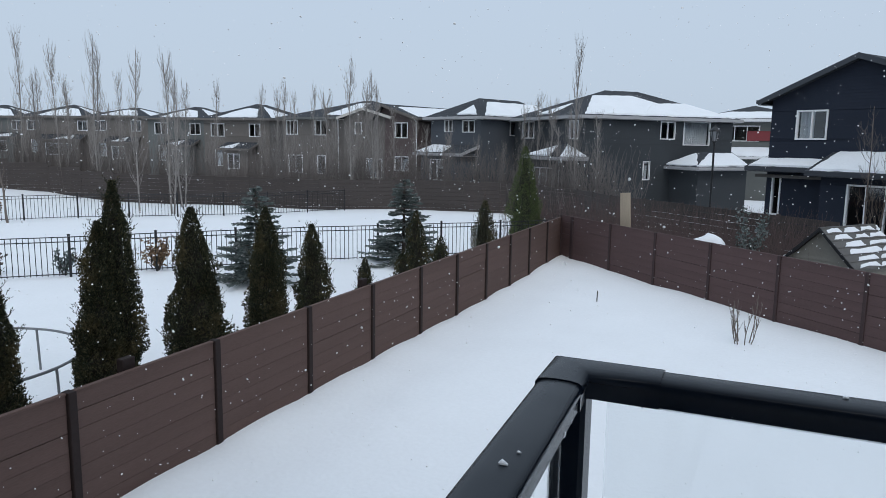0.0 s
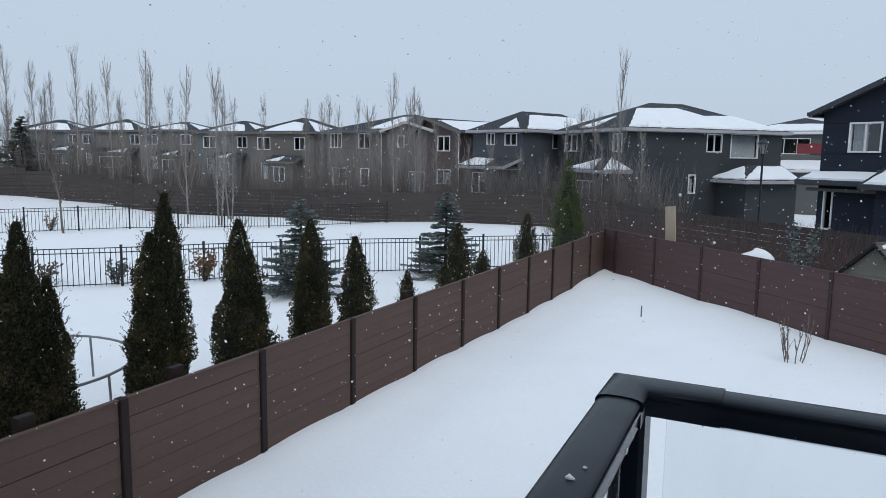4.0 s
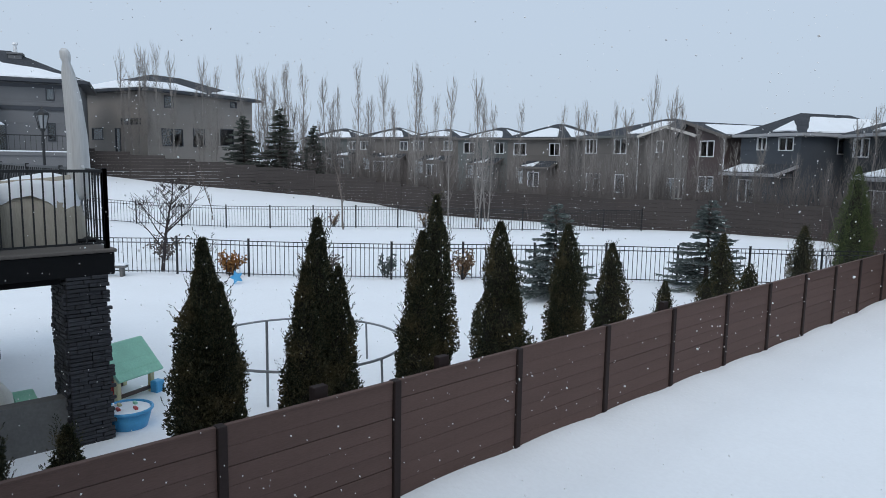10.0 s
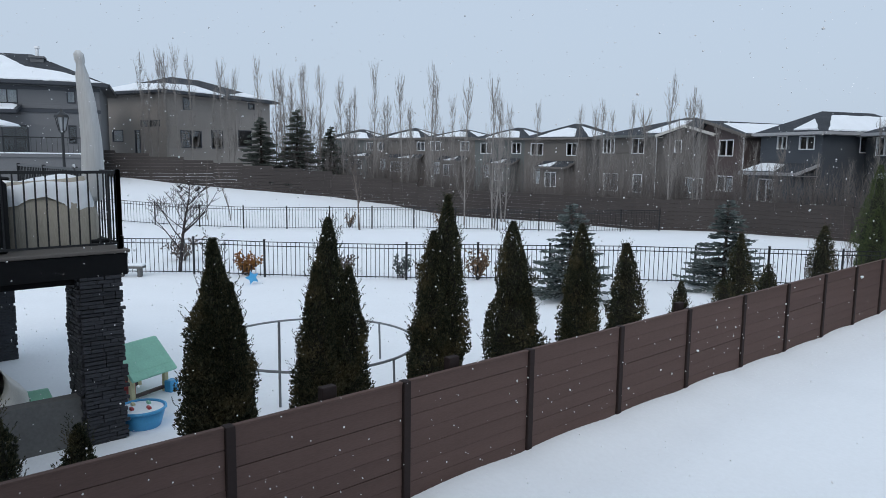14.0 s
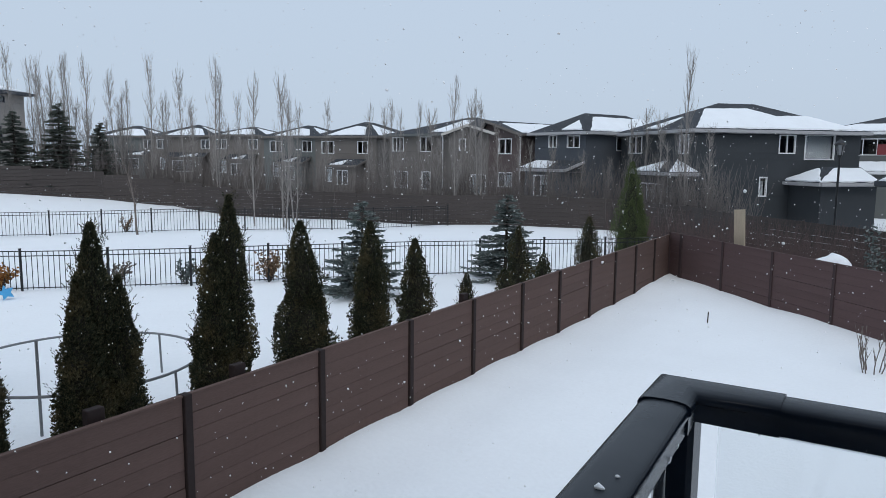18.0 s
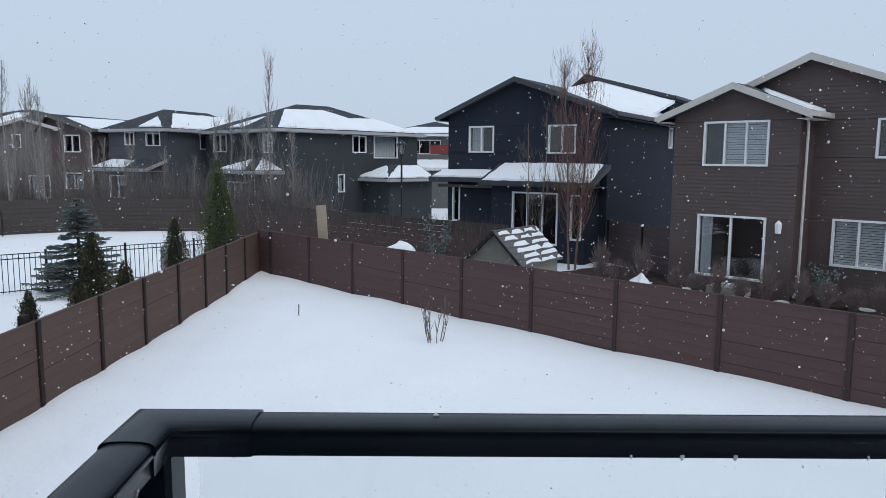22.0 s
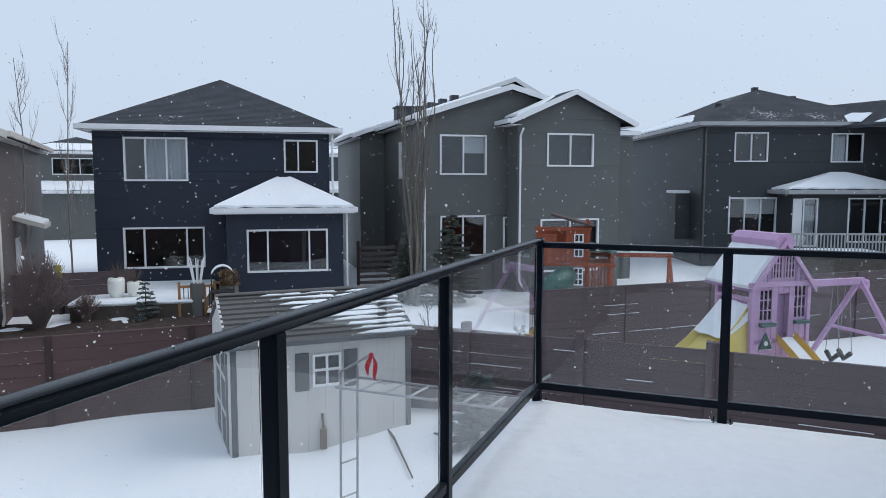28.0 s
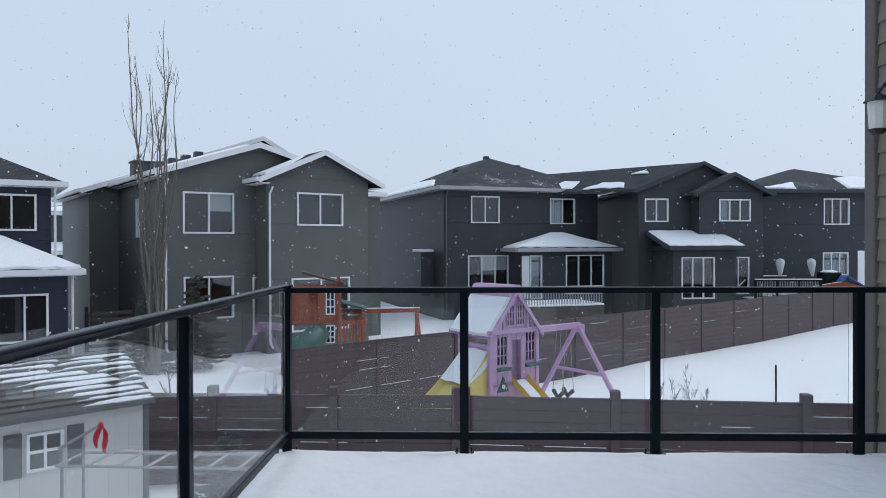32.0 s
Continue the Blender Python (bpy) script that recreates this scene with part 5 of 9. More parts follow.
def cedar(x, y, h, r, seed, n=5200, foliage=None, label="tall narrow arborvitae with dark green and browned foliage standing in snow", leaders=(), girth=(0.78, 0.93, 0.96, 0.85, 0.64, 0.38, 0.19, 0.03)):
    """An arborvitae: a trunk, further leaders (offset along the row, height, radius) and a crown of fine upright sprays with a ragged outline."""
    rnd = random.Random(seed)
    t = thing("cedar_tree", pose(x, y, ground_z(x, y)), label, "tree", "row of cedars along the fence")
    core, g = Geo(), Geo()
    for k_, (off, hh, rr_) in enumerate([(0.0, h, r)] + list(leaders)):
        base = Vector((0.08 * k_, off, 0))
        part("trunk", Geo().tube([base + Vector((0, 0, -0.2)), base + Vector((0.02, 0, hh * 0.5)), base + Vector((0, 0.01, hh * 0.92))], [0.06, 0.035, 0.008], 6), BARK, t)
        lumps = [(rnd.uniform(0, 6.28), rnd.uniform(0.08, 0.95), rnd.uniform(-0.34, 0.34), rnd.uniform(0.03, 0.08)) for _ in range(70)]
        wob = [rnd.uniform(0, 6.28) for _ in range(3)]

        def rad(a, u):
            k = 1 + 0.06 * math.sin(5 * a + 9 * u + wob[0]) + 0.05 * math.sin(13 * u + wob[1]) + 0.04 * math.sin(11 * a - 25 * u + wob[2])
            for la, lu, amp, wid in lumps:
                da = math.atan2(math.sin(a - la), math.cos(a - la))
                k += amp * math.exp(-(da / 0.55) ** 2 - ((u - lu) / wid) ** 2)
            return rr_ * float(np.interp(u, (0, 0.12, 0.3, 0.5, 0.68, 0.84, 0.93, 1.0), girth)) * k + 0.008
        # added solid core: blocks light through the sprays and darkens their gaps
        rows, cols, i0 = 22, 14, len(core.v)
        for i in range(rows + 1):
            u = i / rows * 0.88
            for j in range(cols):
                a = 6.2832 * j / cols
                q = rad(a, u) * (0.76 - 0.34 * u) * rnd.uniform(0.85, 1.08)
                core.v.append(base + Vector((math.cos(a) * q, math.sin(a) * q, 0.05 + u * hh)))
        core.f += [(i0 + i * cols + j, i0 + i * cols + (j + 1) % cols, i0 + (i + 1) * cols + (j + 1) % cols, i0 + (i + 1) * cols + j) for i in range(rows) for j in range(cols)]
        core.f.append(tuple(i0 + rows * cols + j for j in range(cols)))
        for _ in range(int(n * 2.6 * hh * rr_ / (h * r))):
            u = 1 - math.sqrt(rnd.random()) if rnd.random() < 0.65 else rnd.random()
            a = rnd.uniform(0, 6.2832)
            q = rad(a, u) * (0.62 + 0.44 * rnd.random() ** 0.8)
            p = base + Vector((math.cos(a) * q, math.sin(a) * q, 0.04 + u * hh))
            d = Vector((math.cos(a) * 0.7 + rnd.uniform(-0.5, 0.5), math.sin(a) * 0.7 + rnd.uniform(-0.5, 0.5), rnd.uniform(0.5, 1.7))).normalized()
            sd = d.orthogonal()
            sd.rotate(Matrix.Rotation(rnd.uniform(0, 6.3), 3, d))
            size = rnd.uniform(0.025, 0.055)
            for f_ in (-0.4, 0.0, 0.4):   # a flat fan of three scale leaves
                e = (d + sd * f_).normalized()
                m = e.cross(d.cross(sd)).normalized() * size * 0.13
                i = len(g.v)
                g.v += [p, p + e * size * 0.5 + m, p + e * size * (1.0 - 0.2 * abs(f_)), p + e * size * 0.5 - m]
                g.f.append((i, i + 1, i + 2, i + 3))
        for _ in range(int(170 * hh / 3)):   # thin shoots that stand out of the outline
            u = rnd.uniform(0.1, 1.0) ** 0.8
            a = rnd.uniform(0, 6.2832)
            q = rad(a, min(u, 0.98)) * 0.96
            p = base + Vector((math.cos(a) * q, math.sin(a) * q, u * hh))
            d = Vector((math.cos(a) * rnd.uniform(0.3, 0.9), math.sin(a) * rnd.uniform(0.3, 0.9), 1.0)).normalized()
            for k in range(rnd.randint(5, 11)):
                q = p + d * 0.02 * k + Vector((rnd.uniform(-1, 1), rnd.uniform(-1, 1), 0)) * 0.014
                tuft(g, q, d + Vector((rnd.uniform(-1, 1), rnd.uniform(-1, 1), 0)) * 0.8, 0.038, rnd, 2, 0.15)
    part("shade_core", core, CEDAR_SHADE, t, smooth=True)
    part("crown", g, foliage or CEDAR, t)
    return t


for i, (y, h, r, n, more) in enumerate([(3.50, 3.02, 0.36, 8500, ((-0.15, 2.25, 0.26), (0.12, 2.5, 0.30))), (5.18, 3.16, 0.38, 8500, ((-0.25, 2.55, 0.30), (0.22, 2.5, 0.30))), (6.97, 2.85, 0.36, 7500, ((0.20, 3.40, 0.30), (-0.16, 2.3, 0.30))),
                                        (8.85, 2.90, 0.44, 7000, ((0.15, 2.3, 0.32),)), (10.60, 2.80, 0.38, 6000, ((-0.14, 2.2, 0.30),)), (12.27, 2.34, 0.38, 4500, ()),
                                        (14.25, 1.38, 0.22, 1600, ()), (17.21, 2.25, 0.34, 3000, ()), (16.2, 1.25, 0.36, 1500, ()), (18.93, 1.34, 0.32, 1200, ((-0.3, 1.1, 0.24),)), (22.25, 2.2, 0.42, 3000, ()), (1.2, 1.42, 0.24, 2200, ()), (1.95, 1.14, 0.22, 1800, ())]):
    cedar(-8.1 - 0.12 * (i % 2), y, h, r, 11 + i, n, leaders=more)


def spruce(x, y, h, r, seed, label, n_whorl=16, mats=(BARK, SPRUCE), z=None, dense=1.0, group=""):
    """A spruce: trunk, whorls of drooping limbs set with needle sprays."""
    rnd = random.Random(seed)
    t = thing("spruce_tree", pose(x, y, ground_z(x, y) if z is None else z), label, "tree", group)
    part("trunk", Geo().tube([(0, 0, -0.2), (0, 0, h * 0.6), (0, 0, h)], [h * 0.025, h * 0.014, 0.006], 6), mats[0], t)
    limbs, g = Geo(), Geo()
    for w in range(n_whorl):
        u = (w + 0.5) / n_whorl
        for k in range(rnd.randint(5, 8)):
            a = rnd.uniform(0, 6.2832)
            L = r * (1 - u) ** 0.85 * rnd.uniform(0.7, 1.12) + 0.05
            z0 = h * (0.05 + 0.93 * u) + rnd.uniform(-0.05, 0.05) * h * 0.3
            pts = []
            for s in range(5):
                f = s / 4
                pts.append(Vector((math.cos(a) * L * f, math.sin(a) * L * f, z0 - L * (0.18 * f - 0.12 * f * f * f) * (1.3 - u))))
            limbs.tube(pts, [0.018, 0.014, 0.01, 0.007, 0.003], 4)
            m = int((14 + 80 * L) * dense)
            for _ in range(m):
                f = rnd.uniform(0.12, 1.0)
                i0 = min(3, int(f * 4))
                p = pts[i0].lerp(pts[i0 + 1], f * 4 - i0)
                side = Vector((-math.sin(a), math.cos(a), 0)) * rnd.uniform(-1, 1) * 0.24 * L * (1.2 - f)
                d = Vector((math.cos(a), math.sin(a), 0)) * 0.8 + side * 4 + Vector((0, 0, rnd.uniform(-0.35, 0.3)))
                tuft(g, p + side, d, rnd.uniform(0.07, 0.16) * (0.7 + 0.12 * h), rnd, 2, 0.14)
    part("branchwork", limbs, mats[0], t, kind="stuff")
    part("crown", g, mats[1], t)
    return t


spruce(-12.96, 16.53, 2.85, 1.4, 3, "young blue-green spruce with layered branches in the snow", 20, dense=1.3)
spruce(-10.7, 21.46, 2.95, 1.4, 4, "young blue-green spruce with layered branches in the snow", 20, dense=1.3)
GREEN_CONIFER = leaf_mat("green_conifer_foliage", (0.035, 0.055, 0.022), (0.085, 0.115, 0.048), (0.17, 0.19, 0.085))
cedar(-8.5, 28.0, 3.95, 0.62, 5, 6000, GREEN_CONIFER, "tall green conifer in the fence corner", ((0.45, 2.9, 0.5), (-0.4, 2.5, 0.45)))
PINE = leaf_mat("pine_needles", (0.09, 0.105, 0.09), (0.15, 0.17, 0.15), (0.22, 0.235, 0.21))
for i, (x, y, h, r) in enumerate([(-49.7, 25.9, 5.1, 2.3), (-48.4, 28.25, 6.0, 2.3), (-47.1, 30.4, 5.0, 2.0)]):
    spruce(x, y, h, r, 20 + i, "dark pine tree on the snowy rise", 30, (BARK, PINE), dense=1.7, z=ground_z(x, y), group="pines on the rise")


def bare_tree(x, y, h, spread, seed, label, mats, stems=1, upright=0.85, depth=3, thick=0.05, z=None, twigs=1.0, group="", name="bare_tree", first=0.25, fan=0.35, tw=0.009, wob=0.15):
    """A leafless tree: tapered stems with limbs and twigs that fork."""
    rnd = random.Random(seed)
    t = thing(name, pose(x, y, ground_z(x, y) if z is None else z), label, "tree", group)
    limbs = Geo()

    def grow(g, p, d, L, r, lev):
        n = 7 if lev == 0 else (4 if lev < depth else 3)
        pts, q, dd = [p], p.copy(), d.normalized()
        for k in range(n):
            dd = (dd + Vector((rnd.uniform(-1, 1), rnd.uniform(-1, 1), 0)) * wob + Vector((0, 0, 0.14 * upright))).normalized()
            q = q + dd * L / n
            pts.append(q.copy())
        rr = [max(tw * 0.45, r * (1 - 0.8 * k / n)) for k in range(n + 1)]
        g.tube(pts, rr, 6 if lev == 0 else (4 if lev == 1 else 3), cap=lev == 0)
        if lev >= depth:
            return
        m = int((16 if lev == 0 else 4) * twigs)
        for k in range(m):
            f = rnd.uniform(first if lev == 0 else 0.2, 0.97)
            i0 = min(n - 1, int(f * n))
            b = pts[i0].lerp(pts[i0 + 1], f * n - i0)
            a = rnd.uniform(0, 6.2832)
            out = Vector((math.cos(a), math.sin(a), 0))
            nd = out * (1 - upright) * 1.6 + Vector((0, 0, upright)) + dd * 0.3
            grow(limbs, b, nd, spread * L * rnd.uniform(0.45, 1.0) * (1.12 - f), max(tw * (0.6 if lev else 1), min(r * (1 - 0.75 * f) * 0.5, 0.03)), lev + 1)

    for s in range(stems):
        a = 6.2832 * s / max(1, stems) + rnd.uniform(-0.4, 0.4)
        off = Vector((math.cos(a), math.sin(a), 0)) * (0.12 if stems > 1 else 0)
        trunk = Geo()
        grow(trunk, off + Vector((0, 0, -0.15)), Vector((0, 0, 1)) + off * (fan if stems > 1 else 0), h * rnd.uniform(0.8, 1.0), thick, 0)
        part("trunk", trunk, mats[0], t)
    part("branchwork", limbs, mats[1], t, kind="stuff")
    return t


ASPENS = [(-56.7, 19.7, 11.9), (-56.5, 20.5, 12.2), (-56.2, 21.3, 12.0), (-54.9, 21.7, 12.0), (-54.5, 22.6, 11.9), (-52.8, 24.1, 11.3), (-52.5, 24.9, 10.8), (-50.6, 26.3, 11.2), (-50.1, 27.4, 10.7),
          (-48.9, 27.4, 10.7), (-49.3, 28.7, 11.1), (-48.1, 28.8, 10.7), (-47.5, 29.7, 11.1), (-45.6, 30.8, 10.0), (-46.2, 31.7, 9.4), (-44.4, 32.5, 10.9), (-44.6, 33.9, 8.9), (-42.2, 33.8, 10.3)]
ASPENS2 = [(-39.3, 34.1, 10.8), (-41.4, 37.7, 8.6), (-31.2, 29.6, 9.0), (-29.3, 30.1, 8.9), (-31.6, 33.4, 8.3), (-34.1, 39.3, 7.9), (-34.2, 44.4, 8.4), (-33.4, 45.0, 8.2), (-32.4, 45.6, 8.7), (-28.8, 43.3, 7.9),
           (-22.5, 37.8, 9.2), (-23.0, 39.8, 7.9), (-21.2, 38.5, 8.4), (-9.0, 39.1, 9.6)]
ASPEN_BARK = mat("aspen_bark", (0.25, 0.23, 0.215), 0.9, var=0.3, scale=3, fine=25, bump=0.3)


def aspen(seed, h, label, group, r=0.07, n=24, stems=1, bark=None, tw=0.015, spread=0.28, wide=1.0):
    """A columnar aspen: straight stems with steep limbs that turn upright at once."""
    rnd = random.Random(seed)
    t = thing("aspen_tree", pose(0, 0, 0), label, "tree", group)
    g = Geo()

    def rise(b, a, L, out, r0):
        o = Vector((math.cos(a), math.sin(a), 0))
        w = rnd.uniform(0, 6.28)
        return [b + o * out * (1 - (1 - f) ** 2.2) + Vector((math.cos(w + f * 5), math.sin(w + f * 5), 0)) * 0.05 * L ** 0.5 * f + Vector((0, 0, L * f)) for f in (0, 0.2, 0.45, 0.7, 1.0)], [r0, r0 * 0.85, r0 * 0.65, r0 * 0.45, r0 * 0.25]

    for s in range(stems):
        a0 = 6.2832 * s / stems + rnd.uniform(-0.5, 0.5)
        hs = h * (1 if s == 0 else rnd.uniform(0.75, 0.97))
        base = Vector((math.cos(a0), math.sin(a0), 0)) * (0.1 if stems > 1 else 0) + Vector((0, 0, -0.2))
        pts, rr = rise(base, a0, hs, spread * (rnd.uniform(0.15, 1.1) if stems > 4 else 1) if stems > 1 else 0.04, r)
        part("trunk", Geo().tube(pts, rr, 6), bark or ASPEN_BARK, t)
        for k in range(n):
            f = rnd.uniform(0.14, 0.93)
            i0 = max(i for i, q in enumerate((0, 0.2, 0.45, 0.7)) if q <= f)
            e0, e1 = (0, 0.2, 0.45, 0.7, 1.0)[i0:i0 + 2]
            b = pts[i0].lerp(pts[i0 + 1], (f - e0) / (e1 - e0))
            L = hs * rnd.uniform(0.14, 0.36) * (1.15 - 0.8 * f)
            lp, lr = rise(b, rnd.uniform(0, 6.28), L, rnd.uniform(0.3, 0.85) * wide * (1.1 - 0.75 * f), max(tw, r * 0.3 * (1 - f)))
            g.tube(lp, lr, 4, False)
            for _ in range(6):
                j = rnd.randrange(1, 4)
                tp, tr = rise(lp[j], rnd.uniform(0, 6.28), L * rnd.uniform(0.25, 0.55), rnd.uniform(0.08, 0.2), tw * 0.6)
                g.tube(tp[::2], tr[::2], 3, False)
    part("branchwork", g, bark or ASPEN_BARK, t, kind="stuff")
    return t


kinds = [aspen(90 + k, 9.6, "tall narrow leafless aspen", "bare aspens before the far houses", r=0.06, n=44, stems=1 + (k in (1, 2)), tw=0.011, spread=0.34) for k in range(4)]
for i, (x, y, top) in enumerate(ASPENS + ASPENS2):
    z = ground_z(x, y) - 0.05
    s = (top - z) / 9.6
    m = pose(x, y, z, 0, 0, (i * 77) % 360) @ Matrix.Diagonal((s, s, s, 1))
    if i < 4:
        kinds[i].matrix_world = m
    else:
        copy_thing(kinds[i % 4], pose(0, 0, 0)).matrix_world = m
# lower thicket in front of the far houses
THICKET = [(-49.2, 26.6), (-47.4, 30.0), (-43.6, 34.2), (-29.4, 38.4), (-20.5, 41.0), (-13.0, 42.3), (-6.4, 38.2)]
for i in range(26):
    f = i / 26 * (len(THICKET) - 1)
    p, q = Vector(THICKET[int(f)]), Vector(THICKET[int(f) + 1])
    c = p.lerp(q, f % 1) * (1 + (i * 7 % 5) * 0.022)
    x, y = c.x, c.y
    z = ground_z(x, y) - 0.05
    s = (4.2 + (i * 13 % 7) * 0.55) / 9.6
    copy_thing(kinds[(i * 3) % 4], pose(0, 0, 0)).matrix_world = pose(x, y, z, 0, 0, (i * 131) % 360) @ Matrix.Diagonal((s * 1.5, s * 1.5, s, 1))

BARK_DARK = mat("dark_crab_apple_bark", (0.035, 0.026, 0.026), 0.9, var=0.35, scale=4, fine=30, bump=0.5)
bare_tree(-24.25, 9.43, 3.75, 1.05, 41, "small leafless crab-apple tree with spreading dark twigs", (BARK_DARK, BARK_DARK), 1, 0.42, 3, 0.075, twigs=1.35, first=0.26, tw=0.013)
bare_tree(-32.36, 22.72, 5.4, 0.42, 42, "slender leafless young tree behind the iron fence", (BARK_GREY, BARK_GREY), 1, 0.75, 3, 0.06, twigs=0.9, first=0.35, tw=0.014)
bare_tree(-40.4, 17.5, 4.0, 0.3, 43, "thin leafless sapling on the snowy slope", (BARK_GREY, BARK_GREY), 1, 0.9, 2, 0.035)
bare_tree(-39.9, 18.7, 4.0, 0.3, 44, "thin leafless sapling on the snowy slope", (BARK_GREY, BARK_GREY), 1, 0.9, 2, 0.035)
RED_TWIG = mat("reddish_twigs", (0.17, 0.10, 0.085), 0.9, var=0.3, scale=3, fine=25, bump=0.2)
aspen(45, 8.7, "tall leafless birch with reddish-brown twigs beside a house", "", 0.045, 110, 2, RED_TWIG, 0.008, wide=1.5).matrix_world = pose(5.14, 26.7, -0.05)
aspen(46, 6.2, "thin leafless tree beside a house", "", 0.035, 18, 2, BARK_GREY, 0.009).matrix_world = pose(3.86, 27.9, -0.05)
aspen(47, 8.4, "tall narrow leafless aspen between two houses", "", 0.042, 16, 1, None, 0.010).matrix_world = pose(16.91, 21.24, -0.05)
aspen(48, 9.2, "tall narrow leafless aspen between two houses", "", 0.042, 16, 1, None, 0.010).matrix_world = pose(18.6, 21.1, -0.05)
POPLAR_BARK = mat("poplar_bark", (0.15, 0.135, 0.115), 0.9, var=0.35, scale=3, fine=25, bump=0.4, stretch=(1, 1, 0.3))


def poplar(x, y, h, seed, label):
    """A tall poplar: many wavy stems from one foot that open into a fan, with fine steep twigs."""
    rnd = random.Random(seed)
    t = thing("poplar_tree", pose(x, y, -0.05), label, "tree")
    g = Geo()
    for k in range(11):
        a, out, hs = 6.2832 * k / 11 + rnd.uniform(-0.4, 0.4), rnd.uniform(0.25, 1.0), h * (1.0 if k in (0, 4) else rnd.uniform(0.66, 0.95))
        ph, am = [rnd.uniform(0, 6.28) for _ in range(4)], rnd.uniform(0.05, 0.10)
        pts = []
        for j in range(19):
            f = j / 18
            q = 0.07 + out * (f ** 1.4) * (1.25 - 0.45 * f * f)
            w = Vector((math.sin(ph[0] + 11 * f) + 0.6 * math.sin(ph[1] + 23 * f), math.sin(ph[2] + 12 * f) + 0.6 * math.sin(ph[3] + 21 * f), 0)) * am * min(1, f * 2.5)
            pts.append(Vector((math.cos(a) * q, math.sin(a) * q, -0.2 + hs * f)) + w)
        part("trunk", Geo().tube(pts, [0.042 * (1 - i / 18) ** 0.8 + 0.006 for i in range(19)], 5), POPLAR_BARK, t)
        for _ in range(17):
            i = rnd.randrange(5, 18)
            b2, L = rnd.uniform(0, 6.28), rnd.uniform(0.5, 1.5) * (1.25 - i / 22)
            o = Vector((math.cos(b2), math.sin(b2), 0))
            tp = [pts[i] + o * L * 0.36 * (1 - (1 - f) ** 2) + Vector((0, 0, L * f)) + Vector((rnd.uniform(-1, 1), rnd.uniform(-1, 1), 0)) * 0.03 for f in (0, 0.3, 0.65, 1.0)]
            g.tube(tp, [0.008, 0.007, 0.005, 0.003], 3, False)
            for q in tp[1:3]:
                g.tube([q, q + Vector((rnd.uniform(-0.14, 0.14), rnd.uniform(-0.14, 0.14), 0.3)) * L], [0.004, 0.002], 3, False)
    part("branchwork", g, POPLAR_BARK, t, kind="stuff")
    return t


poplar(21.75, 9.35, 11.3, 49, "very tall leafless poplar with pale wavy stems")
bare_tree(0.03, 15.92, 1.25, 0.5, 50, "low leafless shrub with stiff stems in the snowy yard", (BARK_GREY, BARK_GREY), 7, 0.8, 2, 0.014, twigs=0.5, name="bare_shrub", fan=3.0)
bare_tree(16.0, 6.4, 1.9, 0.5, 51, "small leafless sapling behind a fence", (BARK, BARK), 1, 0.6, 3, 0.03)
for x, y, sd in ((13.6, -3.9, 52), (13.4, -4.5, 53)):
    bare_tree(x, y, 2.0, 0.5, sd, "young leafless sapling in the next yard", (BARK_GREY, BARK_GREY), 2, 0.6, 3, 0.012, z=0, twigs=1.5, tw=0.004, fan=1.6)


def bush(x, y, h, r, seed, label, material, z=None, n=260, name="bush"):
    """A low bush: stems and small dry leaves or needles."""
    rnd = random.Random(seed)
    t = thing(name, pose(x, y, (ground_z(x, y) if z is None else z) - 0.03), label, "bush")
    st, g = Geo(), Geo()
    for k in range(16):
        a = rnd.uniform(0, 6.2832)
        e = Vector((math.cos(a) * r * rnd.uniform(0.3, 1), math.sin(a) * r * rnd.uniform(0.3, 1), h * rnd.uniform(0.6, 1.05)))
        m = e * 0.5 + Vector((rnd.uniform(-1, 1), rnd.uniform(-1, 1), 0.4)) * 0.1 * h
        st.tube([(0, 0, -0.1), m, e], [0.012, 0.008, 0.003], 4)
        for _ in range(n // 16):
            f = rnd.uniform(0.25, 1.05)
            p = (m * 2 * f if f < 0.5 else m.lerp(e, f * 2 - 1)) + Vector((rnd.uniform(-1, 1), rnd.uniform(-1, 1), rnd.uniform(-1, 1))) * 0.13 * r
            tuft(g, p, Vector((rnd.uniform(-1, 1), rnd.uniform(-1, 1), rnd.uniform(-0.3, 1))), 0.07 + 0.07 * r, rnd, 2)
    part("stem_clump", st, BARK, t)
    part("foliage", g, material, t)
    return t


bush(-22.4, 11.0, 0.75, 0.55, 1, "low bush with withered orange leaves beside the iron fence", ORANGE_DRY, n=500)
bush(-18.97, 15.0, 0.75, 0.42, 2, "small dark green shrub poking out of the snow", SPRUCE, n=320)
bush(-17.0, 16.75, 0.95, 0.6, 3, "round shrub with dry tan leaves", DRY, n=420)
bush(-20.9, 13.9, 0.6, 0.7, 4, "thin clump of dry stems in the snow", BARK_GREY, n=160)
bush(-31.0, 27.5, 0.9, 0.5, 5, "clump of dry grass behind the iron fence", DRY, n=160)
bush(-26.9, 10.6, 0.9, 0.9, 6, "clump of dry stems by the iron fence", BARK_GREY, n=200)
bush(-34.5, 23.5, 0.9, 0.5, 7, "clump of dry grass behind the iron fence", DRY, n=160)
bush(-16.0, 19.4, 0.9, 0.45, 8, "clump of dry stems by the iron fence", SPRUCE, n=200)


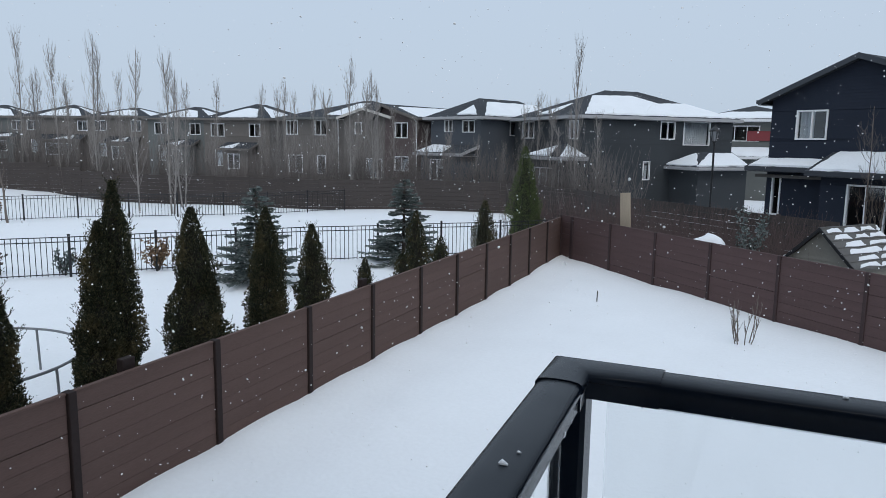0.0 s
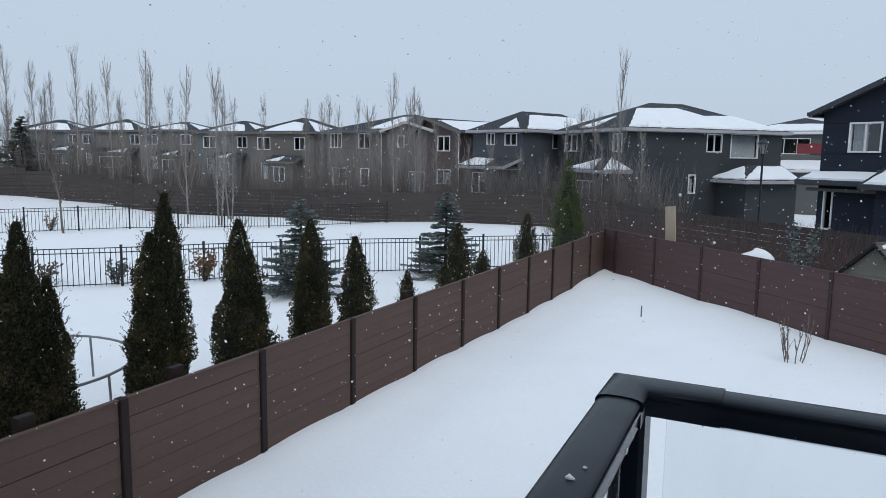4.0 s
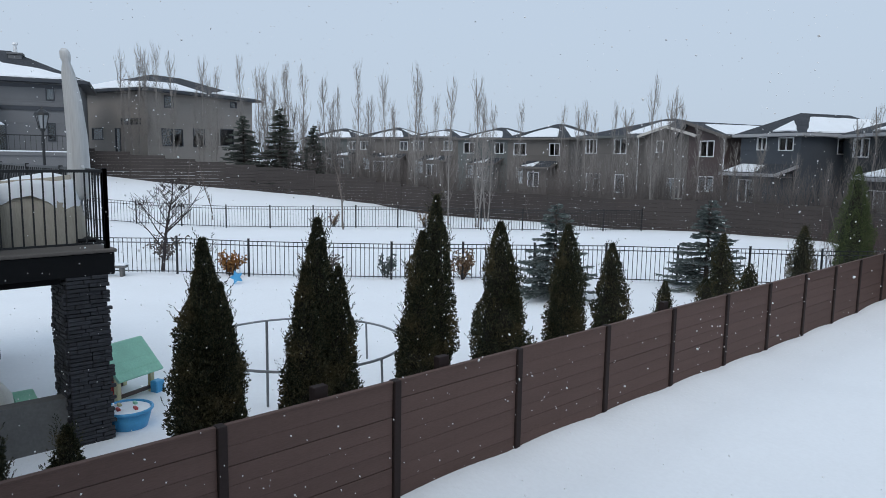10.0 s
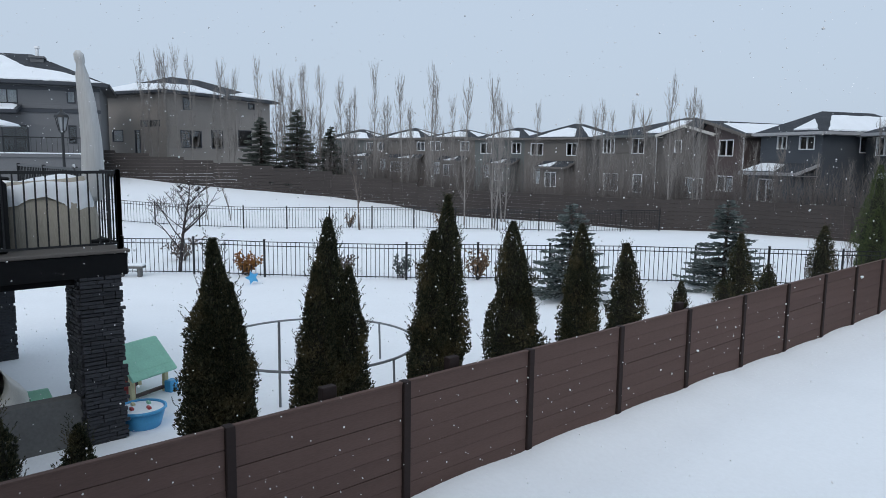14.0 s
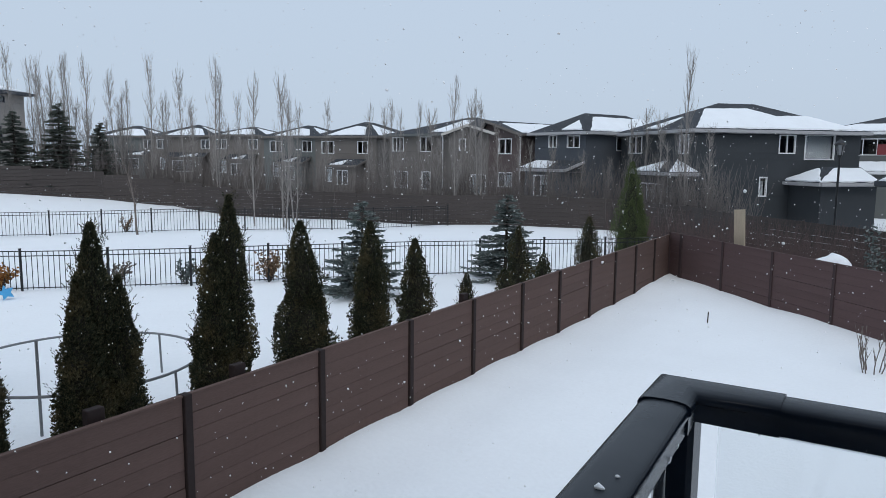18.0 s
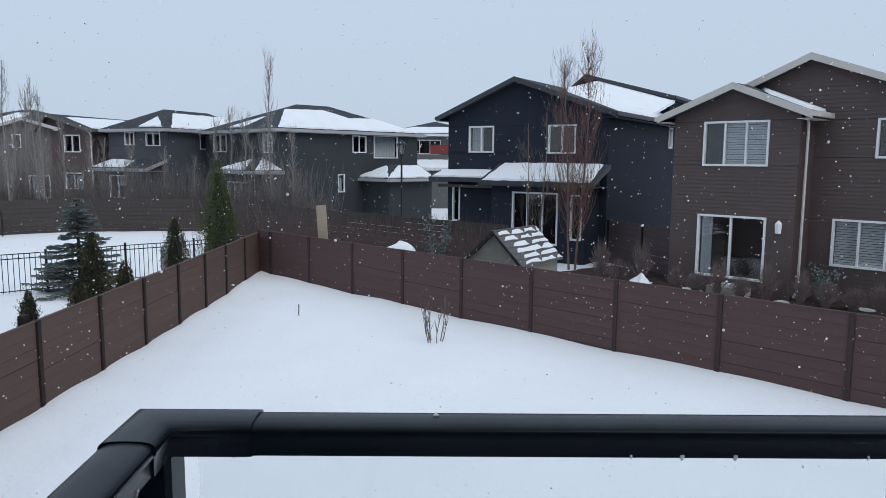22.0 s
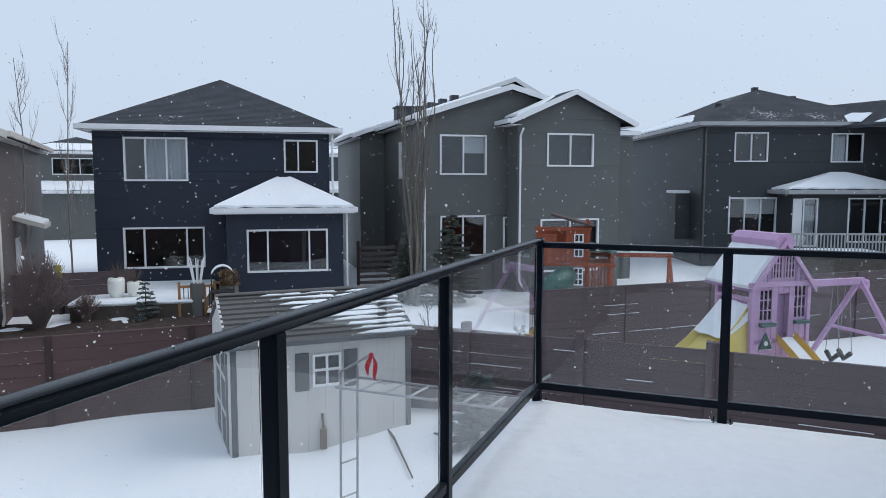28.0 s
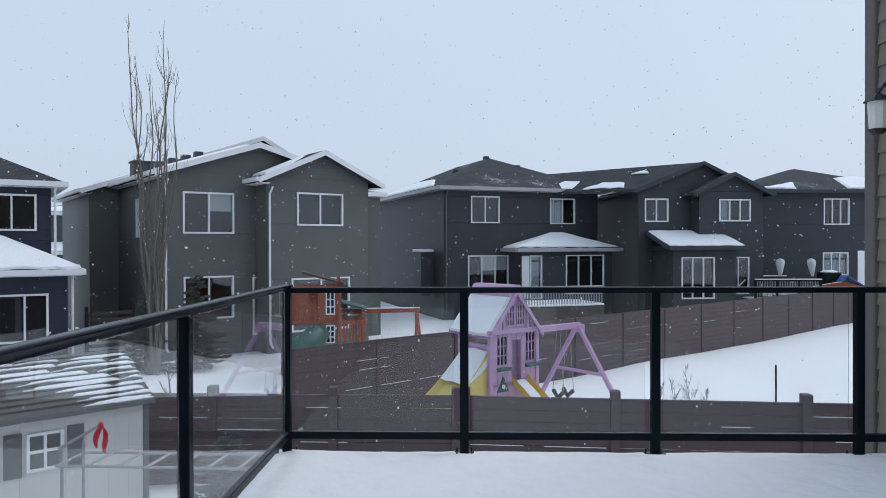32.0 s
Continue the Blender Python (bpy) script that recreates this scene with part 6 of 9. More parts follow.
def brush(name, line, n, h0, h1, deep, seed, label, material, r=0.012):
    """A leafless thicket along a line: many thin forking stems."""
    rnd = random.Random(seed)
    g = Geo()
    lens = [(Vector(q) - Vector(p)).length for p, q in zip(line, line[1:])]
    for _ in range(n):
        s = rnd.uniform(0, sum(lens))
        for p, q, l in zip(line, line[1:], lens):
            if s <= l:
                break
            s -= l
        c = Vector(p).lerp(Vector(q), min(1, s / l)) + Vector((rnd.gauss(0, deep), rnd.gauss(0, deep)))
        b = Vector((c.x, c.y, ground_z(c.x, c.y) - 0.05))
        h = rnd.uniform(h0, h1)
        d = Vector((rnd.uniform(-0.3, 0.3), rnd.uniform(-0.3, 0.3), 1))
        m, e = b + d * h * 0.5, b + d * h + Vector((rnd.uniform(-0.1, 0.1), rnd.uniform(-0.1, 0.1), 0)) * h
        g.tube([b, m, e], [r * 1.3, r, r * 0.4], 3, False)
        for _k in range(4):
            f = rnd.uniform(0.3, 0.9)
            p0 = b.lerp(e, f)
            g.tube([p0, p0 + Vector((rnd.uniform(-0.25, 0.25), rnd.uniform(-0.25, 0.25), 0.55)) * h * 0.4 * (1.1 - f)], [r * 0.6, r * 0.3], 3, False)
    o = new(name, mesh_from(name, g.v, g.f, material))
    return tagged(o, label, "thicket", kind="stuff")


BRUSH = mat("brush_twigs", (0.11, 0.085, 0.075), 0.9, var=0.3, scale=3, fine=25, bump=0.2)
FAR_TWIGS = mat("grey_brush_twigs", (0.17, 0.15, 0.14), 0.9, var=0.3, scale=3, fine=25, bump=0.2)
brush("far_brush", [(-48.6, 27.6), (-46.9, 30.3), (-43.6, 34.4), (-29.6, 38.4), (-20.5, 40.7), (-13.2, 42.0), (-6.4, 38.2)], 4700, 1.4, 4.2, 0.7, 5, "leafless brown thicket along the far fence", FAR_TWIGS, 0.010)
GREY_TWIG = mat("pinkish_grey_twigs", (0.17, 0.13, 0.125), 0.9, var=0.3, scale=3, fine=25, bump=0.2)
HAZE_TWIG = mat("fine_reddish_twigs", (0.115, 0.078, 0.072), 0.9, var=0.3, scale=3, fine=25, bump=0.2)
brush("corner_brush", [(-9.5, 30.5), (-6.0, 29.0), (-3.0, 27.2), (2.0, 24.5)], 2200, 0.8, 2.3, 0.8, 6, "thin reddish-brown brush behind the yard's corner", HAZE_TWIG, 0.005)
brush("fence_line_brush", [(-5.6, 26.6), (-3.2, 24.6), (1.6, 21.4)], 1100, 0.8, 2.0, 0.4, 7, "fine reddish twigs along the back fence", HAZE_TWIG, 0.004)


def twig_bush(x, y, h, r, seed, label, n=150, material=None, z=0.0):
    """A round leafless shrub: fine twigs that fan out from the base and fork."""
    rnd = random.Random(seed)
    t = thing("leafless_shrub", pose(x, y, z), label, "shrub", "leafless shrubs by the brown house")
    g = Geo()
    for _ in range(n):
        a, e = rnd.uniform(0, 6.2832), rnd.uniform(0.1, 1.0) ** 0.7
        tip = Vector((math.cos(a) * r * e, math.sin(a) * r * e, h * (1.05 - 0.55 * e * e) * rnd.uniform(0.75, 1.05)))
        mid = Vector((tip.x * 0.35, tip.y * 0.35, tip.z * 0.55))
        g.tube([(rnd.uniform(-0.08, 0.08), rnd.uniform(-0.08, 0.08), -0.1), mid, tip], [0.009, 0.006, 0.003], 3, False)
        for _k in range(3):
            p = mid.lerp(tip, rnd.uniform(0.1, 0.8))
            g.tube([p, p + Vector((rnd.uniform(-1, 1), rnd.uniform(-1, 1), rnd.uniform(0.2, 1))) * 0.22 * r], [0.005, 0.0025], 3, False)
    part("branchwork", g, material or GREY_TWIG, t, kind="stuff")
    return t


# ---- the neighbour's deck and garden toys ----
STONE = mat("dark_ledgestone", (0.038, 0.04, 0.047), 0.85, var=0.45, scale=5, fine=30, bump=0.6, per_object=0.9)
STONE_CORE = mat("stone_mortar", (0.02, 0.021, 0.024), 0.95, var=0.2, bump=0.2)
BLACK_WOOD = mat("black_fascia", (0.007, 0.0075, 0.009), 0.6, var=0.2, scale=2, fine=20, bump=0.1, spec=0.2)
CONCRETE = mat("concrete", (0.13, 0.13, 0.128), 0.9, var=0.2, scale=1.5, fine=25, bump=0.3)
COVER_TAN = mat("tan_cover", (0.42, 0.385, 0.32), 0.85, var=0.15, scale=2, fine=18, bump=0.4, bdist=0.02, stretch=(3, 3, 0.6))
COVER_GREY = mat("grey_umbrella_cover", (0.62, 0.63, 0.63), 0.8, var=0.12, scale=2, fine=14, bump=0.3, bdist=0.02, stretch=(5, 5, 0.3))
PL_GREEN = mat("green_plastic", (0.30, 0.62, 0.46), 0.5, var=0.12, scale=3, fine=30, bump=0.05)
PL_BLUE = mat("blue_plastic", (0.07, 0.36, 0.66), 0.45, var=0.12, scale=3, fine=30, bump=0.05)
PL_CREAM = mat("cream_plastic", (0.62, 0.55, 0.33), 0.5, var=0.1, bump=0.05)
PL_WHITE = mat("grey_white_plastic", (0.82, 0.81, 0.76), 0.5, var=0.1, bump=0.05)
PL_RED = mat("red_plastic", (0.45, 0.05, 0.05), 0.5, var=0.1, bump=0.05)
PL_BROWN = mat("brown_plastic", (0.07, 0.045, 0.04), 0.6, var=0.1, bump=0.05)
GALV = mat("galvanised_steel", (0.32, 0.33, 0.34), 0.5, 0.5, var=0.15, scale=6, fine=60, bump=0.05)
GALV_DULL = mat("weathered_steel", (0.20, 0.21, 0.22), 0.6, 0.3, var=0.2, scale=6, fine=60, bump=0.05)

nd = thing("neighbour_deck", pose(0, 0, 0), "neighbour's raised deck with black fascia on stone columns", "deck")
part("deck_floor", Geo().rbox((-16.6, -4.0, 2.71), (-10.3, 3.28, 2.76), 0.01), SIDING_TAUPE, nd)
part("fascia", Geo().rbox((-16.5, -4.0, 2.40), (-10.33, 3.25, 2.71), 0.01), BLACK_WOOD, nd)
part("underside", Geo().box((-16.4, -4.0, 2.30), (-10.5, 3.1, 2.40)), BLACK_WOOD, nd)


def stone_column(x0, y0, x1, y1, z1, seed):
    """A column faced with thin ledge stones, each laid proud of the core."""
    c = thing("stone_column", pose(x0, y0, 0), "dark stacked ledgestone column under the deck", "column", "deck columns")
    w, d = x1 - x0, y1 - y0
    part("core", Geo().box((0.02, 0.02, -0.3), (w - 0.02, d - 0.02, z1)), STONE_CORE, c)
    rnd = random.Random(seed)
    shapes = [mesh_from("stone", *(lambda g: (g.v, g.f))(Geo().rbox((0, -0.035, 0), (l, 0.02, 0.052), 0.006)), STONE) for l in (0.10, 0.16, 0.22, 0.29)]
    lens = (0.10, 0.16, 0.22, 0.29)
    for (ox, oy, rot, L) in ((0, 0, 0, w), (w, 0, 90, d), (0, d, -90, d)):
        z = -0.05
        while z < z1 - 0.03:
            s = 0.0
            while s < L - 0.05:
                k = rnd.randrange(4)
                while lens[k] > L - s + 0.03 and k > 0:
                    k -= 1
                o = part("stone", shapes[k], None, c)
                o.matrix_local = pose(ox, oy, z, 0, 0, rot) @ pose(s, rnd.uniform(-0.012, 0.012), 0) @ Matrix.Diagonal((0.97, 1, rnd.uniform(0.85, 1.05), 1))
                s += lens[k]
            z += 0.056
    return c


stone_column(-10.95, 2.62, -10.36, 3.16, 2.42, 5)
c2 = thing("stone_column", pose(-16.3, 2.25, 0), "dark stacked ledgestone column under the deck's far corner", "column", "deck columns")
part("core", Geo().box((0.03, 0.03, -0.2), (0.57, 0.57, 2.4)), STONE_CORE, c2)
g2, rnd2 = Geo(), random.Random(9)
for k in range(42):
    z = k * 0.056
    s = 0.0
    while s < 0.56:
        l = rnd2.uniform(0.1, 0.28)
        e = min(0.6, s + l)
        j = rnd2.uniform(0, 0.02)
        g2.box((s, -j, z), (e - 0.006, 0.05, z + 0.05))
        g2.box((0.55, s, z), (0.6 + j, e - 0.006, z + 0.05))
        s = e
part("stones", g2, STONE, c2, kind="stuff")

nr = thing("neighbour_railing", pose(0, 0, 0), "black metal railing with slim balusters on the neighbour's deck", "railing")
bal = mesh_from("baluster", *(lambda g: (g.v, g.f))(Geo().box((-0.009, -0.009, 2.84), (0.009, 0.009, 3.80))), IRON)
for a, b in (((-10.40, -3.9), (-10.40, 3.18)), ((-10.40, 3.18), (-16.4, 3.18))):
    a, b = Vector((*a, 0)), Vector((*b, 0))
    for z, r in ((3.82, 0.028), (2.84, 0.02)):
        part("rail", Geo().tube([a + Vector((0, 0, z)), b + Vector((0, 0, z))], r, 4), IRON, nr)
    n = int((b - a).length / 0.125)
    for k in range(1, n):
        o = part("baluster", bal, None, nr)
        o.location = a.lerp(b, k / n)
    m = max(2, int((b - a).length / 1.8))
    for k in range(m + 1):
        p = a.lerp(b, k / m)
        part("post", Geo().rbox((p.x - 0.032, p.y - 0.032, 2.76), (p.x + 0.032, p.y + 0.032, 3.86), 0.006), IRON, nr)

hl_ = thing("hanging_lantern", pose(-12.6, 2.62, 2.30), "small dark lantern hanging under the neighbour's deck", "lamp")
part("chain", Geo().tube([(0, 0, 0), (0, 0, -0.08)], 0.008, 5), IRON, hl_)
part("cap", Geo().tube([(0, 0, -0.06), (0, 0, -0.12)], [0.02, 0.085], 10), IRON, hl_)
part("glass", Geo().tube([(0, 0, -0.12), (0, 0, -0.22), (0, 0, -0.27)], [0.065, 0.055, 0.015], 10), PL_WHITE, hl_)

# covered barbecue on the neighbour's deck
bq = thing("covered_barbecue", pose(-11.35, 2.5, 2.765, 0, 0, 78), "barbecue under a tan fabric cover with snow on top", "barbecue")
cg = Geo()
cols, rows = 28, 9
for j in range(rows + 1):
    u = j / rows
    hz = 0.93 * u
    wx, wy = 0.66 - 0.16 * u ** 2, 0.38 - 0.14 * u ** 2
    for i in range(cols):
        a = 6.2832 * i / cols
        k = 1 + 0.05 * math.sin(a * 9 + u * 2) * (1 - u) + 0.03 * math.sin(a * 4 + 1 + 3 * u)
        cx, sx = math.cos(a), math.sin(a)
        cg.v.append(Vector((math.copysign(abs(cx) ** 0.72, cx) * wx * k, math.copysign(abs(sx) ** 0.72, sx) * wy * k, hz + 0.05 * math.cos(a) * u)))
cg.f = [(j * cols + i, j * cols + (i + 1) % cols, (j + 1) * cols + (i + 1) % cols, (j + 1) * cols + i) for j in range(rows) for i in range(cols)] + [tuple(rows * cols + i for i in range(cols))]
part("cover", cg, COVER_TAN, bq, smooth=True)
sg = Geo()
for j in range(7):
    u = 0.62 + 0.38 * j / 6
    f = 1 if j < 6 else 0.45
    wx, wy = (0.66 - 0.16 * u ** 2) * f + 0.012, (0.38 - 0.14 * u ** 2) * f + 0.012
    for i in range(28):
        a = 6.2832 * i / 28
        cx, sx = math.cos(a), math.sin(a)
        k = 1 + 0.05 * math.sin(a * 9 + u * 2) * (1 - u) + 0.03 * math.sin(a * 4 + 1 + 3 * u)
        low = (0.10 * math.sin(a * 3 + 0.6) + 0.05 * math.sin(a * 7)) * (1 - j / 6)
        sg.v.append(Vector((math.copysign(abs(cx) ** 0.72, cx) * wx * k, math.copysign(abs(sx) ** 0.72, sx) * wy * k, 0.93 * u + low + 0.05 * cx * u + (0.045 if j == 6 else 0.012 * j / 6))))
sg.f = [(j * 28 + i, j * 28 + (i + 1) % 28, (j + 1) * 28 + (i + 1) % 28, (j + 1) * 28 + i) for j in range(6) for i in range(28)] + [tuple(168 + i for i in range(28))]
part("snow_cap", sg, SNOW_ROOF, bq, "cap of snow", smooth=True)

db = thing("deck_storage_box", pose(-10.95, 1.35, 2.765), "black covered furniture on the neighbour's deck", "furniture")
part("body", Geo().rbox((-0.4, -0.75, 0), (0.35, 0.55, 0.95), 0.05), BLACK_WOOD, db)
part("lid", Geo().rbox((-0.43, -0.78, 0.95), (0.38, 0.58, 0.99), 0.02), BLACK_WOOD, db)

um = thing("patio_umbrella", pose(-11.23, 3.11, 2.765), "closed patio umbrella in a grey fabric cover", "umbrella")
part("pole", Geo().tube([(0, 0, 0), (0, 0, 1.8)], 0.028, 8), GALV, um)
ug = Geo()
prof = [(0.62, 0.13), (0.70, 0.165), (1.05, 0.17), (1.5, 0.155), (2.05, 0.13), (2.4, 0.10), (2.56, 0.065), (2.62, 0.085), (2.70, 0.085), (2.75, 0.04)]
for z, r in prof:
    for i in range(16):
        a = 6.2832 * i / 16
        k = 1 + 0.13 * math.cos(8 * a) * (1 if z < 2.5 else 0.3)
        ug.v.append(Vector((math.cos(a) * r * k * 0.82 - 0.05 * max(0, z - 1.7), math.sin(a) * r * k * 0.82 - 0.10 * max(0, z - 1.7), z)))
ug.f = [(j * 16 + i, j * 16 + (i + 1) % 16, (j + 1) * 16 + (i + 1) % 16, (j + 1) * 16 + i) for j in range(len(prof) - 1) for i in range(16)] + [tuple((len(prof) - 1) * 16 + i for i in range(16)), tuple(range(16))[::-1]]
part("canopy", ug, COVER_GREY, um, smooth=True)
part("base", Geo().rbox((-0.3, -0.15, 0), (0.3, 0.13, 0.08), 0.02), BLACK_WOOD, um)


def lamp_post(name, x, y, z, h, label, s=1.0):
    """A garden lamp: slim post with collar, lantern cage and cap."""
    l = thing(name, pose(x, y, z), label, "lamp post")
    part("post", Geo().tube([(0, 0, -0.1), (0, 0, h * 0.12), (0, 0, h - 0.55 * s)], [0.07 * s, 0.045 * s, 0.04 * s], 8), IRON, l)
    part("collar", Geo().tube([(0, 0, h - 0.6 * s), (0, 0, h - 0.5 * s)], [0.045 * s, 0.10 * s], 8), IRON, l)
    lan = part("lantern", Geo().tube([(0, 0, h - 0.5 * s), (0, 0, h - 0.12 * s)], [0.09 * s, 0.17 * s], 6), GALV, l)
    for k in range(6):
        a = 6.2832 * k / 6
        part("cage_bar", Geo().tube([(0.1 * s * math.cos(a), 0.1 * s * math.sin(a), h - 0.5 * s), (0.185 * s * math.cos(a), 0.185 * s * math.sin(a), h - 0.1 * s)], 0.014 * s, 4), IRON, lan)
    part("cap", Geo().tube([(0, 0, h - 0.12 * s), (0, 0, h - 0.05 * s), (0, 0, h + 0.06 * s), (0, 0, h + 0.14 * s)], [0.22 * s, 0.20 * s, 0.05 * s, 0.012 * s], 8), IRON, l)


lamp_post("street_lamp", -29.2, 7.2, 0, 5.5, "black lantern street lamp beyond the neighbour's deck", 1.25)
lamp_post("street_lamp", -1.98, 40.1, 0, 5.05, "black lantern street lamp behind the far fence", 1.3)
ph = thing("deck_heater", pose(-12.93, 2.0, 2.765), "pale patio heater standing on the neighbour's deck", "heater")
part("tank_cover", Geo().tube([(0, 0, 0), (0, 0, 0.08), (0, 0, 0.55)], [0.24, 0.2, 0.07], 14), IRON, ph)
part("pole", Geo().tube([(0, 0, 0.55), (0, 0, 1.15)], 0.05, 10), PL_WHITE, ph)
part("head", Geo().tube([(0, 0, 1.12), (0, 0, 1.2), (0, 0, 1.42), (0, 0, 1.5)], [0.06, 0.10, 0.17, 0.15], 14), GALV, ph)
for k in range(3):
    a = 2.094 * k
    part("strut", Geo().tube([(0.13 * math.cos(a), 0.13 * math.sin(a), 1.5), (0.13 * math.cos(a), 0.13 * math.sin(a), 1.72)], 0.01, 5), GALV, ph)
part("hood", Geo().tube([(0, 0, 1.70), (0, 0, 1.74), (0, 0, 1.86)], [0.56, 0.52, 0.10], 20), SNOW_ROOF, ph, "snow-covered hood")

rw = thing("retaining_wall", pose(-10.66, -4.0, 0), "low grey concrete wall under the neighbour's deck", "wall")
part("wall", Geo().prism([(0, -0.3), (0.22, -0.3), (0.22, 0.74), (0, 0.74)], 0, 6.6), CONCRETE, rw)

sh = thing("plastic_play_igloo", pose(-11.2, 1.15, 0.2) @ Matrix.Diagonal((0.8, 0.95, 0.92, 1)), "rounded grey-white plastic play house with an arched opening", "toy")
OUT_ = [(-0.55, -0.3), (-0.55, 1.0), (-0.30, 1.30), (0.0, 1.36), (0.2, 1.38), (0.33, 1.34), (0.52, 1.22), (0.66, 0.98), (0.76, 0.80), (0.94, 0.68), (1.02, 0.48), (1.0, -0.3)]
HOLE_ = [(0.46 + 0.25 * math.cos(a), 0.76 + (0.36 if math.sin(a) > 0 else 0.30) * math.sin(a)) for a in np.linspace(math.pi, -math.pi, 24, endpoint=False)]
ig = Geo()


def igloo_x(y, z, back):
    """The shell bulges towards the viewer in its middle."""
    e = 0.32 * (1 - min(1, ((y - 0.25) / 0.85) ** 2)) * (1 - 0.4 * (z / 1.4) ** 2)
    return -0.5 - e if back else 0.12 + e


def near_out(p):
    """The outline's point in the direction of p from the opening's middle."""
    best, far = None, -9
    d = Vector((p[0] - 0.46, p[1] - 0.76)).normalized()
    for k in range(len(OUT_)):
        for f in (0.0, 0.25, 0.5, 0.75):
            q = Vector(OUT_[k]).lerp(Vector(OUT_[(k + 1) % len(OUT_)]), f)
            m = (q - Vector((0.46, 0.76))).normalized().dot(d)
            if m > far:
                best, far = q, m
    return best


rings = []
for p in HOLE_:
    q = near_out(p)
    rings.append([(igloo_x(p[0], p[1], False) - 0.35, p[0], p[1])] + [(igloo_x(*(Vector(p).lerp(q, f)), False) - 0.10 * (f > 0.95), *Vector(p).lerp(q, f)) for f in (0.0, 0.35, 0.7, 1.0)] + [(igloo_x(q.x, q.y, True), q.x, q.y)])
for r_ in rings:
    ig.v += [Vector(v) for v in r_]
nr_ = len(rings)
ig.f = [(i * 6 + j, i * 6 + j + 1, ((i + 1) % nr_) * 6 + j + 1, ((i + 1) % nr_) * 6 + j) for i in range(nr_) for j in range(5)] + [tuple(i * 6 + 5 for i in range(nr_))]
part("shell", ig, PL_WHITE, sh, smooth=True)
part("back_panel", Geo().box((-0.3, 0.02, 0.2), (-0.27, 0.66, 1.05)), PL_CREAM, sh, "cream inner wall")
part("inner_window", Geo().rbox((-0.27, 0.30, 0.86), (-0.25, 0.44, 1.04), 0.01), PL_BROWN, sh)
part("panel", Geo().tube([(-0.26, 0.16, 0.70), (-0.22, 0.16, 0.70)], 0.13, 14), PL_BLUE, sh, "blue disc")
part("base_track", Geo().rbox((0.2, 0.1, 0.34), (0.42, 0.95, 0.42), 0.02), PL_BROWN, sh, "dark base edge")
sl = thing("plastic_slide", pose(-11.35, 2.25, 0.45) @ Matrix.Diagonal((1, 0.6, 0.4, 1)), "pale green plastic toy slide half buried in snow", "toy")
part("chute", Geo().prism([(-0.1, 0.05), (0.5, 0.0), (0.5, 0.08), (-0.05, 0.5), (-0.1, 0.5)], -0.2, 0.25), PL_GREEN, sl)

# toy playhouse and water table
py = thing("toy_playhouse", pose(-12.25, 3.90, 0, 0, 0, 112) @ Matrix.Diagonal((0.82, 0.82, 0.88, 1)), "small plastic playhouse with pale green roof and cream posts", "toy")
part("roof", Geo().prism([(-0.62, 0.50), (-0.58, 0.46), (0, 0.98), (0.58, 0.46), (0.62, 0.50), (0.03, 1.06), (-0.03, 1.06)], -0.55, 0.55, pose(0, 0, 0, 0, 0, 90)), PL_GREEN, py)
for k in range(3):
    part("roof_rib", Geo().box((-0.55, -0.50 + k * 0.16, 0.575 + k * 0.145), (0.55, -0.47 + k * 0.16, 0.625 + k * 0.145)), PL_GREEN, py)
for sx in (-0.42, 0.42):
    for sy in (-0.40, 0.40):
        part("post", Geo().rbox((sx - 0.05, sy - 0.05, -0.1), (sx + 0.05, sy + 0.05, 0.62), 0.012), PL_CREAM, py)
part("counter", Geo().rbox((-0.38, -0.44, 0.1), (0.38, -0.36, 0.16), 0.01), PL_BROWN, py)
part("back_panel", Geo().rbox((-0.4, 0.36, 0.0), (0.4, 0.42, 0.5), 0.01), PL_BROWN, py)
part("seat", Geo().rbox((-0.34, -0.1, 0.0), (-0.05, 0.25, 0.28), 0.03), PL_RED, py)
part("bin", Geo().rbox((0.36, -0.62, 0.02), (0.58, -0.42, 0.26), 0.02), PL_BLUE, py, "blue plastic bin")
wt = thing("toy_water_table", pose(-10.7, 3.47, 0) @ Matrix.Diagonal((0.8, 0.8, 0.9, 1)), "round blue plastic toy tub filled with snow and toys", "toy")
part("tub", Geo().tube([(0, 0, -0.05), (0, 0, 0.12), (0, 0, 0.34)], [0.30, 0.36, 0.43], 20), PL_BLUE, wt, smooth=True)
part("rim", Geo().tube([(0.43 * math.cos(a), 0.43 * math.sin(a), 0.345) for a in np.linspace(0, 6.2832, 25)], 0.028, 6), PL_BLUE, wt)
part("snow_fill", Geo().tube([(0, 0, 0.335), (0, 0, 0.352), (0, 0, 0.365)], [0.41, 0.36, 0.1], 18), SNOW_ROOF, wt)
for k, (a, m_) in enumerate(((0.4, PL_RED), (2.1, PL_GREEN), (3.6, PL_CREAM), (5.0, PL_RED))):
    part("toy_piece", Geo().rbox((0.2 * math.cos(a) - 0.06, 0.2 * math.sin(a) - 0.03, 0.34), (0.2 * math.cos(a) + 0.06, 0.2 * math.sin(a) + 0.03, 0.40), 0.01), m_, wt)

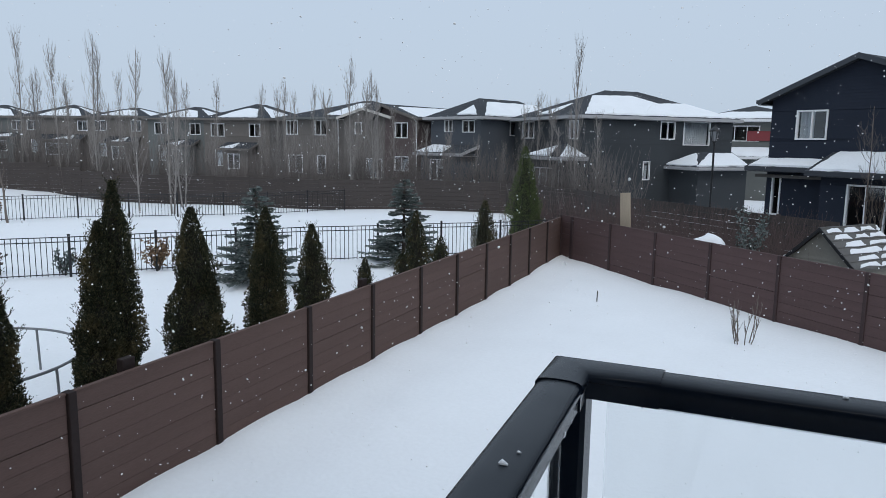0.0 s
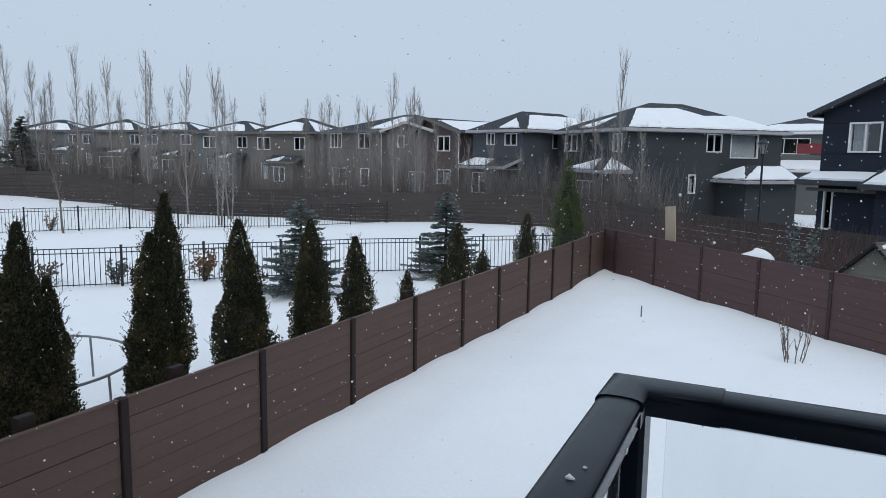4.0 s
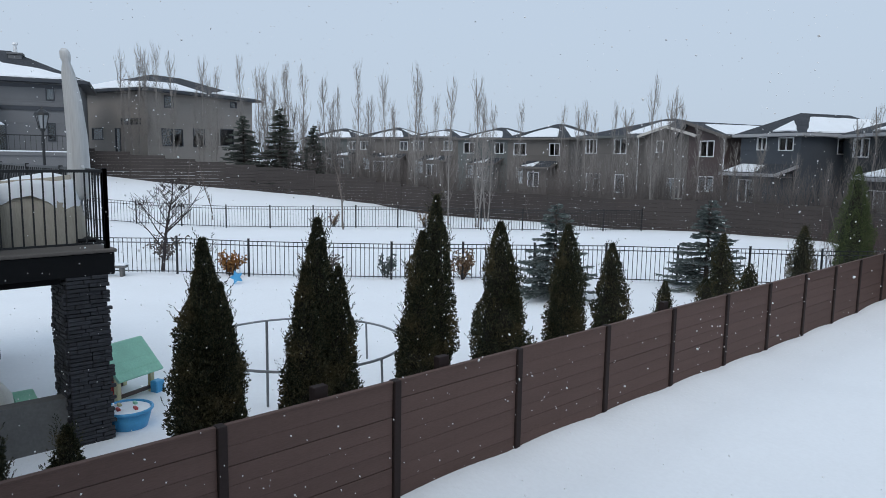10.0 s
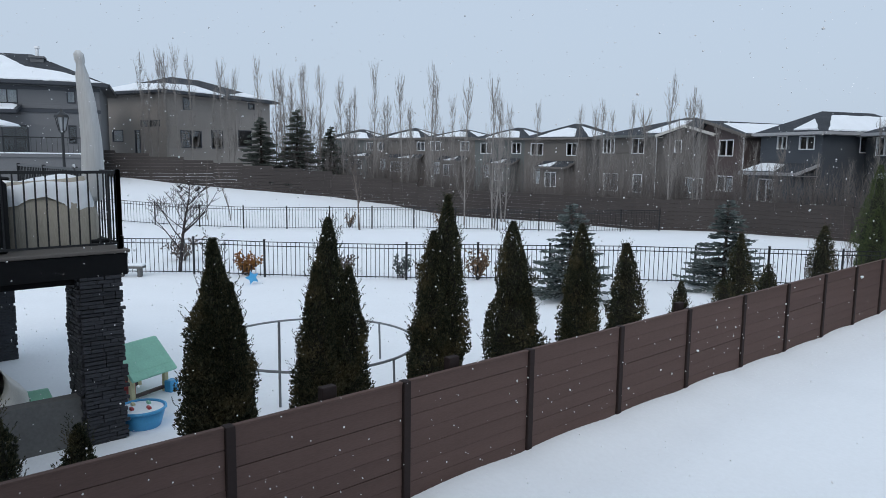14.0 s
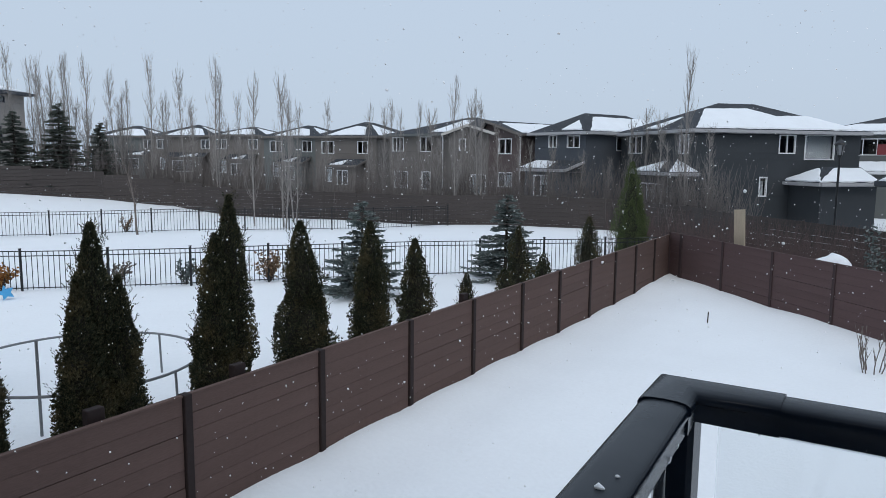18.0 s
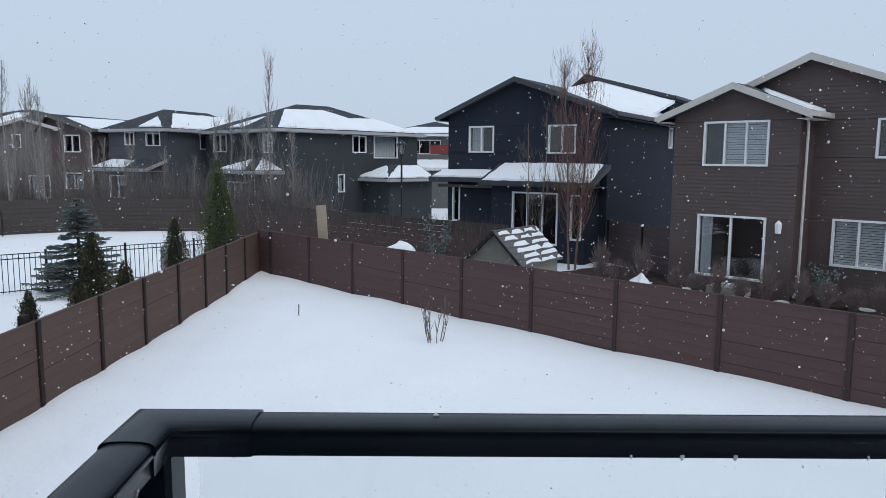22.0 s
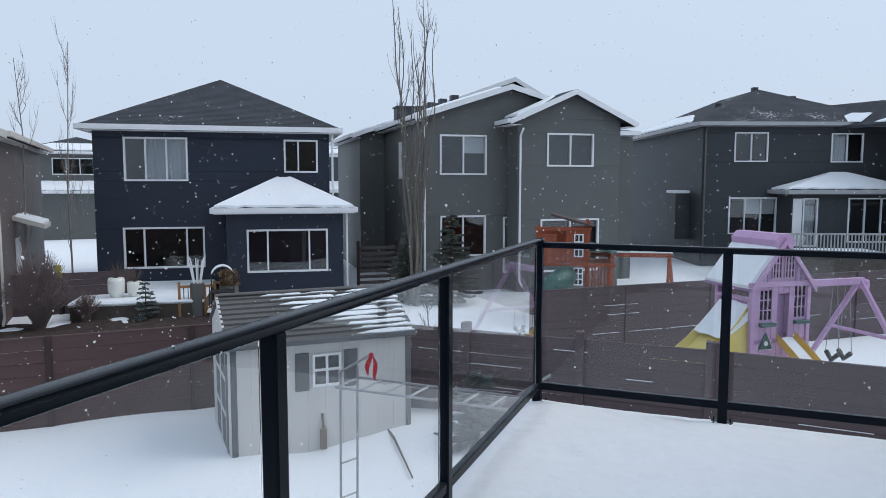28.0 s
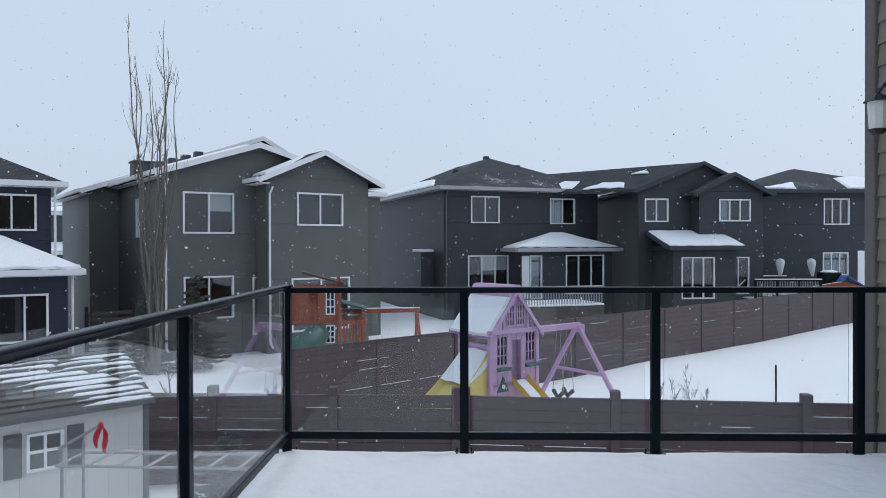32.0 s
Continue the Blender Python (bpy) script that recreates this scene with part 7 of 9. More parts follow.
# trampoline frame
tr = thing("trampoline_frame", pose(-10.95, 6.6, 0), "grey tubular trampoline frame standing in the snow", "trampoline")
R_ = 1.85
part("ring", Geo().tube([(R_ * math.cos(a), R_ * math.sin(a), 0.75) for a in np.linspace(0, 6.2832, 49)], 0.022, 6), GALV_DULL, tr)
for k in range(8):
    a = 6.2832 * (k + 0.3) / 8
    part("leg", Geo().tube([(R_ * math.cos(a), R_ * math.sin(a), 0.75), (R_ * math.cos(a) * 1.02, R_ * math.sin(a) * 1.02, -0.1)], 0.02, 6), GALV_DULL, tr)
part("net_pole", Geo().tube([(0.85, -1.15, -0.1), (0.85, -1.15, 1.45)], 0.022, 6), GALV_DULL, tr)
st = thing("toy_star", pose(-20.8, 10.4, 0.1), "small blue plastic toy lying in the snow", "toy")
part("body", Geo().prism([(0.22 * math.cos(k * 0.6283) * (1 if k % 2 else 0.5), 0.1 + 0.22 * math.sin(k * 0.6283) * (1 if k % 2 else 0.5)) for k in range(10)], -0.06, 0.06, pose(0, 0, 0, 0, 0, 60)), PL_BLUE, st)
bn = thing("garden_bench", pose(-24.25, 7.8, 0, 0, 0, 50), "small snow-topped stone bench by the iron fence", "bench")
part("seat", Geo().rbox((-0.45, -0.16, 0.32), (0.45, 0.16, 0.4), 0.02), CONCRETE, bn)
for s in (-0.3, 0.3):
    part("leg", Geo().rbox((s - 0.05, -0.12, -0.1), (s + 0.05, 0.12, 0.32), 0.01), CONCRETE, bn)
part("snow_cap", Geo().rbox((-0.46, -0.17, 0.4), (0.46, 0.17, 0.47), 0.03), SNOW_ROOF, bn)
# short stubs behind the fence
for k, (y, h) in enumerate(((4.0, 1.62), (5.82, 1.62), (11.2, 1.62))):
    sp = thing("fence_brace", pose(-6.42, y, 0), "dark wooden brace post behind the fence", "post", "brace posts")
    part("post", Geo().rbox((-0.05, -0.09, -0.2), (0.05, 0.09, h), 0.008), FENCE_POST, sp)


# ---- things in the own yard ----
SHED_WALL = mat("shed_resin_panel", (0.62, 0.61, 0.59), 0.7, var=0.07, scale=1.5, fine=30, bump=0.1, stretch=(4, 4, 0.5))
SHED_TRIM = mat("shed_grey_trim", (0.13, 0.135, 0.14), 0.7, var=0.1, bump=0.05)
SHED_ROOF = mat("shed_grey_roof", (0.11, 0.108, 0.105), 0.8, var=0.2, scale=2, fine=25, bump=0.2)
RED_CLOTH = mat("red_ribbon", (0.55, 0.015, 0.03), 0.8, var=0.15, bump=0.1)


def stepped_roof(h, x0, x1, y_eave, y_ridge, z_eave, z_ridge, n, material, snow_f, seed, m=None):
    """Roof plane of n lapped panels, with strips of snow lying on the laps."""
    rnd = random.Random(seed)
    for k in range(n):
        a, b = k / n, (k + 1) / n
        ya, yb = y_eave + (y_ridge - y_eave) * a, y_eave + (y_ridge - y_eave) * b
        za, zb = z_eave + (z_ridge - z_eave) * a, z_eave + (z_ridge - z_eave) * b
        g = Geo()
        g.v = [Vector(p) for p in ((x0, ya, za + 0.035), (x1, ya, za + 0.035), (x1, yb, zb + 0.005), (x0, yb, zb + 0.005), (x0, ya, za - 0.02), (x1, ya, za - 0.02), (x1, yb, zb - 0.03), (x0, yb, zb - 0.03))]
        g.f = [(0, 1, 2, 3), (7, 6, 5, 4), (0, 4, 5, 1), (1, 5, 6, 2), (2, 6, 7, 3), (3, 7, 4, 0)]
        row = part("roof_panel", g, material, h)
        row.matrix_local = m or pose(0, 0, 0)
        s = x0 + (x1 - x0) * max(0.0, snow_f[0] + snow_f[2] * (1 - b) + rnd.uniform(-0.05, 0.05))
        end = x0 + (x1 - x0) * snow_f[1]
        while s < end - 0.1:
            e = min(end, s + rnd.uniform(0.5, 1.5))
            lo, hi = 0.07, rnd.uniform(0.80, 1.0)
            pl = ((0, ya, za + 0.035), (1, 0, 0), (0, yb - ya, zb - za - 0.03))
            part("snow_strip", patch_on(pl, [(s, lo), (e, lo), (e - 0.03, hi), (s + 0.2, hi * 0.8)], lift=0.004, thick=0.011, seed=rnd.randrange(999), rough=0.05), SNOW_ROOF, row, "strip of snow")
            s = e + (rnd.uniform(0.03, 0.15) if rnd.random() < 0.35 else 0.0)


shed = thing("garden_shed", pose(8.56, 6.49, 0, 0, 0, -45), "pale grey resin garden shed with snow-striped roof", "shed")
W_, D_, E_ = 2.76, 2.2, 1.80
ZR = 2.34
for k in range(10):
    x = k * W_ / 10
    part("wall_panel", Geo().rbox((x + 0.0008, 0, -0.2), (x + W_ / 10 - 0.0008, 0.04, E_), 0.0025), SHED_WALL, shed)
part("wall", Geo().prism([(0, -0.2), (D_, -0.2), (D_, E_), (D_ / 2, ZR - 0.06), (0, E_)], 0, 0.04, pose(0, 0, 0, 0, 0, 90)), SHED_WALL, shed)
part("wall", Geo().prism([(0, -0.2), (D_, -0.2), (D_, E_), (D_ / 2, ZR - 0.06), (0, E_)], -W_, -W_ + 0.04, pose(0, 0, 0, 0, 0, 90)), SHED_WALL, shed)
part("wall", Geo().box((0, D_ - 0.04, -0.2), (W_, D_, E_)), SHED_WALL, shed)
for x in (-0.02, W_ - 0.07):
    part("corner_trim", Geo().rbox((x, -0.015, -0.2), (x + 0.09, 0.06, E_), 0.01), SHED_TRIM, shed)
part("corner_trim", Geo().rbox((-0.045, 0.16, -0.2), (-0.0, 0.42, E_), 0.01), SHED_TRIM, shed)
stepped_roof(shed, -0.08, W_ + 0.07, -0.10, D_ / 2, E_ - 0.02, ZR, 10, SHED_ROOF, (0.24, 1.0, 0.5), 3)
stepped_roof(shed, -0.08, W_ + 0.07, D_ + 0.10, D_ / 2, E_ - 0.02, ZR, 10, SHED_ROOF, (0.05, 1.0, 0.0), 4)
part("ridge_cap", Geo().rbox((-0.09, D_ / 2 - 0.06, ZR), (W_ + 0.08, D_ / 2 + 0.06, ZR + 0.05), 0.02), SHED_ROOF, shed)
part("eave_trim", Geo().rbox((-0.08, -0.13, E_ - 0.07), (W_ + 0.07, -0.09, E_ + 0.01), 0.008), SHED_TRIM, shed)
SHED_DOOR = mat("shed_grey_door", (0.19, 0.19, 0.195), 0.7, var=0.08, scale=2, fine=30, bump=0.1)
for k in range(2):
    dr = part("door", Geo().rbox((-0.03, 0.42 + k * 0.70, -0.1), (0.0, 1.10 + k * 0.70, 1.78), 0.01), SHED_DOOR, shed, "grey resin door leaf")
    for j in range(3):
        part("door_panel", Geo().rbox((-0.042, 0.50 + k * 0.70, 0.08 + j * 0.56), (-0.03, 1.02 + k * 0.70, 0.56 + j * 0.56), 0.006), SHED_TRIM, dr)
part("barge_board", Geo().prism([(-0.10, E_ - 0.10), (D_ / 2, ZR - 0.06), (D_ / 2, ZR + 0.03), (-0.10, E_ - 0.01)], 0.05, 0.085, pose(0, 0, 0, 0, 0, 90)), SHED_WALL, shed)
for x0, x1, z0, z1 in ((0.92, 1.13, 1.0, 1.58), (1.68, 1.89, 1.0, 1.58)):
    s_ = part("shutter", Geo().rbox((x0, -0.03, z0), (x1, 0.0, z1), 0.006), SHED_TRIM, shed)
    for k in range(7):
        part("slat", Geo().box((x0 + 0.02, -0.038, z0 + 0.05 + k * 0.075), (x1 - 0.02, -0.031, z0 + 0.095 + k * 0.075)), SHED_TRIM, s_)
wn_ = part("window", Geo().box((1.2, -0.012, 1.06), (1.61, 0.0, 1.53)), IRON, shed)
for a, b in (((1.18, 1.04), (1.22, 1.55)), ((1.59, 1.04), (1.63, 1.55)), ((1.385, 1.06), (1.425, 1.53))):
    part("frame_bar", Geo().rbox((a[0], -0.035, a[1]), (b[0], -0.012, b[1]), 0.005), WHITE, wn_)
for z in (1.04, 1.28, 1.51):
    part("frame_bar", Geo().rbox((1.22, -0.033, z), (1.59, -0.012, z + 0.04), 0.005), WHITE, wn_)
for i_ in range(2):
    for j_ in range(2):
        part("pane", Geo().box((1.225 + i_ * 0.2, -0.02, 1.08 + j_ * 0.24), (1.385 + i_ * 0.205, -0.016, 1.28 + j_ * 0.23)), GLASS, wn_)

mk = thing("monkey_bars", pose(0, 0, 0), "pale metal climbing frame with horizontal ladder below the deck", "climbing frame")
A_, B_ = Vector((6.30, 3.39, 0)), Vector((6.50, 3.31, 0))
dirm = Vector((-0.05, -1.85, 0))
for p in (A_, B_):
    part("leg", Geo().tube([p + Vector((0.02, 0.04, -0.1)), p + Vector((0, 0, 2.29))], 0.013, 8), GALV, mk)
    q = p + dirm
    part("leg", Geo().tube([q + Vector((0, 0, -0.1)), q + Vector((0, 0, 2.29))], 0.013, 8), GALV, mk)
for k in range(4):
    z = 0.25 + k * 0.36
    part("rung", Geo().tube([A_ + Vector((0.015, 0.03, z)), B_ + Vector((0.015, 0.03, z))], 0.009, 6), GALV, mk)
for q in (Vector((0, 0, 0)), Vector((-0.05, -1.85, 0.0))):
    part("hand_bar", Geo().tube([Vector((6.28, 3.41, 2.27)) + q, Vector((6.50, 3.17, 2.42)) + q], 0.013, 8), GALV, mk)
A2, B2 = A_ + Vector((-0.10, 0, 2.15)), B_ + Vector((0.10, 0.04, 2.15))
for p in (A2, B2):
    part("side_rail", Geo().tube([p, p + dirm], 0.013, 8), GALV, mk)
for k in range(8):
    part("bar", Geo().tube([A2 + dirm * (k / 7), B2 + dirm * (k / 7)], 0.012, 6), GALV, mk)
part("brace", Geo().tube([(7.35, 2.75, 0.0), (6.6, 3.0, 0.45)], 0.012, 6), GALV_DULL, mk)
rb = thing("red_ribbon", pose(6.44, 3.10, 2.12), "bright red ribbon tied to the climbing frame", "ribbon")
for k, (side, drop) in enumerate(((-1, 0.24), (1, 0.20))):
    g = Geo()
    for j in range(9):
        u = j / 8
        c_ = 0.02 + side * (0.05 * u + 0.012 * math.sin(u * 4))
        w_ = 0.010 + 0.014 * math.sin(u * 2.9)
        z_ = 0.32 - u * drop
        g.v += [Vector((0.025 * math.sin(u * 5 + k), c_ - w_, z_)), Vector((0.025 * math.sin(u * 5 + k) + 0.012, c_, z_ - 0.01)), Vector((0.025 * math.sin(u * 5 + k), c_ + w_, z_ + 0.02)), Vector((0.025 * math.sin(u * 5 + k) - 0.006, c_, z_))]
    g.f = [(4 * j + a_, 4 * j + 4 + a_, 4 * j + 4 + (a_ + 1) % 4, 4 * j + (a_ + 1) % 4) for j in range(8) for a_ in range(4)]
    part("tail", g, RED_CLOTH, rb)
part("knot", Geo().rbox((-0.02, 0.0, 0.30), (0.02, 0.045, 0.345), 0.012), RED_CLOTH, rb)
TAN_WOOD = mat("weathered_wood", (0.20, 0.16, 0.12), 0.8, var=0.25, scale=5, fine=30, bump=0.2)
stk = thing("garden_stick", pose(0, 0, 0), "long thin dark stick lying in the snow beside the shed", "stick")
part("stick", Geo().tube([(10.9, 5.29, ground_z(10.9, 5.29) + 0.03), (9.9, 4.53, ground_z(9.9, 4.53) + 0.05), (9.05, 3.84, ground_z(9.05, 3.84) + 0.04)], [0.022, 0.018, 0.011], 6), BARK, stk)
wc = thing("wooden_scoop", pose(8.56, 6.49, 0, 0, 0, -45) @ pose(1.32, -0.06, 0.12), "weathered wooden shovel leaning on the shed wall", "shovel")
part("handle", Geo().tube([(0, 0.03, 0.5), (0.01, 0.0, 0.26)], 0.02, 6), TAN_WOOD, wc)
part("blade", Geo().rbox((-0.055, -0.03, -0.05), (0.055, 0.0, 0.28), 0.012), TAN_WOOD, wc)
sk = thing("garden_stake", pose(-3.56, 18.56, 0), "thin dark stake sticking out of the snow", "stake")
part("rod", Geo().tube([(0, 0, -0.2), (0.01, 0, 0.30)], 0.016, 6), BARK, sk)
sk2 = thing("garden_stake", pose(12.0, -5.2, 0), "tall thin metal stake beside the fence", "stake")
part("rod", Geo().tube([(0, 0, -0.2), (0, 0, 2.05)], 0.016, 6), IRON, sk2)
spruce(10.45, 3.35, 1.15, 0.6, 61, "small drooping spruce with frosted branches beside the garden shed", 12, dense=1.6)


# ---- behind the back fence ----
WOOD_NEW = mat("new_lumber", (0.42, 0.34, 0.25), 0.8, var=0.15, scale=3, fine=25, bump=0.2, stretch=(6, 6, 0.5))
WOOD_ORANGE = mat("orange_cedar", (0.34, 0.17, 0.07), 0.75, var=0.2, scale=3, fine=25, bump=0.2)
YELLOW_TAG = mat("yellow_green_plastic", (0.45, 0.42, 0.05), 0.5, var=0.1, bump=0.05)
SHED_TAN = mat("tan_shed_siding", (0.20, 0.19, 0.165), 0.8, var=0.1, scale=2, fine=20, bump=0.1)

bd = thing("plywood_board", pose(-3.56, 23.05, 0.42, 0, -5, -45), "pale unpainted board standing against the fence", "board")
part("sheet", Geo().rbox((-0.27, -0.012, 0), (0.25, 0.012, 2.2), 0.004), WOOD_NEW, bd)

ns = thing("neighbour_shed", pose(1.0, 20.7, -0.02, 0, 0, -38), "small tan garden shed with snow on its lapped roof", "shed")
nw, ndp, ne, nrz = 1.75, 2.1, 1.32, 2.13
part("wall", wall_geo(0, nw, -0.1, ne, [], exposure=0.12, top=lambda x: nrz - 0.05 - abs(x - nw / 2) * (nrz - ne) / (nw / 2)), SHED_TAN, ns)
for x in (0.0, nw - 0.05):
    part("wall", Geo().box((x, 0.02, -0.1), (x + 0.05, ndp, ne)), SHED_TAN, ns)
part("wall", Geo().prism([(0, -0.1), (nw, -0.1), (nw, ne), (nw / 2, nrz - 0.05), (0, ne)], ndp - 0.05, ndp), SHED_TAN, ns)
part("roof_frame", Geo().box((nw / 2 - 0.04, -0.12, nrz - 0.02), (nw / 2 + 0.04, ndp + 0.1, nrz + 0.03)), SHED_ROOF, ns)
for side in (-1, 1):
    stepped_roof(ns, -ndp / 2 - 0.12, ndp / 2 + 0.12, -nw / 2 - 0.12, 0, ne - 0.1, nrz, 6, SHED_ROOF, (0.1, 1.0, 0.0), 8 + side, pose(nw / 2, ndp / 2, 0, 0, 0, 90 * side))
for side in (-1, 1):
    part("barge_board", Geo().prism([(nw / 2, nrz + 0.03), (nw / 2, nrz - 0.06), (nw / 2 + side * (nw / 2 + 0.12), ne - 0.19), (nw / 2 + side * (nw / 2 + 0.12), ne - 0.09)][::side], -0.14, -0.11), IRON, ns)

# snow-covered bin and low things by the blue house
tb = thing("garden_table", pose(-1.1, 21.9, 0.0, 0, 0, -30), "low garden table under a thick cap of snow", "table")
part("top", Geo().rbox((-0.55, -0.35, 1.15), (0.55, 0.35, 1.25), 0.02), BARK, tb)
for sx in (-0.48, 0.48):
    for sy in (-0.28, 0.28):
        part("leg", Geo().box((sx - 0.03, sy - 0.03, -0.1), (sx + 0.03, sy + 0.03, 1.15)), BARK, tb)
cap = Geo()
for j in range(5):
    for i in range(18):
        a = 6.2832 * i / 18
        k_ = math.cos(j * 0.36) * (1 + 0.12 * math.sin(a * 3 + 1))
        cap.v.append(Vector((0.56 * math.cos(a) * k_ - 0.06, 0.38 * math.sin(a) * k_, 1.25 + 0.30 * math.sin(j * 0.36) * (1 + 0.3 * math.cos(a)))))
cap.f = [(j * 18 + i, j * 18 + (i + 1) % 18, (j + 1) * 18 + (i + 1) % 18, (j + 1) * 18 + i) for j in range(4) for i in range(18)] + [tuple(72 + i for i in range(18))]
part("snow_cap", cap, SNOW_ROOF, tb, smooth=True)
bush(0.15, 22.4, 2.3, 0.6, 21, "dark green shrub beside the blue house", SPRUCE, z=0, n=520)
for k, (x, y, h, r) in enumerate([(6.7, 23.1, 1.25, 0.42), (8.6, 21.5, 0.95, 0.42), (9.7, 20.6, 0.95, 0.45), (10.4, 20.0, 0.85, 0.4), (7.6, 22.3, 0.7, 0.35), (12.0, 18.9, 0.75, 0.4), (5.6, 24.0, 1.2, 0.45), (8.1, 21.9, 0.6, 0.45), (9.1, 21.0, 0.65, 0.45), (11.5, 19.3, 0.6, 0.45), (13.0, 18.1, 0.6, 0.45), (12.5, 18.4, 0.7, 0.4), (6.1, 23.6, 0.7, 0.5), (10.9, 19.6, 0.7, 0.45)]):
    twig_bush(x, y, h * 1.3, r, 30 + k, "brown leafless shrub in front of the brown house")
bush(11.2, 20.3, 1.15, 0.45, 36, "dark evergreen shrub with a dusting of snow", SPRUCE, z=0, n=460)
twig_bush(14.5, 17.7, 2.2, 1.05, 37, "large round leafless shrub beside the brown house", 800)
twig_bush(15.7, 17.3, 1.05, 0.5, 38, "leafless shrub beside the path", 160)
gc = thing("covered_grill", pose(13.4, 19.2, 0, 0, 0, -45), "grill under a black cover with snow on it", "grill")
part("cover", Geo().rbox((-0.55, -0.3, -0.1), (0.55, 0.3, 0.62), 0.1), BLACK_WOOD, gc)
part("snow_cap", Geo().rbox((-0.35, -0.22, 0.60), (0.5, 0.2, 0.74), 0.06), SNOW_ROOF, gc)
part("snow_side", Geo().rbox((0.42, -0.33, 0.1), (0.58, 0.1, 0.45), 0.06), SNOW_ROOF, gc)
sp_ = thing("snow_pile", pose(6.6, 22.6, 0), "small heap of shovelled snow beside the house", "snow")
g = Geo()
for j in range(5):
    for i in range(14):
        a = 6.2832 * i / 14
        g.v.append(Vector((0.42 * math.cos(a) * math.cos(j * 0.39) * (1 + 0.25 * math.sin(a * 3)), 0.34 * math.sin(a) * math.cos(j * 0.39), -0.1 + 0.55 * math.sin(j * 0.39) * (1 + 0.25 * math.cos(a * 2 + j)))))
g.f = [(j * 14 + i, j * 14 + (i + 1) % 14, (j + 1) * 14 + (i + 1) % 14, (j + 1) * 14 + i) for j in range(4) for i in range(14)] + [tuple(56 + i for i in range(14))]
part("mound", g, SNOW_ROOF, sp_, smooth=True)
wl_ = thing("wall_lantern", pose(11.14, 21.96, 0, 0, 0, -45), "pale lantern fixed to the brown siding", "lamp")
part("lantern", Geo().tube([(-0.08, -1.33, 2.02), (-0.08, -1.33, 2.3), (-0.08, -1.33, 2.4)], [0.09, 0.11, 0.02], 6), WHITE, wl_)
part("bracket", Geo().box((-0.12, -1.26, 2.1), (-0.04, -1.21, 2.3)), WHITE, wl_)

MULCH = mat("bark_mulch", (0.062, 0.047, 0.042), 0.95, var=0.5, scale=3, fine=18, bump=0.8, bdist=0.04, spec=0.1)
# outline stretched to cover the snow strip in the camera's view
bed = Geo()
P0, P1, P2, P3 = Vector((3.4, 25.0)), Vector((18.6, 11.9)), Vector((19.5, 13.4)), Vector((6.6, 28.0))
BN, BM = 60, 18
for i in range(BN + 1):
    for j in range(BM + 1):
        p = P0.lerp(P1, i / BN).lerp(P3.lerp(P2, i / BN), j / BM)
        e = min(i, BN - i, j, BM - j)
        p += Vector((noise.noise((p.x * 1.1, p.y * 1.1, 3)), noise.noise((p.x * 1.1, p.y * 1.1, 8)))) * 0.3
        bed.v.append(Vector((p.x, p.y, ground_z(p.x, p.y) + (-0.05 if e == 0 else 0.05 + 0.05 * noise.noise((p.x * 2.3, p.y * 2.3, 5))))))
bed.f = [(i * (BM + 1) + j, (i + 1) * (BM + 1) + j, (i + 1) * (BM + 1) + j + 1, i * (BM + 1) + j + 1) for i in range(BN) for j in range(BM)]
bo = new("planting_bed", mesh_from("planting_bed", bed.v, bed.f, MULCH, True))
tagged(bo, "dark bark-mulch bed shaped to cover the snow in view along the brown house", "garden bed", kind="structure")

# remnants of snow on the bed
DRIFT = random.Random(77)
for x, y, r in ((8.2, 22.4, 0.45), (9.3, 21.3, 0.35), (10.2, 20.6, 0.4), (11.9, 19.5, 0.45), (12.6, 18.9, 0.35), (13.9, 18.3, 0.5), (15.2, 17.9, 0.6), (6.9, 23.4, 0.5), (16.3, 16.6, 0.5)):
    sd = thing("snow_drift", pose(x, y, ground_z(x, y), 0, 0, DRIFT.uniform(0, 360)), "thin drift of snow lying on the planting bed", "snow", "drifts on the planting bed")
    g = Geo()
    for j in range(4):
        for i in range(16):
            a = 6.2832 * i / 16
            k_ = math.cos(j * 0.45) * (1 + 0.22 * math.sin(a * 3 + x) + 0.12 * math.sin(a * 5 + y))
            g.v.append(Vector((r * 1.2 * math.cos(a) * k_, r * 0.6 * math.sin(a) * k_, 0.09 * math.sin(j * 0.45))))
    g.f = [(j * 16 + i, j * 16 + (i + 1) % 16, (j + 1) * 16 + (i + 1) % 16, (j + 1) * 16 + i) for j in range(3) for i in range(16)] + [tuple(48 + i for i in range(16))]
    part("mound", g, SNOW_ROOF, sd, smooth=True)

# navy house: deck with steps and planters
nv = thing("patio_deck", pose(21.78, 17.06, 0, 0, 0, -55), "low wooden deck covered by thick snow behind the navy house", "deck")
part("frame", Geo().rbox((-4.2, -4.6, -0.1), (-0.4, -0.02, 0.45), 0.02), BARK, nv)
part("snow_cover", Geo().rbox((-4.25, -4.65, 0.45), (-0.38, -0.03, 0.58), 0.05), SNOW_ROOF, nv)
gt = thing("deck_stair_rail", pose(17.4, 15.35, 0, 0, 0, -48), "orange cedar stair railing beside the snowy deck", "railing")
for x in (0.0, 0.35, 0.75, 1.05):
    part("post", Geo().rbox((x - 0.04, -0.04, -0.1), (x + 0.04, 0.04, 1.1 if x in (0.0, 1.05) else 0.95), 0.006), WOOD_ORANGE, gt)
for z in (0.25, 0.92):
    part("rail", Geo().rbox((0.04, -0.02, z), (1.01, 0.02, z + 0.08), 0.005), WOOD_ORANGE, gt)
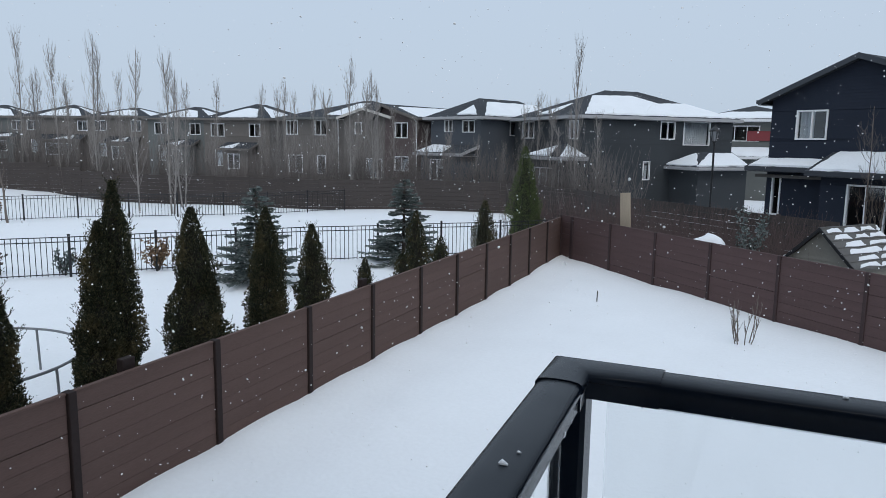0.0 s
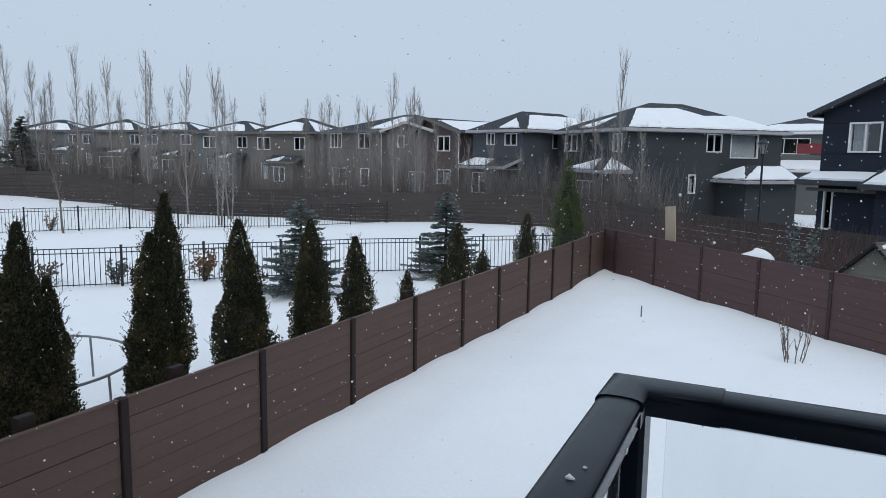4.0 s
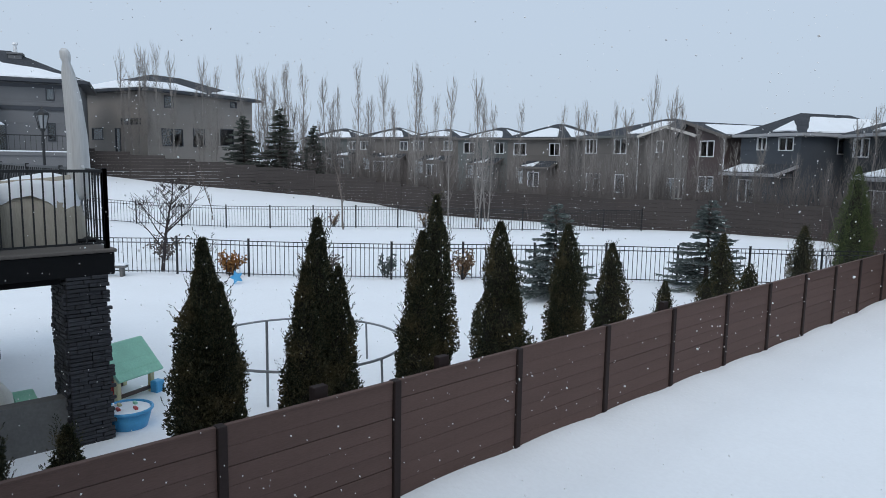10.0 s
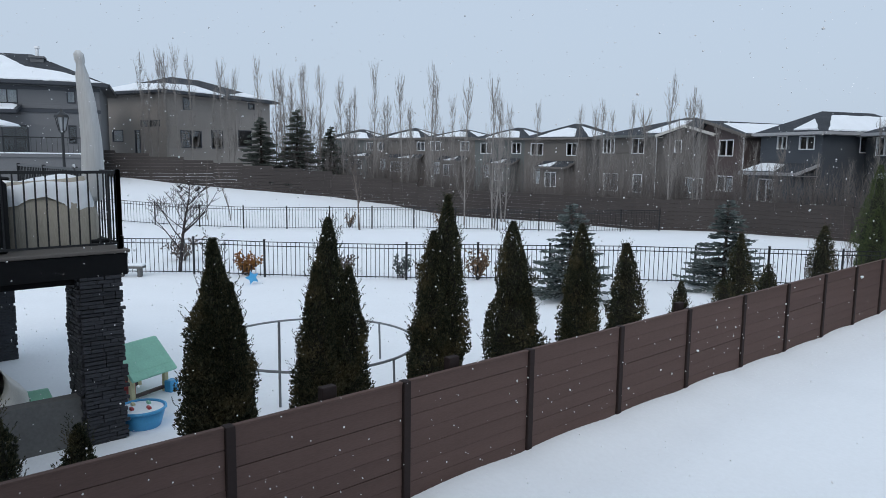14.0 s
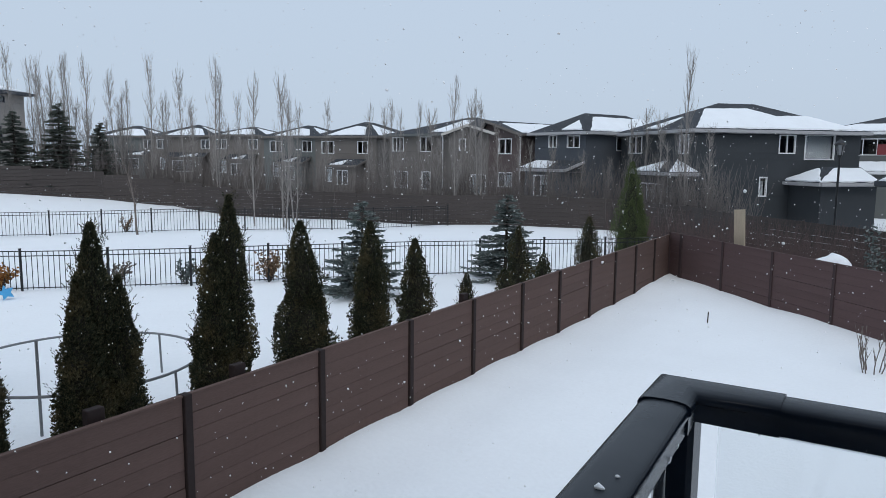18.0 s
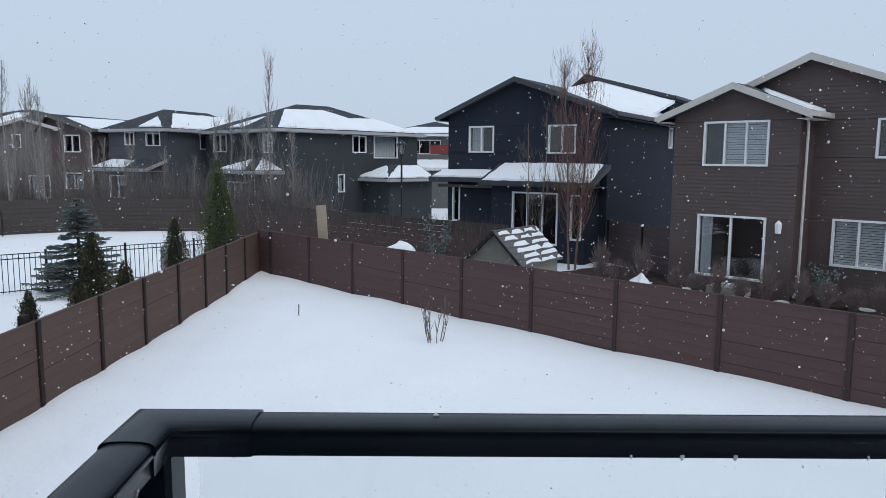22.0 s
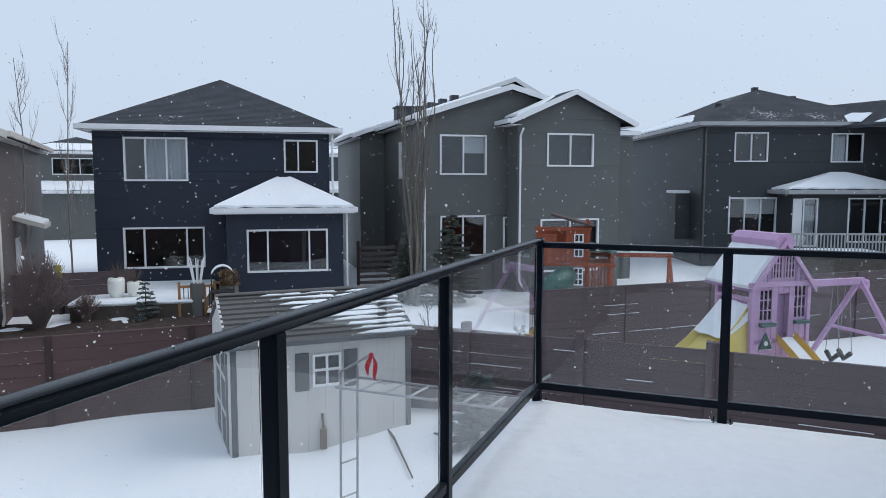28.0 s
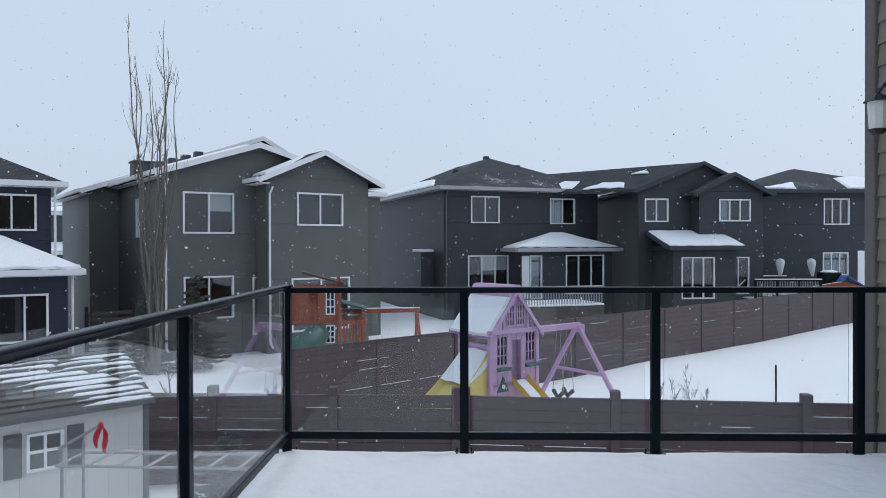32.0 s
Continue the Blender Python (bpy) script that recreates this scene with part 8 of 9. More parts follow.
for k in range(7):
    part("baluster", Geo().box((0.12 + k * 0.125, -0.012, 0.33), (0.145 + k * 0.125, 0.012, 0.92)), IRON, gt)
rs = thing("white_reeds", pose(17.75, 14.95, 0, 0, 0, 0), "bundle of tall white birch poles in a pot", "decoration")
part("pot", Geo().tube([(0, 0, -0.1), (0, 0, 1.05)], [0.16, 0.22], 10), CONCRETE, rs)
for k in range(8):
    a = k * 0.8
    part("pole", Geo().tube([(0.08 * math.cos(a), 0.08 * math.sin(a), 0.9), (0.26 * math.cos(a), 0.26 * math.sin(a), 1.75 + 0.05 * (k % 4))], 0.018, 5), WHITE, rs)
pl_ = thing("planter", pose(18.3, 14.2, 0), "tall planter with dry snow-dusted plants", "planter")
part("pot", Geo().rbox((-0.22, -0.22, -0.1), (0.22, 0.22, 0.95), 0.03), CONCRETE, pl_)
gg, rp = Geo(), random.Random(3)
for k in range(160):
    tuft(gg, Vector((rp.uniform(-0.25, 0.25), rp.uniform(-0.25, 0.25), rp.uniform(0.9, 1.35))), Vector((rp.uniform(-1, 1), rp.uniform(-1, 1), 1)), 0.16, rp, 2)
part("planting", gg, DRY, pl_)
spruce(16.6, 15.9, 1.25, 0.32, 62, "tiny spruce in the snow behind the fence", 8, z=0)
spruce(22.5, 10.0, 2.5, 0.9, 63, "grey-green juniper beside the grey house", 18, (BARK, PINE), z=0, dense=1.4)
spruce(22.75, 8.45, 3.15, 1.0, 64, "grey-green juniper beside the grey house", 20, (BARK, PINE), z=0, dense=1.4)
sf_ = thing("slat_gate", pose(24.6, 11.8, 0, 0, 0, -50), "dark horizontal slat gate between two houses", "gate")
for k in range(8):
    part("slat", Geo().box((-1.1, -0.02, 0.1 + k * 0.22), (0.4, 0.02, 0.1 + k * 0.22 + 0.12)), FENCE_FAR, sf_)
for x in (-1.1, 0.4):
    part("post", Geo().box((x - 0.05, -0.05, -0.1), (x + 0.05, 0.05, 1.95)), FENCE_POST, sf_)
for p0, p1 in (((14.9, 20.6), (18.0, 17.6)),):
    board_fence("fence_side", p0, p1, 1.3, 2, 7, FENCE_BLACK, FENCE_POST, "dark brown board fence between two houses", z0=-0.1, gap=0.004)

for x, y, h, r, sd in ((17.35, 17.05, 0.48, 0.24, 5), (17.0, 17.45, 0.62, 0.26, 6)):
    pt = thing("flower_pot", pose(x, y, 0.57), "pale stone flower pot with dead stems on the snowy deck", "pot")
    part("pot", Geo().tube([(0, 0, 0), (0, 0, h * 0.3), (0, 0, h * 0.8), (0, 0, h), (0, 0, h)], [r * 0.6, r * 0.95, r, r * 0.9, r * 0.7], 14), PL_WHITE, pt, smooth=True)
    tw_, rt_ = Geo(), random.Random(sd)
    for k in range(40):
        a = rt_.uniform(0, 6.28)
        d = Vector((math.cos(a) * rt_.uniform(0.05, 0.4), math.sin(a) * rt_.uniform(0.05, 0.4), rt_.uniform(0.2, 0.55)))
        tw_.tube([(0, 0, h - 0.05), Vector((0, 0, h)) + d * 0.5, Vector((0, 0, h)) + d], [0.008, 0.006, 0.003], 3, False)
    part("dry_planting", tw_, BRUSH, pt, kind="stuff")
yt = thing("yellow_tag", pose(16.3, 19.05, 1.1, 0, 0, -45), "small yellow-green plastic sign on the dark fence", "sign")
part("plate", Geo().rbox((-0.09, -0.05, 0.1), (0.09, -0.03, 0.5), 0.01), YELLOW_TAG, yt)
part("stake", Geo().box((-0.02, -0.03, -1.1), (0.02, -0.01, 0.3)), IRON, yt)
ac = thing("garden_chair", pose(17.95, 14.15, 0, 0, 0, -50), "dark curved garden chair with snow on its rim", "chair")
part("back_rim", Geo().tube([(0.34 * math.cos(a), 0.0, 1.22 + 0.36 * math.sin(a)) for a in np.linspace(0.15, 3.0, 12)], 0.02, 6), IRON, ac)
part("rim_snow", Geo().tube([(0.34 * math.cos(a), 0.0, 1.25 + 0.37 * math.sin(a)) for a in np.linspace(0.5, 2.9, 10)], [0.01, 0.03, 0.035, 0.04, 0.04, 0.04, 0.04, 0.035, 0.03, 0.01], 6), SNOW_ROOF, ac)
for sx in (-0.33, 0.33):
    part("leg", Geo().tube([(sx, 0, -0.05), (sx, 0, 1.27)], 0.018, 6), IRON, ac)
part("seat", Geo().rbox((-0.33, -0.45, 0.82), (0.33, 0.02, 0.88), 0.02), IRON, ac)


# ---- play structures ----
LILAC = mat("lilac_paint", (0.53, 0.34, 0.54), 0.7, var=0.12, scale=3, fine=25, bump=0.15)
# shaded copy of the lilac: recess, battens, platform and roof planes get shade by colour
LILAC_SHADE = mat("shaded_lilac_paint", (0.33, 0.20, 0.36), 0.7, var=0.12, scale=3, fine=25, bump=0.15)
YELLOW = mat("yellow_plastic", (0.72, 0.58, 0.16), 0.45, var=0.1, scale=3, fine=30, bump=0.05)
ORANGE_YELLOW = mat("deep_yellow_plastic", (0.70, 0.42, 0.05), 0.45, var=0.1, scale=3, fine=30, bump=0.05)
PLAY_RED = mat("redwood_stain", (0.30, 0.075, 0.035), 0.75, var=0.2, scale=3, fine=25, bump=0.2)
TUBE_GREEN = mat("dark_green_plastic", (0.03, 0.10, 0.085), 0.5, var=0.1, bump=0.05)

ps = thing("playhouse_swing_set", pose(14.563, -0.385, 0.081, 0, 0, -51), "lilac wooden playhouse with snowy roof, yellow slides and swings", "play set")
X0, X1, PD, PE, PR = 0.33, 1.64, 0.96, 2.14, 2.96
PM, PF = (X0 + X1) / 2, 1.08
for x, y in ((X0, 0), (X1, 0), (X0, PD), (X1, PD)):
    part("corner_post", Geo().rbox((x - 0.045, y - 0.045, -0.15), (x + 0.045, y + 0.045, PE), 0.008), LILAC, ps)
part("platform", Geo().rbox((X0 - 0.03, -0.03, PF - 0.08), (X1 + 0.03, PD + 0.03, PF), 0.01), LILAC_SHADE, ps)
part("door_recess", Geo().box((X0 + 0.56, 0.10, PF), (X0 + 0.86, 0.12, PE)), LILAC_SHADE, ps)
for k in range(9):   # front wall boards, left out for door and windows
    x = X0 + 0.05 + k * 0.134
    spans = {0: [(0.3, PE)], 1: [(0.3, 1.45), (2.04, PE)], 2: [(0.3, 1.45), (2.04, PE)], 3: [(0.3, PE)], 4: [(0.3, PF), (1.95, PE)], 5: [(0.3, PF), (1.95, PE)], 6: [(0.3, PE)], 7: [(0.3, 1.47), (2.09, PE)], 8: [(0.3, 1.47), (2.09, PE)]}[k]
    for z0, z1 in spans:
        part("wall_board", Geo().rbox((x, -0.02, z0), (x + 0.128, 0.02, z1), 0.004), LILAC, ps)
for k in range(9):   # side wall: open above a slatted rail
    y = 0.05 + k * 0.1
    part("side_board", Geo().rbox((X0 - 0.02, y, 0.3), (X0 + 0.02, y + 0.072, 1.82), 0.004), LILAC, ps)
    part("side_board", Geo().rbox((X1 - 0.02, y, 0.7), (X1 + 0.02, y + 0.095, PE), 0.004), LILAC, ps)
part("side_rail", Geo().rbox((X0 - 0.06, 0.0, 1.82), (X0 + 0.05, PD, 1.89), 0.008), LILAC, ps)
for x0, x1, z0, z1, yy in ((X0 + 0.16, X0 + 0.46, 1.45, 2.04, 0.0), (X0 + 0.97, X0 + 1.25, 1.47, 2.09, 0.0), (PM - 0.25, PM - 0.04, 2.26, 2.68, -0.05), (PM + 0.04, PM + 0.25, 2.26, 2.68, -0.05)):
    w = part("window_grille", Geo().box((x0, yy + 0.006, z0), (x1, yy + 0.012, z1)), BLACK_WOOD, ps)
    for k in range(4):
        x = x0 + (x1 - x0) * k / 3
        part("muntin", Geo().box((x - 0.011, yy - 0.018, z0), (x + 0.011, yy - 0.004, z1)), LILAC, w)
        z = z0 + (z1 - z0) * k / 3
        part("muntin", Geo().box((x0, yy - 0.017, z - 0.010), (x1, yy - 0.003, z + 0.010)), LILAC, w)
for x0, z0 in ((X0 + 0.14, 1.34), (X0 + 0.94, 1.36)):
    part("flower_box", Geo().rbox((x0, -0.13, z0), (x0 + 0.34, -0.03, z0 + 0.07), 0.01), TUBE_GREEN, ps)
part("emblem", Geo().prism([(X0 + 0.16, 0.90), (X0 + 0.48, 0.90), (X0 + 0.32, 1.22)], -0.045, -0.022), TUBE_GREEN, ps, "dark triangular emblem")
part("emblem_disc", Geo().tube([(X0 + 0.32, -0.06, 1.01), (X0 + 0.32, -0.045, 1.01)], 0.045, 12), WHITE, ps)
part("gable", Geo().prism([(X0 - 0.08, PE), (X1 + 0.08, PE), (PM, PR)], -0.03, 0.01), LILAC, ps)
for k in range(10):
    x = X0 + 0.06 + k * 0.13
    hgt = (PR - PE) * (1 - abs(x - PM) / ((X1 - X0) / 2 + 0.08)) - 0.06
    if hgt > 0.1 and abs(x - PM) > 0.28:
        part("gable_batten", Geo().box((x - 0.02, -0.045, PE + 0.03), (x + 0.02, -0.03, PE + hgt)), LILAC_SHADE, ps)
part("gable_base", Geo().rbox((X0 - 0.12, -0.07, PE - 0.05), (X1 + 0.12, -0.02, PE + 0.05), 0.008), LILAC, ps)
for side in (-1, 1):
    xe = PM + side * ((X1 - X0) / 2 + 0.1)
    rf_ = part("roof_plane", roof_slab([(xe, -0.10, PE - 0.08), (PM, -0.10, PR + 0.04), (PM, PD + 0.30, PR + 0.04), (xe, PD + 0.30, PE - 0.06)][::side], 0.04), LILAC_SHADE, ps)
    part("roof_snow", patch_on(((xe, -0.08, PE - 0.08), (0, PD + 0.36, 0), (PM - xe, 0, PR - PE + 0.12)), [(0.01, 0.02), (0.99, 0.02), (0.99, 0.93), (0.01, 0.93)], lift=0.01, thick=0.05, seed=5 + side, rough=0.02), SNOW_ROOF, rf_, "layer of snow")
    part("barge_board", Geo().prism([(PM, PR + 0.06), (PM, PR - 0.06), (xe, PE - 0.18), (xe, PE - 0.06)][::side], -0.13, -0.09), LILAC, ps)
part("ridge_vent", Geo().prism([(PM - 0.20, PR - 0.10), (PM + 0.20, PR - 0.10), (PM + 0.22, PR + 0.02), (PM + 0.10, PR + 0.14), (PM - 0.10, PR + 0.14), (PM - 0.22, PR + 0.02)], -0.08, PD + 0.2), LILAC, ps, "lilac roof cupola")


def slide_z(u):
    return 0.05 + 1.5 * (1 - u) ** 2.0


g, gs = Geo(), Geo()
N_ = 18
for k in range(N_ + 1):   # wide chute that sweeps out and down, its sides reach low
    u = k / N_
    x, z, fl_ = X0 - 0.02 - 2.55 * u, slide_z(u), 0.18 * u
    g.v += [Vector((x, 0.06 - fl_, z + 0.20)), Vector((x, 0.14 - fl_, z + 0.02)), Vector((x, 0.80 + fl_, z + 0.02)), Vector((x, 0.88 + fl_, z + 0.20)), Vector((x, 0.90 + fl_, max(-0.1, z - 0.95))), Vector((x, 0.04 - fl_, max(-0.1, z - 0.95)))]
    if k <= 4:
        hgt = 0.21 - 0.05 * (k / 4) ** 2
        gs.v += [Vector((x, 0.025 - fl_, z + 0.20 - 0.26 * (1 - k / 4))), Vector((x, 0.08 - fl_, z + 0.205)), Vector((x, 0.26 - fl_, z + hgt)), Vector((x, 0.47, z + hgt + 0.03)), Vector((x, 0.70 + fl_, z + hgt)), Vector((x, 0.885 + fl_, z + 0.195))]
for k in range(N_):
    for j in range(6):
        g.f.append((k * 6 + j, k * 6 + (j + 1) % 6, k * 6 + 6 + (j + 1) % 6, k * 6 + 6 + j))
    for j in range(5 if k < 4 else 0):
        gs.f.append((k * 6 + j, k * 6 + 6 + j, k * 6 + 7 + j, k * 6 + 1 + j))
g.f += [(0, 1, 2, 3, 4, 5), tuple(N_ * 6 + j for j in (5, 4, 3, 2, 1, 0))]
part("wave_slide", g, YELLOW, ps, "yellow plastic slide with solid sides")
part("slide_snow", gs, SNOW_ROOF, ps, "snow lying on the slide", smooth=True)
g = Geo()
for k in range(9):
    u = k / 8
    y = -0.02 - 1.35 * u
    z = PF - 0.95 * u + 0.05 * math.sin(u * 3.1)
    g.v += [Vector((0.92, y, z + 0.12)), Vector((0.96, y, z)), Vector((1.32, y, z)), Vector((1.36, y, z + 0.12)), Vector((1.36, y, z - 0.06)), Vector((0.92, y, z - 0.06))]
for k in range(8):
    for j in range(6):
        g.f.append((k * 6 + j, k * 6 + (j + 1) % 6, k * 6 + 6 + (j + 1) % 6, k * 6 + 6 + j))
part("small_slide", g, ORANGE_YELLOW, ps, "deep yellow plastic slide")
g = Geo()
for k in range(9):
    u = k / 8
    z = PF - 0.95 * u + 0.05 * math.sin(u * 3.1)
    g.v += [Vector((1.02, -0.04 - 1.33 * u, z + 0.012)), Vector((1.15, -0.04 - 1.33 * u, z + 0.03)), Vector((1.28, -0.04 - 1.33 * u, z + 0.012))]
g.f = [(3 * k + j, 3 * k + 3 + j, 3 * k + 4 + j, 3 * k + 1 + j) for k in range(8) for j in range(2)]
part("slide_snow", g, SNOW_ROOF, ps, smooth=True)
BX, BY = 3.50, 0.50
part("swing_beam", Geo().rbox((X1, BY - 0.05, 1.96), (BX + 0.08, BY + 0.05, 2.10), 0.01), LILAC, ps)
for s in (-1, 1):
    part("swing_leg", Geo().tube([(BX, BY, 2.06), (BX + 0.08, BY + s * 1.5, -0.15)], 0.06, 6), LILAC, ps)
part("leg_brace", Geo().tube([(BX + 0.04, BY - 0.80, 0.95), (BX + 0.04, BY + 0.80, 0.95)], 0.045, 6), LILAC, ps)
part("leg_bracket", Geo().rbox((BX + 0.0, BY - 0.13, 1.86), (BX + 0.16, BY + 0.13, 2.06), 0.04), LILAC, ps)
for k, x in enumerate((2.85, 3.18)):
    sw = part("swing_seat", Geo().tube([(x - 0.02, BY - 0.17, 0.55), (x - 0.02, BY, 0.40), (x + 0.02, BY + 0.17, 0.55)], 0.05, 6), IRON, ps, "black swing seat")
    part("chain", Geo().tube([(x, BY - 0.17, 0.55), (x, BY - 0.05, 1.98)], 0.007, 4), GALV, sw)
    part("chain", Geo().tube([(x, BY + 0.17, 0.55), (x, BY + 0.05, 1.98)], 0.007, 4), GALV, sw)

rd = thing("cedar_play_tower", pose(21.08, 5.07, 0.117, 0, 0, -78), "reddish cedar play tower with a green tube slide behind the fence", "play set")
for x, y, z in ((0, 0, 2.7), (1.5, 0, 2.9), (0, 1.2, 2.7), (1.5, 1.2, 2.9), (2.2, 0, 2.0), (2.2, 1.2, 2.0)):
    part("post", Geo().rbox((x - 0.05, y - 0.05, -0.1), (x + 0.05, y + 0.05, z), 0.008), PLAY_RED, rd)
part("platform", Geo().rbox((-0.1, -0.1, 1.55), (2.3, 1.3, 1.66), 0.01), PLAY_RED, rd)
for k in range(11):
    x = 0.07 + k * 0.13
    top = 2.62 if k > 7 else (2.72 if k > 3 else 2.5)
    if k in (8, 9):
        part("wall_board", Geo().rbox((x, -0.02, 1.66), (x + 0.122, 0.02, 1.85), 0.004), PLAY_RED, rd)
        part("wall_board", Geo().rbox((x, -0.02, 2.5), (x + 0.122, 0.02, 2.75), 0.004), PLAY_RED, rd)
    elif k in (4, 5):
        part("wall_board", Geo().rbox((x, -0.02, 1.66), (x + 0.10, 0.02, 2.25), 0.004), PLAY_RED, rd)
    else:
        part("wall_board", Geo().rbox((x, -0.02, 1.66), (x + 0.122, 0.02, top), 0.004), PLAY_RED, rd)
part("back_wall", Geo().box((0.0, 1.16, 1.66), (1.5, 1.2, 2.55)), PLAY_RED, rd)
part("top_rail", Geo().rbox((-0.08, -0.06, 2.62), (1.58, -0.02, 2.72), 0.006), PLAY_RED, rd)
for x0_, z0_, z1_ in ((1.10, 1.85, 2.5), (1.10, 1.0, 1.5)):
    wn2 = part("window", Geo().box((x0_, -0.026, z0_), (x0_ + 0.24, -0.02, z1_)), IRON, rd)
    for k in range(4):
        z_ = z0_ + (z1_ - z0_) * k / 3
        part("muntin", Geo().box((x0_ - 0.02, -0.05, z_ - 0.018), (x0_ + 0.26, -0.03, z_ + 0.018)), WHITE, wn2)
    for k in range(3):
        part("muntin", Geo().box((x0_ + k * 0.12 - 0.018, -0.051, z0_), (x0_ + k * 0.12 + 0.018, -0.031, z1_)), WHITE, wn2)
for k in range(7):
    part("baluster", Geo().rbox((1.6 + k * 0.09, -0.02, 0.85), (1.6 + k * 0.09 + 0.045, 0.02, 1.55), 0.004), PLAY_RED, rd)
part("roof_plane", roof_slab([(0.40, -0.2, 3.12), (1.62, -0.2, 2.78), (1.62, 1.35, 2.78), (0.40, 1.35, 3.12)], 0.06), PL_BROWN, rd, "dark sloping roof")
part("beam", Geo().rbox((1.5, 0.5, 1.80), (4.0, 0.6, 1.93), 0.01), PLAY_RED, rd)
part("beam_snow", Geo().rbox((1.5, 0.5, 1.93), (4.0, 0.6, 1.96), 0.01), SNOW_ROOF, rd)
part("side_roof", roof_slab([(1.5, -0.15, 2.22), (2.35, -0.15, 1.98), (2.35, 1.3, 1.98), (1.5, 1.3, 2.22)], 0.05), TUBE_GREEN, rd)
for s in (-1, 1):
    part("beam_leg", Geo().tube([(3.9, 0.55, 1.85), (4.0, 0.55 + s * 1.0, -0.1)], 0.05, 6), PLAY_RED, rd)
part("tube_slide", Geo().tube([(0.85, -0.05, 1.25), (0.75, -0.5, 1.22), (0.45, -0.85, 1.05), (0.15, -0.98, 0.85), (0.0, -1.0, 0.7)], 0.34, 16), TUBE_GREEN, rd, "dark green tube slide", smooth=True)

# pale picket railing of the charcoal house's deck
PICKET_GREY = mat("pale_grey_paint", (0.30, 0.31, 0.32), 0.7, var=0.15, scale=3, fine=25, bump=0.1)
pk = thing("picket_railing", pose(33.61, -2.97, 0.183, 0, 0, -72), "pale grey picket railing on a low deck behind the fence", "railing")
part("deck_edge", Geo().rbox((-2.4, -0.1, -0.2), (4.1, 2.6, 0.9), 0.02), BARK, pk)
part("snow_cover", Geo().rbox((-2.4, -0.12, 0.9), (4.1, 2.6, 1.0), 0.04), SNOW_ROOF, pk)
part("rail", Geo().rbox((-2.4, -0.06, 1.78), (4.1, 0.02, 1.86), 0.01), PICKET_GREY, pk)
for k in range(46):
    part("picket", Geo().box((-2.38 + k * 0.141, -0.045, 0.95), (-2.33 + k * 0.141, -0.015, 1.78)), PICKET_GREY, pk)

# low deck, umbrellas and play tower in front of the last charcoal house
TARP_BLUE = mat("blue_tarpaulin", (0.10, 0.17, 0.42), 0.6, var=0.2, scale=2, fine=18, bump=0.3)
dk = thing("back_deck", pose(36.5, -14.8, 0.2, 0, 0, -90), "low dark back deck with snow-lined rails and pale balusters", "deck")
part("platform", Geo().rbox((-0.1, 0.0, 0.85), (4.0, 4.2, 1.0), 0.02), BARK, dk)
part("snow_cover", Geo().rbox((-0.1, 0.05, 1.0), (4.0, 4.2, 1.06), 0.02), SNOW_ROOF, dk)
for k in range(4):
    part("post", Geo().rbox((k * 1.08 - 0.05, -0.03, -0.4), (k * 1.08 + 0.05, 0.07, 2.02), 0.008), BLACK_WOOD, dk)
for y_, x1_ in ((0.0, 3.3), (3.9, 3.3)):
    part("top_rail", Geo().rbox((-0.05, y_ - 0.04, 1.94), (x1_, y_ + 0.08, 2.0), 0.008), BLACK_WOOD, dk)
    part("rail_snow", Geo().rbox((-0.05, y_ - 0.04, 2.0), (x1_, y_ + 0.08, 2.06), 0.02), SNOW_ROOF, dk)
part("bottom_rail", Geo().rbox((-0.05, -0.01, 1.12), (3.3, 0.05, 1.17), 0.006), BLACK_WOOD, dk)
for k in range(26):
    part("baluster", Geo().box((0.08 + k * 0.125, 0.0, 1.17), (0.115 + k * 0.125, 0.03, 1.94)), PICKET_GREY if k > 12 else GALV, dk)
part("stair_rail", Geo().tube([(-0.15, 0.9, 1.98), (-0.75, 0.9, 1.4)], 0.035, 6), WHITE, dk, "snow-lined sloping stair rail")
part("stringer", Geo().prism([(-0.1, 0.9), (-0.95, 0.15), (-0.95, -0.2), (-0.1, 0.6)], 0.5, 1.3), BARK, dk)
for x_, y_, a_, lean in ((38.0, -16.68, 0.2, 0.0), (38.0, -18.42, 0.9, 0.16)):
    wu = thing("patio_umbrella", pose(x_, y_, 1.25), "closed cantilever umbrella with pale fabric hanging at the back deck", "umbrella", "umbrellas on the back deck")
    part("base", Geo().rbox((-0.3, -0.3, 0), (0.3, 0.3, 0.07), 0.02), IRON, wu)
    part("pole", Geo().tube([(0, 0, 0.05), (0, lean * 0.5, 1.3), (0, lean, 2.2)], 0.03, 8), IRON, wu)
    ug2 = Geo()
    for z_, r_ in ((1.06, 0.05), (1.25, 0.10), (1.55, 0.16), (1.8, 0.20), (1.92, 0.17), (2.0, 0.05)):
        for i in range(12):
            q_ = r_ * (1 + 0.22 * math.cos(4 * 6.2832 * i / 12 + a_))
            ug2.v.append(Vector((q_ * math.cos(6.2832 * i / 12), q_ * math.sin(6.2832 * i / 12) + lean * z_ / 2.2, z_)))
    ug2.f = [(j * 12 + i, j * 12 + (i + 1) % 12, j * 12 + 12 + (i + 1) % 12, j * 12 + 12 + i) for j in range(5) for i in range(12)] + [tuple(60 + i for i in range(12)), tuple(range(12))[::-1]]
    part("canopy", ug2, COVER_GREY, wu, smooth=True)
    part("arm", Geo().tube([(0, lean, 2.15), (0.02, lean - 0.22, 2.13), (0.02, lean - 0.36, 2.05)], 0.022, 6), IRON, wu)
